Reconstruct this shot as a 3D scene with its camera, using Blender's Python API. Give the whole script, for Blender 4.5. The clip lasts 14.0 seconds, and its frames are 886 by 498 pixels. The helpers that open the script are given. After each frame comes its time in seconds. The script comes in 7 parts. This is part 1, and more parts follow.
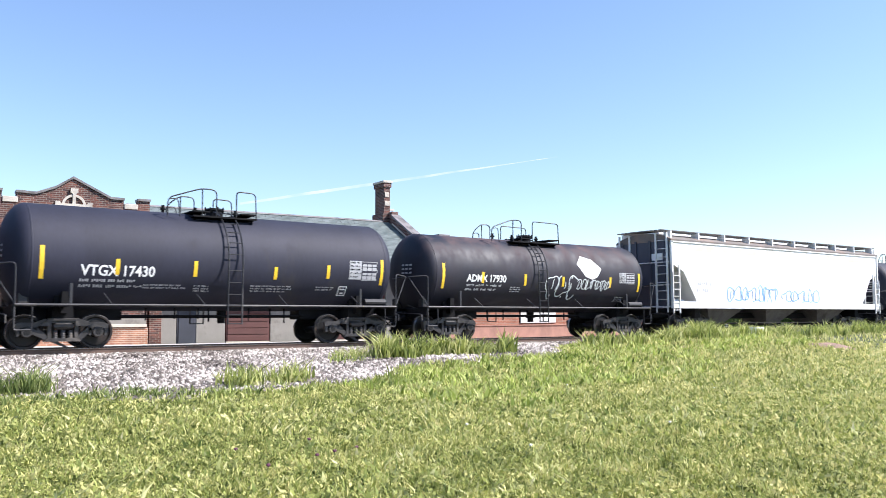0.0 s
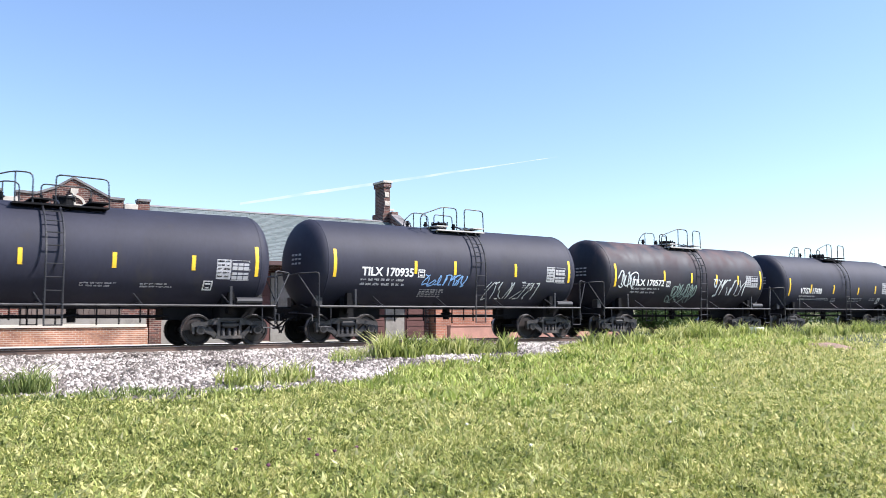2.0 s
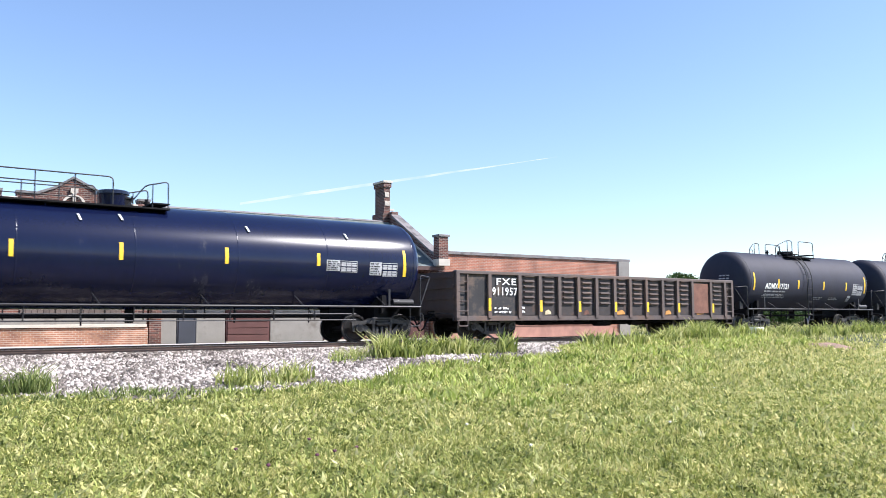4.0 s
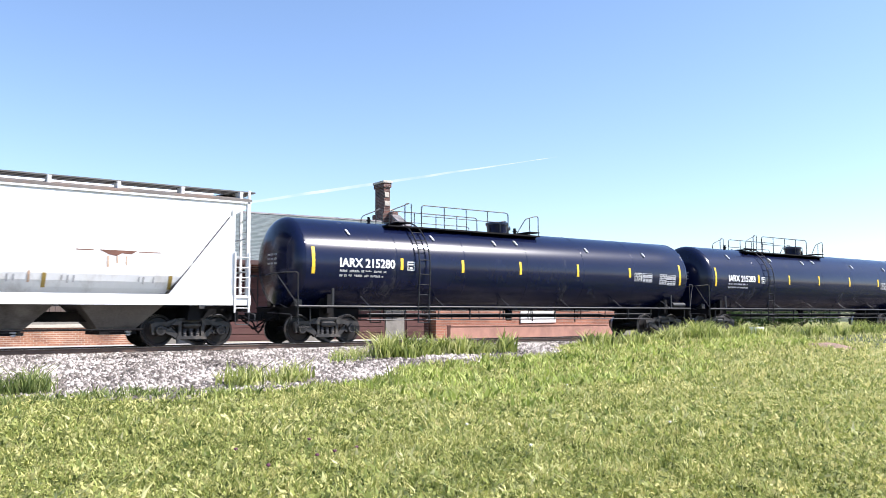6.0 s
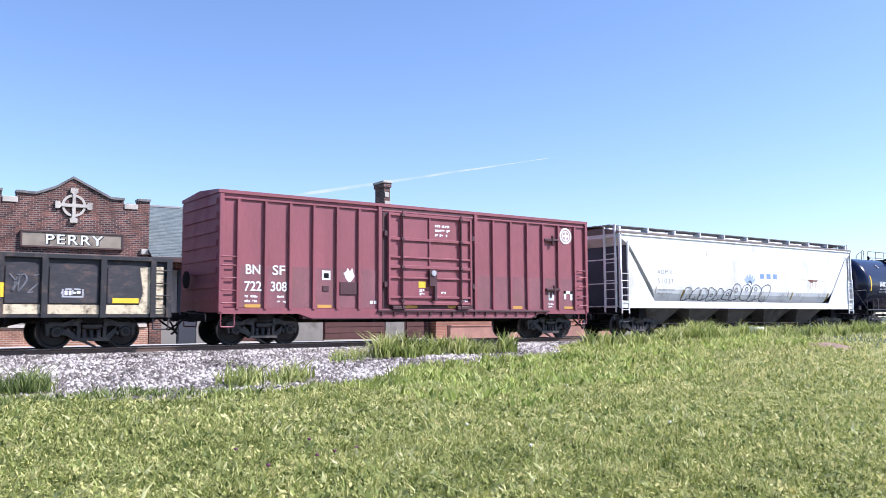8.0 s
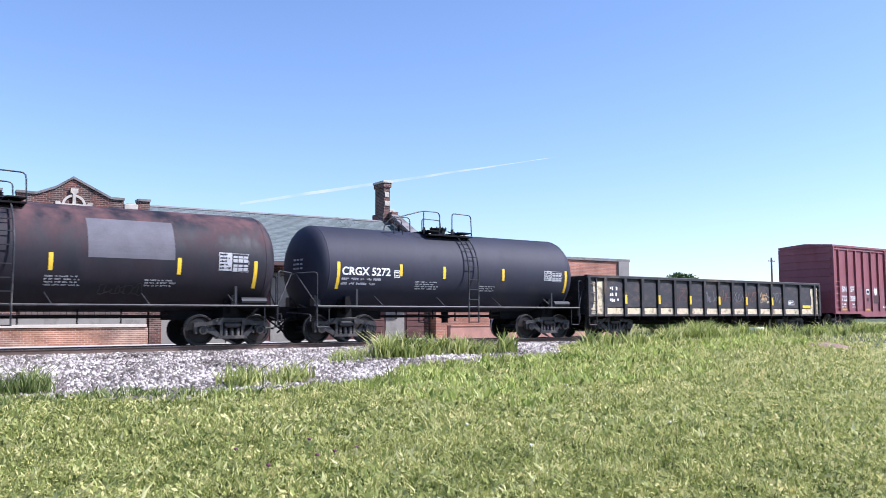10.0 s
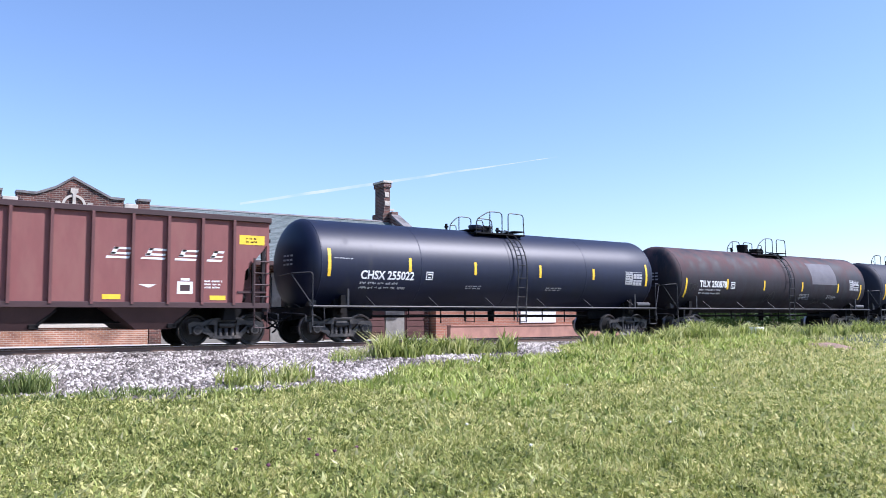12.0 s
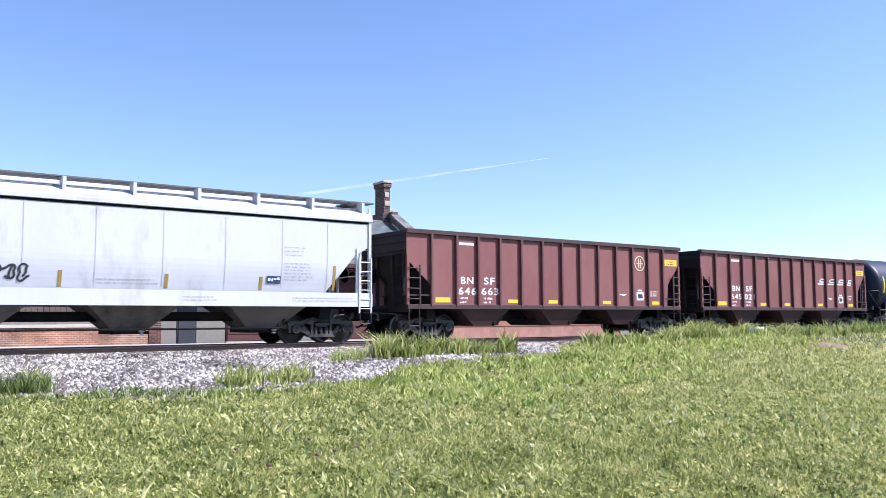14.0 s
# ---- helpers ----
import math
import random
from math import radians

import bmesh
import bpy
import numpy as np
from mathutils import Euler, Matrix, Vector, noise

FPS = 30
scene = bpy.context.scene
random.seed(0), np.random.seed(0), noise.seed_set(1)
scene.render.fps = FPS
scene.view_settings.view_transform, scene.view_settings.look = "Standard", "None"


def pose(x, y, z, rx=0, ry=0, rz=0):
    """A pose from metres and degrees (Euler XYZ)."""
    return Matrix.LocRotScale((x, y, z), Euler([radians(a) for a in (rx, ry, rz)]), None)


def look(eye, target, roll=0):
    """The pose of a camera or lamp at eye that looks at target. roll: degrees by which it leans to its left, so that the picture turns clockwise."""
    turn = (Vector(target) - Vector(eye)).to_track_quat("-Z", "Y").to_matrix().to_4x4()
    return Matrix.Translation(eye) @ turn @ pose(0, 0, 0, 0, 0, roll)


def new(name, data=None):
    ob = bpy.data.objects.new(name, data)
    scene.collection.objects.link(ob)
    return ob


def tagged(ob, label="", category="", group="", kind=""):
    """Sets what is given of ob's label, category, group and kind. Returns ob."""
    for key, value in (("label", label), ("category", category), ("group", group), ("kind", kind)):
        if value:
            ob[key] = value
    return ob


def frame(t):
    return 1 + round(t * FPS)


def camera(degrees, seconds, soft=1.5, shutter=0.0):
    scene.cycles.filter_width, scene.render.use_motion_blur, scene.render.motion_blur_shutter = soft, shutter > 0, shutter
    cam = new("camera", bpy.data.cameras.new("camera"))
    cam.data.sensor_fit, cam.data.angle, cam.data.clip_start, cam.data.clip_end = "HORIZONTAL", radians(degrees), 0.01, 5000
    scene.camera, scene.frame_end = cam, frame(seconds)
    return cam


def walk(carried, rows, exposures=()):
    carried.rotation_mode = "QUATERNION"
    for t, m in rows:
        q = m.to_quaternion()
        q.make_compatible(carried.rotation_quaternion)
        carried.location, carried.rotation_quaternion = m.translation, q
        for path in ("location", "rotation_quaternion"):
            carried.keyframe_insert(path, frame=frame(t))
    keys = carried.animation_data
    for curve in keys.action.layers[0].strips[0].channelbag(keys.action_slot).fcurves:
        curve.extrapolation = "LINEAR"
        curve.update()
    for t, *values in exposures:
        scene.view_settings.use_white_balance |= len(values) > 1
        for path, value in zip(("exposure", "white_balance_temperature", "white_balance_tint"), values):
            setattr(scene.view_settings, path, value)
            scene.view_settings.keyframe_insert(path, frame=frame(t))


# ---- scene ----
# The camera stands on the grass south of the line. x runs along the track, z = 0 is the rail head.
EYE = (0.0, -25.4, 0.732)
YAW, PITCH, ROLL = 36.391, 4.745, -0.274
cam = camera(55.0, 14.0, soft=0.75, shutter=0.06)
aim = (math.sin(radians(YAW)) * math.cos(radians(PITCH)), math.cos(radians(YAW)) * math.cos(radians(PITCH)), math.sin(radians(PITCH)))
STAND = look(EYE, tuple(e + a * 10 for e, a in zip(EYE, aim)), ROLL)
walk(cam, [(0, STAND), (14.0, STAND)], exposures=((0, 0.9, 6100, 16), (3.2, 0.9, 6100, 16), (5.3, 0.8, 6150, 16), (6.0, 0.88, 6150, 16), (6.5, 0.70, 5780, 19), (7.5, 0.66, 5620, 21), (14.0, 0.66, 5620, 21)))

# Daylight: high sun off the camera's right shoulder, clear sky.
SUN_WAY = Vector((0.62, -0.52, 0.80)).normalized()
world = bpy.data.worlds.new("sky")
scene.world = world
world.use_nodes = True
wn = world.node_tree.nodes
sky = wn.new("ShaderNodeTexSky")
sky.sky_type, sky.sun_disc = "NISHITA", False
sky.sun_elevation = math.asin(SUN_WAY.z)
sky.sun_rotation = math.atan2(SUN_WAY.x, SUN_WAY.y)
sky.air_density, sky.dust_density, sky.ozone_density = 1.0, 0.4, 2.4
world.node_tree.links.new(sky.outputs[0], wn["Background"].inputs[0])
wn["Background"].inputs[1].default_value = 0.12
sun_data = bpy.data.lights.new("sun", "SUN")
sun_data.energy, sun_data.angle, sun_data.color = 5.0, radians(0.53), (1.0, 0.95, 0.86)
sun = new("sun", sun_data)
sun.matrix_world = look((40, -40, 60), tuple(Vector((40, -40, 60)) - SUN_WAY))
# ---- materials ----
def material(name, base, rough=0.6, metal=0.0, vary=0.15, scale=1.5, dirt=None, dirt_amount=0.0, dirt_scale=0.7, bump=0.0, bump_scale=40.0, streak=1.0, spec=0.5, random_tint=0.0, rust_from=None):
    """A painted or natural surface: base colour, two scales of mottling, dirt in (streaked) patches, fine relief."""
    m = bpy.data.materials.new(name)
    m.use_nodes = True
    nt, nodes = m.node_tree, m.node_tree.nodes
    link = nt.links.new
    b = nodes["Principled BSDF"]
    b.inputs["Roughness"].default_value, b.inputs["Metallic"].default_value = rough, metal
    b.inputs["Specular IOR Level"].default_value = spec
    tc = nodes.new("ShaderNodeTexCoord")
    mp = nodes.new("ShaderNodeMapping")
    mp.inputs["Scale"].default_value = (1, 1, 1 / streak)
    link(tc.outputs["Object"], mp.inputs[0])
    n1 = nodes.new("ShaderNodeTexNoise")
    n1.inputs["Scale"].default_value, n1.inputs["Detail"].default_value = scale, 8
    n2 = nodes.new("ShaderNodeTexNoise")
    n2.inputs["Scale"].default_value, n2.inputs["Detail"].default_value = scale * 14, 6
    link(mp.outputs[0], n1.inputs[0]), link(mp.outputs[0], n2.inputs[0])
    mix = nodes.new("ShaderNodeMath")
    mix.operation = "MULTIPLY_ADD"
    mix.inputs[1].default_value = 0.5
    link(n2.outputs[0], mix.inputs[0]), link(n1.outputs[0], mix.inputs[2])
    ramp = nodes.new("ShaderNodeMapRange")
    ramp.inputs[1].default_value, ramp.inputs[2].default_value = 0.45, 1.05
    ramp.inputs[3].default_value, ramp.inputs[4].default_value = 1 - vary, 1 + vary
    link(mix.outputs[0], ramp.inputs[0])
    col = nodes.new("ShaderNodeMix")
    col.data_type, col.blend_type = "RGBA", "MULTIPLY"
    col.inputs[0].default_value = 1
    col.inputs[6].default_value = (*base, 1)
    link(ramp.outputs[0], col.inputs[7])
    out = col.outputs[2]
    if random_tint:
        oi = nodes.new("ShaderNodeObjectInfo")
        tr = nodes.new("ShaderNodeMapRange")
        tr.inputs[3].default_value, tr.inputs[4].default_value = 1 - random_tint, 1 + random_tint
        link(oi.outputs["Random"], tr.inputs[0])
        c3 = nodes.new("ShaderNodeMix")
        c3.data_type, c3.blend_type = "RGBA", "MULTIPLY"
        c3.inputs[0].default_value = 1
        link(out, c3.inputs[6]), link(tr.outputs[0], c3.inputs[7])
        out = c3.outputs[2]
    if dirt:
        n3 = nodes.new("ShaderNodeTexNoise")
        n3.inputs["Scale"].default_value, n3.inputs["Detail"].default_value, n3.inputs["Roughness"].default_value = dirt_scale, 10, 0.65
        link(mp.outputs[0], n3.inputs[0])
        r3 = nodes.new("ShaderNodeMapRange")
        r3.inputs[1].default_value, r3.inputs[2].default_value = 0.62 - 0.3 * dirt_amount, 0.78 - 0.2 * dirt_amount
        link(n3.outputs[0], r3.inputs[0])
        mask = r3.outputs[0]
        if rust_from:  # weathering that begins on the exposed upper shell
            sz, rz, mz = nodes.new("ShaderNodeSeparateXYZ"), nodes.new("ShaderNodeMapRange"), nodes.new("ShaderNodeMath")
            rz.inputs[1].default_value, rz.inputs[2].default_value, rz.inputs[3].default_value = rust_from[0], rust_from[1], 0.12
            mz.operation = "MULTIPLY"
            link(tc.outputs["Object"], sz.inputs[0]), link(sz.outputs[2], rz.inputs[0])
            link(mask, mz.inputs[0]), link(rz.outputs[0], mz.inputs[1])
            mask = mz.outputs[0]
        c2 = nodes.new("ShaderNodeMix")
        c2.data_type = "RGBA"
        link(mask, c2.inputs[0])
        link(out, c2.inputs[6])
        c2.inputs[7].default_value = (*dirt, 1)
        out = c2.outputs[2]
        rr = nodes.new("ShaderNodeMapRange")
        rr.inputs[3].default_value, rr.inputs[4].default_value = rough, min(1, rough + 0.3)
        link(r3.outputs[0], rr.inputs[0]), link(rr.outputs[0], b.inputs["Roughness"])
    link(out, b.inputs["Base Color"])
    if bump:
        n4 = nodes.new("ShaderNodeTexNoise")
        n4.inputs["Scale"].default_value, n4.inputs["Detail"].default_value = bump_scale, 5
        link(tc.outputs["Object"], n4.inputs[0])
        bp = nodes.new("ShaderNodeBump")
        bp.inputs["Strength"].default_value, bp.inputs["Distance"].default_value = bump, 0.02
        link(n4.outputs[0], bp.inputs["Height"]), link(bp.outputs[0], b.inputs["Normal"])
    return m


RUST = (0.16, 0.07, 0.045)
M_BLACK = material("black_tank_paint", (0.0185, 0.0195, 0.034), 0.68, spec=0.4, vary=0.28, scale=0.9, dirt=(0.05, 0.045, 0.045), dirt_amount=0.1, streak=3)
M_BLACK_OLD = material("weathered_black_paint", (0.013, 0.0135, 0.022), 0.55, spec=0.38, vary=0.35, scale=0.8, dirt=(0.13, 0.08, 0.075), dirt_amount=0.6, streak=3, rust_from=(2.9, 3.8))
M_BLACK_NEW = material("glossy_black_paint", (0.004, 0.007, 0.03), 0.2, spec=0.42, vary=0.2, scale=0.5, dirt=(0.05, 0.05, 0.055), dirt_amount=0.0, streak=3)
M_BLACK_SATIN = material("satin_black_paint", (0.007, 0.0105, 0.03), 0.47, spec=0.4, vary=0.25, scale=0.5, dirt=(0.03, 0.03, 0.036), dirt_amount=0.05, streak=3)
M_BLACK_RUST = material("rusty_black_paint", (0.012, 0.012, 0.018), 0.58, spec=0.34, vary=0.4, scale=1.1, dirt=(0.115, 0.06, 0.06), dirt_amount=0.8, dirt_scale=1.5, streak=3.5, rust_from=(2.5, 3.6))
M_FRAME = material("underframe_black", (0.007, 0.007, 0.008), 0.75, spec=0.15, vary=0.3, scale=2, dirt=(0.028, 0.023, 0.02), dirt_amount=0.3, bump=0.2)
M_PIPE = material("worn_rail_paint", (0.02, 0.02, 0.023), 0.5, vary=0.3, scale=3, dirt=(0.16, 0.15, 0.14), dirt_amount=0.3)
M_PIPE_DARK = material("black_rail_paint", (0.014, 0.014, 0.016), 0.5, vary=0.3, scale=3)
M_TRUCK = material("cast_steel", (0.026, 0.024, 0.023), 0.5, spec=0.45, vary=0.45, scale=4, dirt=(0.115, 0.10, 0.085), dirt_amount=0.3, dirt_scale=2.5, bump=0.4, bump_scale=30)
M_WHEEL = material("wheel_steel", (0.010, 0.0095, 0.0095), 0.5, spec=0.3, vary=0.3, scale=3, dirt=(0.045, 0.03, 0.025), dirt_amount=0.25)
M_TREAD = material("polished_tread", (0.45, 0.44, 0.43), 0.3, metal=0.9, vary=0.15, scale=6)
M_YELLOW = material("yellow_reflector", (0.85, 0.55, 0.03), 0.45, vary=0.1, scale=4)
M_OLD_YELLOW = material("faded_yellow_reflector", (0.32, 0.22, 0.05), 0.6, vary=0.2, scale=4)
M_WHITE = material("white_lettering", (0.82, 0.82, 0.80), 0.55, vary=0.06, scale=4)
M_GREY_LETTER = material("small_grey_lettering", (0.42, 0.42, 0.43), 0.6, vary=0.15, scale=30)
M_HOPPER_WHITE = material("white_hopper_paint", (0.78, 0.78, 0.77), 0.5, vary=0.06, scale=0.6, dirt=(0.46, 0.43, 0.39), dirt_amount=0.28, dirt_scale=1.0, streak=3)
M_HOPPER_GREY = material("light_grey_hopper_paint", (0.59, 0.595, 0.605), 0.5, vary=0.05, scale=0.6, dirt=(0.40, 0.39, 0.38), dirt_amount=0.15, streak=3)
M_BOX_RED = material("boxcar_red", (0.265, 0.077, 0.09), 0.5, vary=0.2, scale=0.9, dirt=(0.22, 0.065, 0.075), dirt_amount=0.35, streak=3, bump=0.08, bump_scale=9)
M_HOP_RED = material("mineral_brown_red", (0.21, 0.07, 0.062), 0.6, vary=0.14, scale=0.7, dirt=(0.24, 0.11, 0.09), dirt_amount=0.3, streak=3, random_tint=0.04)
M_HOP_DARK = material("dark_brown_rib", (0.05, 0.023, 0.023), 0.6, vary=0.25, scale=1.5)
M_CREAM = material("cream_stencil", (0.66, 0.50, 0.36), 0.6, vary=0.2, scale=6)
# Side red made darker on the ribs, in place of their shadow lines.
M_HOP_RIB = material("shade_darkened_rib", (0.125, 0.047, 0.043), 0.6, vary=0.25, scale=1.5)
# Near black: the shade on the hopper ends is put into the colour.
M_HOP_END = material("shade_dark_car_end", (0.016, 0.011, 0.013), 0.65, spec=0.3, vary=0.4, scale=1.5, dirt=(0.05, 0.025, 0.024), dirt_amount=0.3)
M_GON_BROWN = material("weathered_gondola_brown", (0.105, 0.08, 0.072), 0.65, vary=0.3, scale=1.5, dirt=(0.15, 0.095, 0.07), dirt_amount=0.35, streak=2, bump=0.15)
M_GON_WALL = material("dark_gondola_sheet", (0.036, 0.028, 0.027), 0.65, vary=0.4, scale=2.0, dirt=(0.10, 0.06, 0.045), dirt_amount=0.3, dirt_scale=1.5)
M_GON_RUST = material("rust_brown_patch", (0.19, 0.085, 0.055), 0.75, vary=0.35, scale=2.0, dirt=(0.1, 0.05, 0.04), dirt_amount=0.4)
M_GON_BLACK = material("weathered_gondola_black", (0.02, 0.019, 0.021), 0.6, vary=0.3, scale=1.2, dirt=(0.14, 0.10, 0.075), dirt_amount=0.35, dirt_scale=1.6, bump=0.15)
M_GON_DISH = material("scuffed_gondola_panel", (0.035, 0.033, 0.037), 0.65, vary=0.35, scale=3, dirt=(0.13, 0.085, 0.065), dirt_amount=0.3, dirt_scale=3.0, streak=0.5)
M_SCUFF = material("worn_grey_scribble", (0.16, 0.16, 0.17), 0.65, vary=0.5, scale=8)
M_GON_CREAM = material("flaking_cream_paint", (0.66, 0.55, 0.36), 0.65, vary=0.2, scale=2, dirt=(0.10, 0.07, 0.05), dirt_amount=0.4, dirt_scale=4.5)
M_ORANGE = material("orange_stencil", (0.55, 0.26, 0.06), 0.6, vary=0.25, scale=6)
M_GRAFFITI = material("pale_graffiti", (0.62, 0.66, 0.66), 0.6, vary=0.2, scale=5)
M_GRAF_BLUE = material("blue_graffiti", (0.22, 0.42, 0.72), 0.6, vary=0.2, scale=5)
M_GRAF_GREEN = material("grey_green_graffiti", (0.30, 0.40, 0.36), 0.6, vary=0.2, scale=5)
M_GRAF_BLACK = material("black_graffiti", (0.03, 0.03, 0.035), 0.6, vary=0.2, scale=5)
# Boards coloured dark to carry the shade seen beneath the walkway.
M_WALKWAY = material("shade_dark_walkway", (0.12, 0.115, 0.11), 0.55, vary=0.3, scale=2)
M_BLUE = material("blue_emblem", (0.20, 0.30, 0.48), 0.5, vary=0.1, scale=4)
M_PATCH = material("grey_paint_patch", (0.13, 0.125, 0.14), 0.7, spec=0.25, vary=0.2, scale=2)
M_RAIL = material("rail_steel", (0.13, 0.085, 0.065), 0.6, metal=0.2, vary=0.25, scale=3)
M_RAIL_TOP = material("rail_head", (0.50, 0.49, 0.48), 0.28, metal=0.9, vary=0.1, scale=5)
M_TIE = material("creosoted_tie", (0.075, 0.06, 0.05), 0.85, vary=0.35, scale=3, bump=0.5, random_tint=0.25)
M_SLATE = material("concrete", (0.48, 0.46, 0.43), 0.8, vary=0.12, scale=2, bump=0.2)
M_STONE = material("limestone_trim", (0.55, 0.50, 0.42), 0.75, vary=0.12, scale=3, bump=0.2, dirt=(0.30, 0.27, 0.24), dirt_amount=0.2)
M_DARK_WOOD = material("dark_brown_woodwork", (0.085, 0.045, 0.038), 0.6, vary=0.2, scale=2)
M_TRIM = material("pale_painted_panel", (0.25, 0.235, 0.21), 0.65, vary=0.14, scale=2, dirt=(0.15, 0.13, 0.11), dirt_amount=0.3, dirt_scale=1.2)
M_PANEL = material("grey_white_panel", (0.42, 0.42, 0.43), 0.6, vary=0.15, scale=8)
M_DOOR = material("dark_grey_door", (0.045, 0.05, 0.065), 0.5, vary=0.15, scale=2)
M_POLE = material("weathered_pole", (0.16, 0.13, 0.10), 0.85, vary=0.2, scale=2)


def brick_material(name, a, b, mortar, grime=0.0):
    m = bpy.data.materials.new(name)
    m.use_nodes = True
    nodes, link = m.node_tree.nodes, m.node_tree.links.new
    p = nodes["Principled BSDF"]
    p.inputs["Roughness"].default_value = 0.85
    tc = nodes.new("ShaderNodeTexCoord")
    br = nodes.new("ShaderNodeTexBrick")
    sx = nodes.new("ShaderNodeSeparateXYZ")
    cx = nodes.new("ShaderNodeCombineXYZ")
    ad = nodes.new("ShaderNodeMath")
    ad.operation = "ADD"
    link(tc.outputs["Object"], sx.inputs[0])
    link(sx.outputs[0], ad.inputs[0]), link(sx.outputs[1], ad.inputs[1])
    link(ad.outputs[0], cx.inputs[0]), link(sx.outputs[2], cx.inputs[1])
    link(cx.outputs[0], br.inputs["Vector"])
    br.inputs["Scale"].default_value = 1.0
    br.inputs["Brick Width"].default_value, br.inputs["Row Height"].default_value, br.inputs["Mortar Size"].default_value = 0.215, 0.075, 0.009
    br.inputs["Color1"].default_value, br.inputs["Color2"].default_value, br.inputs["Mortar"].default_value = (*a, 1), (*b, 1), (*mortar, 1)
    br.inputs["Bias"].default_value = 0.0
    ns = nodes.new("ShaderNodeTexNoise")
    ns.inputs["Scale"].default_value, ns.inputs["Detail"].default_value = 1.2, 9
    link(tc.outputs["Object"], ns.inputs[0])
    mr = nodes.new("ShaderNodeMapRange")
    mr.inputs[1].default_value, mr.inputs[2].default_value, mr.inputs[3].default_value, mr.inputs[4].default_value = 0.3, 0.7, 0.6, 1.3
    link(ns.outputs[0], mr.inputs[0])
    mx = nodes.new("ShaderNodeMix")
    mx.data_type, mx.blend_type = "RGBA", "MULTIPLY"
    mx.inputs[0].default_value = 1
    link(br.outputs["Color"], mx.inputs[6]), link(mr.outputs[0], mx.inputs[7]), link(mx.outputs[2], p.inputs["Base Color"])
    bp = nodes.new("ShaderNodeBump")
    bp.inputs["Strength"].default_value, bp.inputs["Distance"].default_value, bp.invert = 0.6, 0.008, True
    link(br.outputs["Fac"], bp.inputs["Height"]), link(bp.outputs[0], p.inputs["Normal"])
    return m


M_BRICK = brick_material("red_brown_brick", (0.20, 0.072, 0.05), (0.05, 0.024, 0.023), (0.28, 0.23, 0.19))
M_BRICK_ORANGE = brick_material("orange_brick", (0.42, 0.17, 0.10), (0.34, 0.13, 0.08), (0.40, 0.30, 0.24))


def island_material(name, a, b, c, rough, translucent=0.0, scale=0.6, east=0.0):
    """Colours that differ from piece to piece of one mesh, with broad patches over the ground."""
    m = bpy.data.materials.new(name)
    m.use_nodes = True
    nodes, link = m.node_tree.nodes, m.node_tree.links.new
    p = nodes["Principled BSDF"]
    p.inputs["Roughness"].default_value = rough
    p.inputs["Specular IOR Level"].default_value = 0.3
    g = nodes.new("ShaderNodeNewGeometry")
    rp = nodes.new("ShaderNodeValToRGB")
    e = rp.color_ramp.elements
    e[0].color, e[1].color = (*a, 1), (*c, 1)
    mid = e.new(0.5)
    mid.color = (*b, 1)
    ns = nodes.new("ShaderNodeTexNoise")
    ns.inputs["Scale"].default_value, ns.inputs["Detail"].default_value = scale, 5
    link(g.outputs["Position"], ns.inputs[0])
    ad = nodes.new("ShaderNodeMath")
    ad.operation = "MULTIPLY_ADD"
    ad.inputs[1].default_value = 0.75
    mr = nodes.new("ShaderNodeMapRange")
    mr.inputs[1].default_value, mr.inputs[2].default_value, mr.inputs[3].default_value, mr.inputs[4].default_value = 0.3, 0.7, -0.1, 0.35
    link(ns.outputs[0], mr.inputs[0])
    link(g.outputs["Random Per Island"], ad.inputs[0]), link(mr.outputs[0], ad.inputs[2])
    last = ad.outputs[0]
    if east:  # the lawn dries out towards the east
        sp, ea = nodes.new("ShaderNodeSeparateXYZ"), nodes.new("ShaderNodeMath")
        link(g.outputs["Position"], sp.inputs[0])
        ea.operation = "MULTIPLY_ADD"
        ea.inputs[1].default_value = east
        ea.use_clamp = True
        link(sp.outputs[0], ea.inputs[0]), link(last, ea.inputs[2])
        last = ea.outputs[0]
    link(last, rp.inputs[0]), link(rp.outputs[0], p.inputs["Base Color"])
    if translucent:
        tr = nodes.new("ShaderNodeBsdfTranslucent")
        link(rp.outputs[0], tr.inputs[0])
        ms = nodes.new("ShaderNodeMixShader")
        ms.inputs[0].default_value = translucent
        link(p.outputs[0], ms.inputs[1]), link(tr.outputs[0], ms.inputs[2])
        link(ms.outputs[0], nodes["Material Output"].inputs[0])
    return m


M_GRASS = island_material("lawn_grass", (0.05, 0.075, 0.018), (0.345, 0.38, 0.092), (0.80, 0.72, 0.32), 0.6, 0.4, 2.2, 0.008)
M_WEED_DARK = island_material("dark_green_weeds", (0.08, 0.12, 0.03), (0.27, 0.33, 0.10), (0.60, 0.58, 0.28), 0.6, 0.4)
M_WEED_BRIGHT = island_material("coarse_bright_weeds", (0.07, 0.11, 0.025), (0.37, 0.42, 0.105), (0.78, 0.74, 0.35), 0.6, 0.4)
M_WEED_COARSE = island_material("coarse_lawn_weeds", (0.07, 0.12, 0.02), (0.41, 0.49, 0.10), (0.84, 0.83, 0.36), 0.6, 0.4)
M_WEED = island_material("tall_weeds", (0.14, 0.22, 0.05), (0.46, 0.50, 0.15), (0.80, 0.74, 0.42), 0.6, 0.4)
M_LEAF = island_material("bush_leaves", (0.035, 0.07, 0.02), (0.06, 0.11, 0.03), (0.11, 0.15, 0.04), 0.6, 0.25)
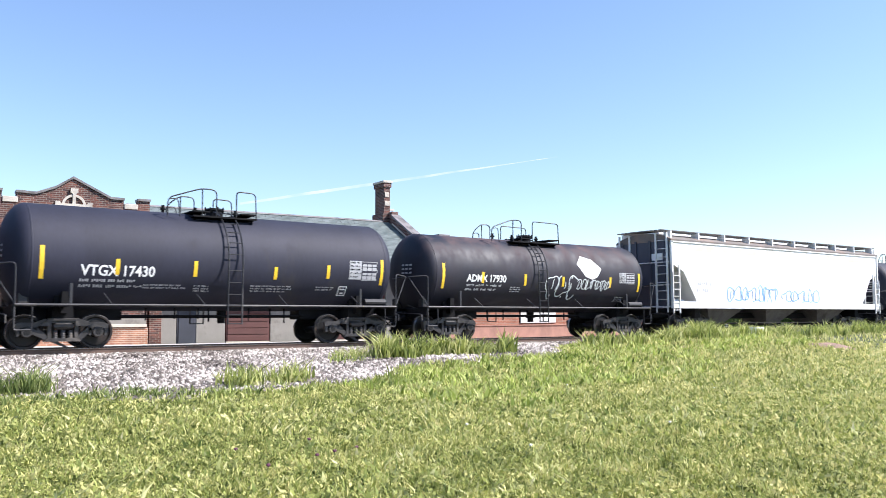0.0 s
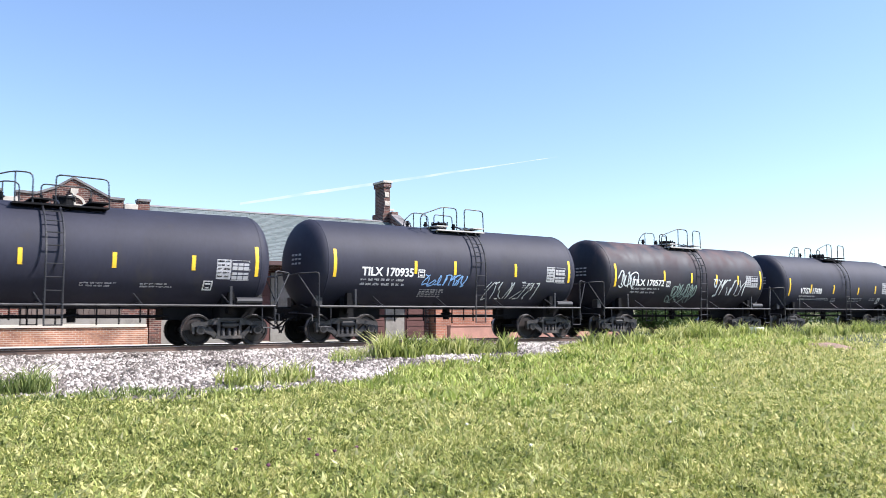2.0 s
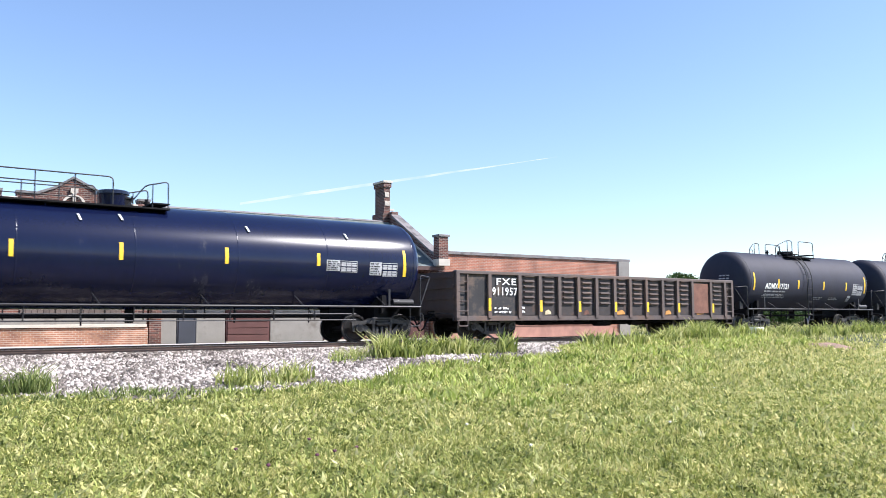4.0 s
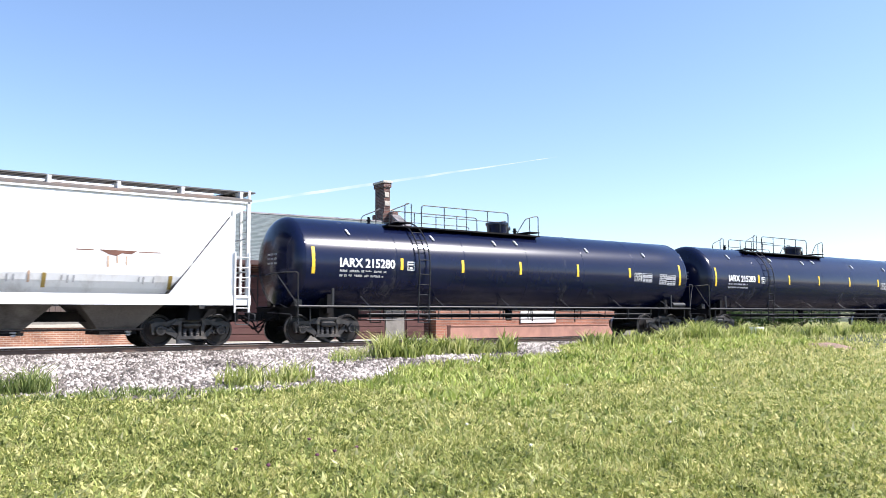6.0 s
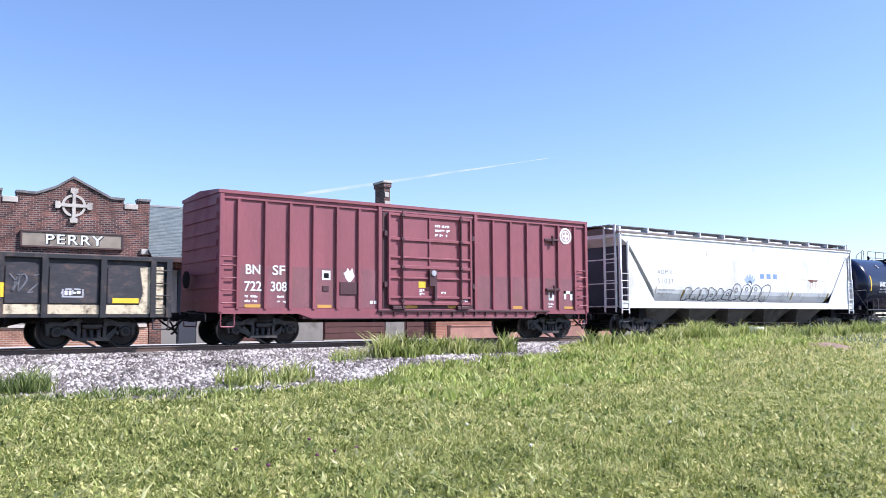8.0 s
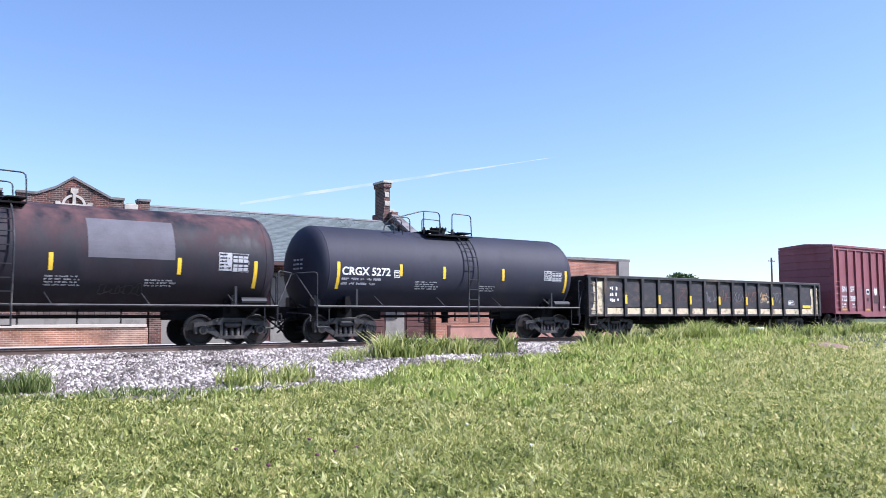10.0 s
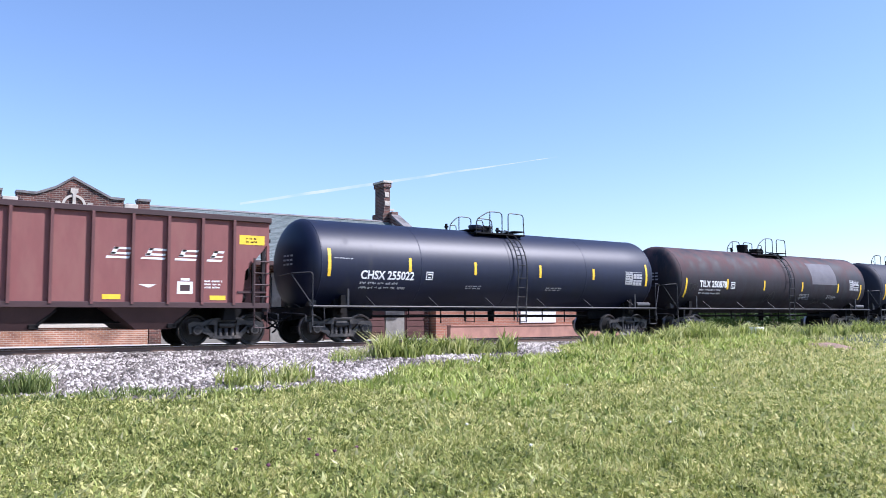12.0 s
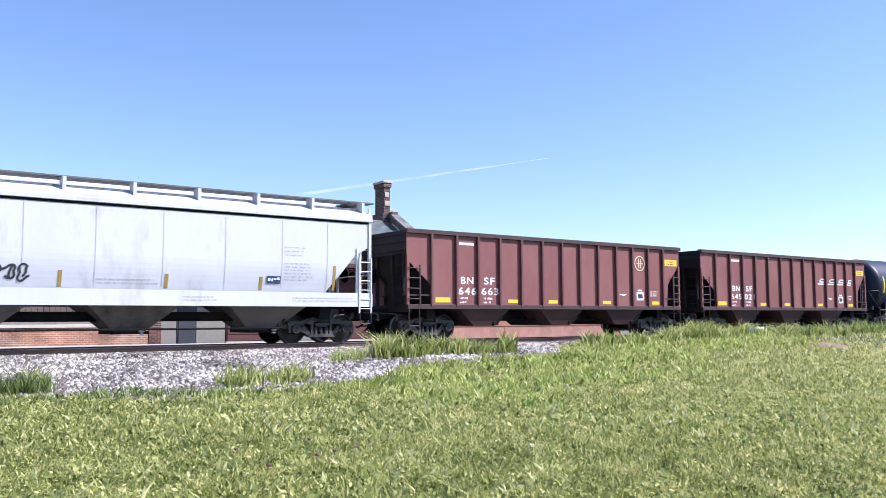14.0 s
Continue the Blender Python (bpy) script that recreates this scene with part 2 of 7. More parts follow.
M_BALLAST = island_material("limestone_ballast", (0.025, 0.02, 0.016), (0.20, 0.172, 0.15), (0.78, 0.71, 0.64), 0.85, 0.0, 0.5)
M_SHINGLE = island_material("grey_green_shingles", (0.12, 0.145, 0.14), (0.155, 0.18, 0.175), (0.19, 0.215, 0.21), 0.85, 0.0, 0.5)
# ---- shape helpers ----
def mesh_of(bm, mat, smooth=False):
    me = bpy.data.meshes.new("mesh")
    bm.normal_update()
    bm.to_mesh(me)
    bm.free()
    me.materials.append(mat)
    if smooth:
        me.shade_smooth()
    return me


def part(name, bm, mat, parent, label="", smooth=False, at=None):
    """Links a bmesh (or a ready mesh) as one mesh object under a thing or a part."""
    me = bm if isinstance(bm, bpy.types.Mesh) else mesh_of(bm, mat, smooth)
    ob = new(name, me)
    ob.parent = parent
    if at is not None:
        ob.matrix_basis = at
    return tagged(ob, label=label)


def thing(name, label, category, group="", kind="", at=None):
    ob = tagged(new(name), label, category, group, kind)
    ob.empty_display_size = 0.2
    if at is not None:
        ob.matrix_basis = at
    return ob


def box(bm, x0, x1, y0, y1, z0, z1, bevel=0.0):
    r = bmesh.ops.create_cube(bm, size=1, matrix=Matrix.LocRotScale(((x0 + x1) / 2, (y0 + y1) / 2, (z0 + z1) / 2), None, (abs(x1 - x0), abs(y1 - y0), abs(z1 - z0))))
    if bevel:
        es = {e for v in r["verts"] for e in v.link_edges}
        bmesh.ops.bevel(bm, geom=list(es), offset=bevel, segments=1, affect="EDGES")
    return bm


def rod(bm, a, b, r=0.02, seg=8):
    """A round bar from a to b."""
    a, b = Vector(a), Vector(b)
    d = b - a
    m = Matrix.Translation((a + b) / 2) @ d.to_track_quat("Z", "Y").to_matrix().to_4x4()
    bmesh.ops.create_cone(bm, cap_ends=True, segments=seg, radius1=r, radius2=r, depth=d.length, matrix=m)
    return bm


def pipe(bm, pts, r=0.02, seg=8):
    """A bent bar through pts, with round knuckles at the bends."""
    for a, b in zip(pts, pts[1:]):
        rod(bm, a, b, r, seg)
    for p in pts[1:-1]:
        bmesh.ops.create_icosphere(bm, subdivisions=1, radius=r * 1.04, matrix=Matrix.Translation(p))
    return bm


def bent(pts, bend=0.12, steps=3):
    """The same line with its corners rounded off."""
    out = [Vector(pts[0])]
    for a, b, c in zip(pts, pts[1:], pts[2:]):
        a, b, c = Vector(a), Vector(b), Vector(c)
        k = min(bend, (a - b).length * 0.45, (c - b).length * 0.45)
        p, q = b + (a - b).normalized() * k, b + (c - b).normalized() * k
        for i in range(steps + 1):
            t = i / steps
            out.append(p.lerp(b, t).lerp(b.lerp(q, t), t))
    return out + [Vector(pts[-1])]


def slab(bm, outline, y0, y1):
    """A plate with the outline [(x, z)...], from y0 to y1."""
    front = [bm.verts.new((x, y0, z)) for x, z in outline]
    back = [bm.verts.new((x, y1, z)) for x, z in outline]
    n = len(outline)
    fs = [bm.faces.new(front), bm.faces.new(back[::-1])]
    for i in range(n):
        fs.append(bm.faces.new((front[i], back[i], back[(i + 1) % n], front[(i + 1) % n])))
    bmesh.ops.recalc_face_normals(bm, faces=fs)
    return bm


def prism(bm, outline, x0, x1):
    """A bar with the cross-section [(y, z)...], from x0 to x1."""
    a = [bm.verts.new((x0, y, z)) for y, z in outline]
    b = [bm.verts.new((x1, y, z)) for y, z in outline]
    n = len(outline)
    fs = [bm.faces.new(a), bm.faces.new(b[::-1])]
    for i in range(n):
        fs.append(bm.faces.new((a[i], b[i], b[(i + 1) % n], a[(i + 1) % n])))
    bmesh.ops.recalc_face_normals(bm, faces=fs)
    return bm


# Signs and paint lie on a side: a function depth(z) gives the y of that side's skin.
def flat_side(y):
    return lambda z: y


def round_side(radius, centre):
    return lambda z: -math.sqrt(max(0.01, radius ** 2 - (z - centre) ** 2))


def skin_quad(bm, x0, x1, z0, z1, side, lift=0.004, lean=0.0, steps=4):
    rows = []
    for i in range(steps + 1):
        z = z0 + (z1 - z0) * i / steps
        k = lean * (z - z0)
        rows.append((bm.verts.new((x0 + k, side(z) - lift, z)), bm.verts.new((x1 + k, side(z) - lift, z))))
    for (a, b), (c, d) in zip(rows, rows[1:]):
        bm.faces.new((a, b, d, c))
    return bm


def skin_slab(bm, x0, x1, z0, z1, side, thick=0.012, lean=0.0, steps=4):
    """A thin plate that follows the side, with its edges."""
    rows = []
    for i in range(steps + 1):
        z = z0 + (z1 - z0) * i / steps
        k, y = lean * (z - z0), side(z)
        rows.append([bm.verts.new((x, y - t, z)) for x, t in ((x0 + k, -0.002), (x0 + k, thick), (x1 + k, thick), (x1 + k, -0.002))])
    for r, s in zip(rows, rows[1:]):
        for i in range(3):
            bm.faces.new((r[i], r[i + 1], s[i + 1], s[i]))
    bm.faces.new(rows[0][::-1]), bm.faces.new(rows[-1])
    return bm


def skin_ribbon(bm, pts, width, side, lift=0.014):
    """A painted stroke through the points (x, z)."""
    prev = None
    for i, (x, z) in enumerate(pts):
        a, b = pts[max(0, i - 1)], pts[min(len(pts) - 1, i + 1)]
        dx, dz = b[0] - a[0], b[1] - a[1]
        n = math.hypot(dx, dz) or 1
        ox, oz = -dz / n * width / 2, dx / n * width / 2
        p, q = bm.verts.new((x + ox, side(z + oz) - lift, z + oz)), bm.verts.new((x - ox, side(z - oz) - lift, z - oz))
        if prev:
            bm.faces.new((prev[0], prev[1], q, p))
        prev = (p, q)
    return bm


def lettering(text, x, z, height, side, mat, parent, name="lettering", spacing=1.0, bold=0.0, lift=0.005, shear=0.0, label="", width=None):
    """Words in the built-in font, laid on the side from x to the right, their foot at z."""
    cu = bpy.data.curves.new("words", "FONT")
    cu.body, cu.size, cu.space_character, cu.offset, cu.shear = text, height * 1.42, spacing, bold * height, shear
    cu.resolution_u = 3
    ob = new("words", cu)
    dg = bpy.context.evaluated_depsgraph_get()
    dg.update()
    me = bpy.data.meshes.new_from_object(ob.evaluated_get(dg))
    bpy.data.objects.remove(ob)
    bpy.data.curves.remove(cu)
    xs = [v.co.x for v in me.vertices]
    k = width / (max(xs) - min(xs)) if width and xs else 1.0
    x_first = min(xs)
    bm = bmesh.new()
    bm.from_mesh(me)
    for i in range(-1, 7):
        bmesh.ops.bisect_plane(bm, geom=bm.verts[:] + bm.edges[:] + bm.faces[:], plane_co=(0, height * i / 6, 0), plane_no=(0, 1, 0))
    bmesh.ops.triangulate(bm, faces=[f for f in bm.faces if len(f.verts) > 4])
    bm.to_mesh(me)
    bm.free()
    me.materials.clear()
    me.materials.append(mat)
    for v in me.vertices:
        px, pz = v.co.x, v.co.y
        v.co = ((px - x_first) * k + x, side(z + pz) - lift, z + pz)
    return part(name, me, mat, parent, label)


def small_print(bm, x0, x1, z, side, rows=2, height=0.055, pitch=0.1, seed=0, lift=0.005):
    """Lines of writing too small to read: short bars with gaps."""
    rnd = random.Random(seed)
    for r in range(rows):
        x, end = x0, x1 - rnd.uniform(0, 0.25) * (x1 - x0)
        while x < end - 0.04:
            for _ in range(rnd.randint(2, 6)):
                w = height * rnd.uniform(0.45, 0.75)
                if x + w > end:
                    break
                low = z - r * pitch + height * rnd.choice((0, 0, 0, 0.35))
                skin_quad(bm, x, x + w, low, z - r * pitch + height * rnd.choice((1, 1, 0.75)), side, lift, steps=1)
                x += w + height * 0.22
            x += height * rnd.uniform(0.6, 1.3)
    return bm


def tag_strokes(bm, x0, x1, z0, z1, side, letters=6, width=0.04, seed=0, lean=0.2):
    """Quick angular spray strokes that spell nothing."""
    rnd = random.Random(seed)
    step = (x1 - x0) / letters
    for i in range(letters):
        a, b = x0 + step * (i + 0.08), x0 + step * (i + 0.88)
        grid = [(a, z0), (b, z0), (a, z1), (b, z1), ((a + b) / 2, z1), (a, (z0 + z1) / 2), (b, (z0 + z1) / 2), ((a + b) / 2, z0)]
        for _ in range(3):
            p, q = rnd.sample(grid, 2)
            k = rnd.uniform(-0.12, 0.12)
            pts = []
            for j in range(9):
                t = j / 8
                x, z = p[0] + (q[0] - p[0]) * t, p[1] + (q[1] - p[1]) * t
                x += k * math.sin(math.pi * t) + lean * (z - z0)
                pts.append((x, z + 0.5 * k * math.sin(math.pi * t)))
            skin_ribbon(bm, pts, width * rnd.uniform(0.7, 1.2), side)
    return bm


def scrawl(bm, x0, x1, z0, z1, side, letters=6, width=0.05, seed=0, lean=0.15):
    """Loose rounded outline letters that spell nothing."""
    rnd = random.Random(seed)
    step = (x1 - x0) / letters
    for i in range(letters):
        cx, cz = x0 + step * (i + 0.5), (z0 + z1) / 2
        rx, rz = step * rnd.uniform(0.42, 0.62), (z1 - z0) / 2 * rnd.uniform(0.75, 1.05)
        start, turn, wob = rnd.uniform(0, 6.28), rnd.uniform(4.2, 6.6), rnd.uniform(0.1, 0.3)
        pts = []
        for j in range(23):
            a = start + turn * j / 22
            k = 1 + wob * math.sin(3 * a + start)
            pz = cz + rz * math.sin(a) * k
            pts.append((cx + rx * math.cos(a) * k + lean * (pz - cz), pz))
        skin_ribbon(bm, pts, width, side)
        b = cx + rnd.uniform(-0.3, 0.3) * step
        pts = [(b + lean * (z0 - cz), z0 + (z1 - z0) * rnd.uniform(0, 0.2)), (b + rnd.uniform(-0.1, 0.1) * step, cz), (b + lean * (z1 - cz), z1 - (z1 - z0) * rnd.uniform(0, 0.3))]
        skin_ribbon(bm, pts, width, side)
    return bm


def bubble(bm, x0, x1, z0, z1, side, letters=6, width=0.04, seed=0, lean=0.15):
    """Fat rounded outline shapes, overlapping, that spell nothing."""
    rnd = random.Random(seed)
    step = (x1 - x0) / letters
    for i in range(letters):
        cx, cz = x0 + step * (i + 0.5), (z0 + z1) / 2
        rx, rz = step * rnd.uniform(0.5, 0.6), (z1 - z0) / 2 * rnd.uniform(0.85, 1.0)
        p2, p3, k3 = rnd.uniform(0, 6.28), rnd.uniform(0, 6.28), rnd.uniform(0.06, 0.16)
        pts = []
        for j in range(33):
            a = 6.2832 * j / 32
            c, n = math.cos(a), math.sin(a)
            k = (abs(c) ** 3 + abs(n) ** 3) ** (-1 / 3) * (0.92 + 0.07 * math.sin(2 * a + p2) + k3 * math.sin(3 * a + p3))
            z = cz + rz * n * k
            pts.append((cx + rx * c * k + lean * (z - cz), z))
        skin_ribbon(bm, pts, width, side)
        kind = rnd.random()
        if kind < 0.6:
            ox, oz = rnd.uniform(-0.1, 0.1) * step, rnd.uniform(-0.1, 0.25) * (z1 - z0)
            skin_ribbon(bm, [(cx + ox + 0.14 * step * math.cos(w), cz + oz + 0.11 * (z1 - z0) * math.sin(w)) for w in [6.2832 * j / 12 for j in range(13)]], width * 0.9, side)
        if kind > 0.35:
            ox = rnd.uniform(-0.15, 0.15) * step
            skin_ribbon(bm, [(cx + ox, z0 + 0.02), (cx + ox + 0.05 * step, z0 + (z1 - z0) * 0.2), (cx + ox, z0 + (z1 - z0) * rnd.uniform(0.3, 0.45))], width, side)
    return bm


def skin_polygon(bm, outline, side, lift=0.005, rings=5):
    """A painted shape with the outline [(x, z)...]."""
    cx, cz = sum(p[0] for p in outline) / len(outline), sum(p[1] for p in outline) / len(outline)
    fine = []
    for a, b in zip(outline, outline[1:] + outline[:1]):
        fine += [(a[0] + (b[0] - a[0]) * i / 3, a[1] + (b[1] - a[1]) * i / 3) for i in range(3)]
    prev = None
    for k in range(rings, 0, -1):
        row = []
        for x, z in fine:
            px, pz = cx + (x - cx) * k / rings, cz + (z - cz) * k / rings
            row.append(bm.verts.new((px, side(pz) - lift, pz)))
        if prev:
            for i in range(len(fine)):
                j = (i + 1) % len(fine)
                bm.faces.new((prev[i], prev[j], row[j], row[i]))
        prev = row
    bm.faces.new(prev)
    return bm
# ---- ground and track ----
def smooth(a, b, t):
    t = min(1.0, max(0.0, (t - a) / (b - a)))
    return t * t * (3 - 2 * t)


def ground_z(x, y):
    """Lawn below the track, a bank that rises beside the line to the east, level ground beyond the track."""
    field = -0.78 + 0.10 * smooth(-14, -6, y)
    bank = smooth(9, 30, x) * smooth(-17, -4.5, y) * 0.62 + smooth(30, 60, x) * smooth(-22, -4.5, y) * 0.22
    bed = smooth(-9.0, -2.6, y) * 0.42 * (1 - smooth(14, 22, x))
    near = field + bank + bed
    if y > -3.4:
        near = near + (-0.34 - near) * smooth(-3.4, -2.6, y)
    if y > 2.6:
        near = -0.34 + 0.16 * smooth(2.6, 5.0, y)
    lump = 0.03 * noise.noise((x * 0.35, y * 0.35, 0)) + 0.012 * noise.noise((x * 1.7, y * 1.7, 3))
    return near + lump * (1 - smooth(-5, -2.6, y)) 


def build_ground():
    xs = [-1500, -600, -200, -80, -40] + [-24 + 0.7 * i for i in range(150)] + [90, 110, 150, 220, 400, 800, 1800]
    ys = [-900, -300, -100, -50] + [-32 + 0.5 * i for i in range(96)] + [20, 30, 50, 100, 250, 700, 2500]
    verts = [(x, y, ground_z(x, y)) for y in ys for x in xs]
    n = len(xs)
    faces = [(j * n + i, j * n + i + 1, (j + 1) * n + i + 1, (j + 1) * n + i) for j in range(len(ys) - 1) for i in range(n - 1)]
    me = bpy.data.meshes.new("ground")
    me.from_pydata(verts, [], faces)
    me.shade_smooth()
    me.materials.append(M_SOIL)
    return tagged(new("ground", me), "grassy ground falling away from the railway bank", "ground", kind="structure")


M_SOIL = material("grass_roots_and_soil", (0.055, 0.07, 0.022), 0.9, vary=0.35, scale=0.8, dirt=(0.13, 0.11, 0.055), dirt_amount=0.3, dirt_scale=0.5, bump=0.6, bump_scale=25)
build_ground()


def build_track():
    track = thing("railway_track", "single railway track with worn steel rails on wooden ties", "railway track", kind="structure")
    profile = [(-0.07, -0.17), (0.07, -0.17), (0.07, -0.155), (0.012, -0.13), (0.012, -0.045), (0.036, -0.03), (0.036, -0.004), (-0.036, -0.004), (-0.036, -0.03), (-0.012, -0.045), (-0.012, -0.13), (-0.07, -0.155)]
    for y in (-0.7535, 0.7535):
        r = part("rail", prism(bmesh.new(), [(y + a, b) for a, b in profile], -160, 420), M_RAIL, track)
        part("rail_head", box(bmesh.new(), -160, 420, y - 0.034, y + 0.034, -0.004, 0.0), M_RAIL_TOP, r, "polished running surface")
    tie = mesh_of(box(bmesh.new(), -0.11, 0.11, -1.3, 1.3, -0.34, -0.165, 0.01), M_TIE)
    for i in range(150):
        part("tie", tie, M_TIE, track, at=pose(-12 + 0.53 * i, random.uniform(-0.03, 0.03), 0, 0, 0, random.uniform(-1, 1)))
    return track


build_track()
# ---- running gear shared by all freight cars ----
SPEED = 17.697
CARS, WHEELSETS = [], []
WHEEL_R = 0.457


def lathe(profile, seg=40, axis="x", closed=False):
    """A turned shape from [(along, radius)...]."""
    bm = bmesh.new()
    rings = []
    for a, r in profile:
        ring = []
        for i in range(seg):
            w = 2 * math.pi * i / seg
            c, s = r * math.cos(w), r * math.sin(w)
            ring.append(bm.verts.new((a, c, s) if axis == "x" else (c, a, s)))
        rings.append(ring)
    for p, q in zip(rings, rings[1:]):
        for i in range(seg):
            bm.faces.new((p[i], p[(i + 1) % seg], q[(i + 1) % seg], q[i]))
    bm.faces.new(rings[0]), bm.faces.new(rings[-1])
    bmesh.ops.recalc_face_normals(bm, faces=bm.faces[:])
    return bm


def join(bm, other):
    me = bpy.data.meshes.new("tmp")
    other.to_mesh(me)
    other.free()
    bm.from_mesh(me)
    bpy.data.meshes.remove(me)
    return bm


def make_wheelset():
    r = WHEEL_R
    bm = lathe([(-1.06, 0.06), (-0.98, 0.075), (-0.7, 0.085), (0.7, 0.085), (0.98, 0.075), (1.06, 0.06)], 12, "y")
    for s in (-1, 1):
        prof = [(0.83, 0.10), (0.83, 0.135), (0.775, 0.16), (0.765, r - 0.09), (0.815, r - 0.06), (0.82, r - 0.01), (0.815, r), (0.705, r + 0.004), (0.695, r + 0.028), (0.682, r + 0.024), (0.68, r - 0.06), (0.72, r - 0.1), (0.73, 0.16), (0.69, 0.13), (0.69, 0.10)]
        join(bm, lathe([(s * a, b) for a, b in prof], 36, "y"))
        join(bm, lathe([(s * 1.02, 0.095), (s * 1.11, 0.095), (s * 1.125, 0.08)], 14, "y"))
        for k in range(3):
            w = 2.094 * k
            box(bm, 0.05 * math.cos(w) - 0.016, 0.05 * math.cos(w) + 0.016, s * 1.125, s * 1.14, 0.05 * math.sin(w) - 0.016, 0.05 * math.sin(w) + 0.016)
    me = mesh_of(bm, M_WHEEL)
    me.materials.append(M_TREAD)
    for f in me.polygons:
        c = f.center
        if 0.70 < abs(c.y) < 0.82 and math.hypot(c.x, c.z) > r - 0.006 and math.hypot(c.x, c.z) < r + 0.003:
            f.material_index = 1
    return me


def make_truck():
    """Three-piece truck: two cast side frames with spring nests, bolster, brake beams."""
    bm = bmesh.new()
    for s in (-1, 1):
        y0, y1 = s * 0.93, s * 1.07
        top = [(-1.16, 0.52), (-1.16, 0.66), (-1.02, 0.71), (-0.72, 0.70), (-0.45, 0.80), (0.45, 0.80), (0.72, 0.70), (1.02, 0.71), (1.16, 0.66), (1.16, 0.52), (1.02, 0.56), (0.78, 0.56), (0.62, 0.60), (0.34, 0.69), (-0.34, 0.69), (-0.62, 0.60), (-0.78, 0.56), (-1.02, 0.56)]
        slab(bm, top, y0, y1)
        for k in (-1, 1):
            slab(bm, [(k * 0.80, 0.58), (k * 0.66, 0.60), (k * 0.33, 0.31), (k * 0.36, 0.20), (k * 0.46, 0.22)], y0, y1)
            slab(bm, [(k * 0.38, 0.72), (k * 0.29, 0.72), (k * 0.29, 0.26), (k * 0.38, 0.26)], s * 0.91, s * 1.09)
            box(bm, k * 0.89 - 0.13, k * 0.89 + 0.13, s * 0.93, s * 1.05, 0.40, 0.60, 0.02)
            slab(bm, [(k * 1.16, 0.54), (k * 1.06, 0.54), (k * 1.06, 0.36), (k * 1.12, 0.34)], y0, y1)
            slab(bm, [(k * 0.72, 0.56), (k * 0.64, 0.58), (k * 0.66, 0.36), (k * 0.72, 0.35)], y0, y1)
        slab(bm, [(-0.46, 0.20), (0.46, 0.20), (0.42, 0.29), (-0.42, 0.29)], s * 0.88, s * 1.12)
        for k in (-0.19, 0.0, 0.19):
            for i in range(4):
                bmesh.ops.create_cone(bm, cap_ends=True, segments=10, radius1=0.075, radius2=0.06, depth=0.05, matrix=Matrix.Translation((k, s * 1.02, 0.315 + i * 0.055)))
    box(bm, -0.22, 0.22, -1.14, 1.14, 0.52, 0.69, 0.03)
    bmesh.ops.create_cone(bm, cap_ends=True, segments=16, radius1=0.2, radius2=0.2, depth=0.08, matrix=Matrix.Translation((0, 0, 0.73)))
    for s in (-1, 1):  # bearing housings and wedge pockets stand proud of the side frame
        for k in (-1, 1):
            join(bm, lathe([(s * 1.0, 0.15), (s * 1.09, 0.15), (s * 1.12, 0.125)], 14, "y")).verts.ensure_lookup_table()
            bmesh.ops.translate(bm, verts=bm.verts[-42:], vec=(k * 0.89, 0, WHEEL_R))
            slab(bm, [(k * 0.60, 0.62), (k * 0.40, 0.76), (k * 0.30, 0.76), (k * 0.30, 0.60)], s * 1.06, s * 1.12)
        box(bm, -0.26, 0.26, s * 1.04, s * 1.16, 0.56, 0.66, 0.02)
        box(bm, -0.40, 0.40, s * 1.05, s * 1.11, 0.74, 0.82, 0.015)
        box(bm, -0.95, 0.95, s * 0.60, s * 0.66, 0.30, 0.36)
    for k in (-0.37, 0.37):
        rod(bm, (k, -0.75, 0.35), (k, 0.75, 0.35), 0.04)
        for s in (-1, 1):
            box(bm, k - 0.06, k + 0.06, s * 0.70, s * 0.82, 0.27, 0.52)
    return mesh_of(bm, M_TRUCK)


def make_coupler():
    """Knuckle coupler, drawbar and striker, pointing to +x; its pulling face at x = 0."""
    bm = bmesh.new()
    box(bm, -0.75, -0.18, -0.07, 0.07, 0.78, 0.92, 0.02)
    slab(bm, [(-0.22, 0.72), (0.02, 0.72), (0.06, 0.98), (-0.22, 0.98)], -0.16, 0.02)
    box(bm, -0.06, 0.09, 0.03, 0.15, 0.73, 0.97, 0.03)
    box(bm, -0.66, -0.52, -0.22, 0.22, 0.70, 1.04, 0.02)
    rod(bm, (-0.3, -1.2, 0.72), (-0.3, 0.0, 0.8), 0.016)
    pipe(bm, bent([(-0.45, -0.3, 0.78), (-0.25, -0.32, 0.62), (0.0, -0.30, 0.46), (0.1, -0.2, 0.5)], 0.1), 0.03)
    return mesh_of(bm, M_FRAME)


WHEELSET_MESH, TRUCK_MESH, COUPLER_MESH = make_wheelset(), make_truck(), make_coupler()


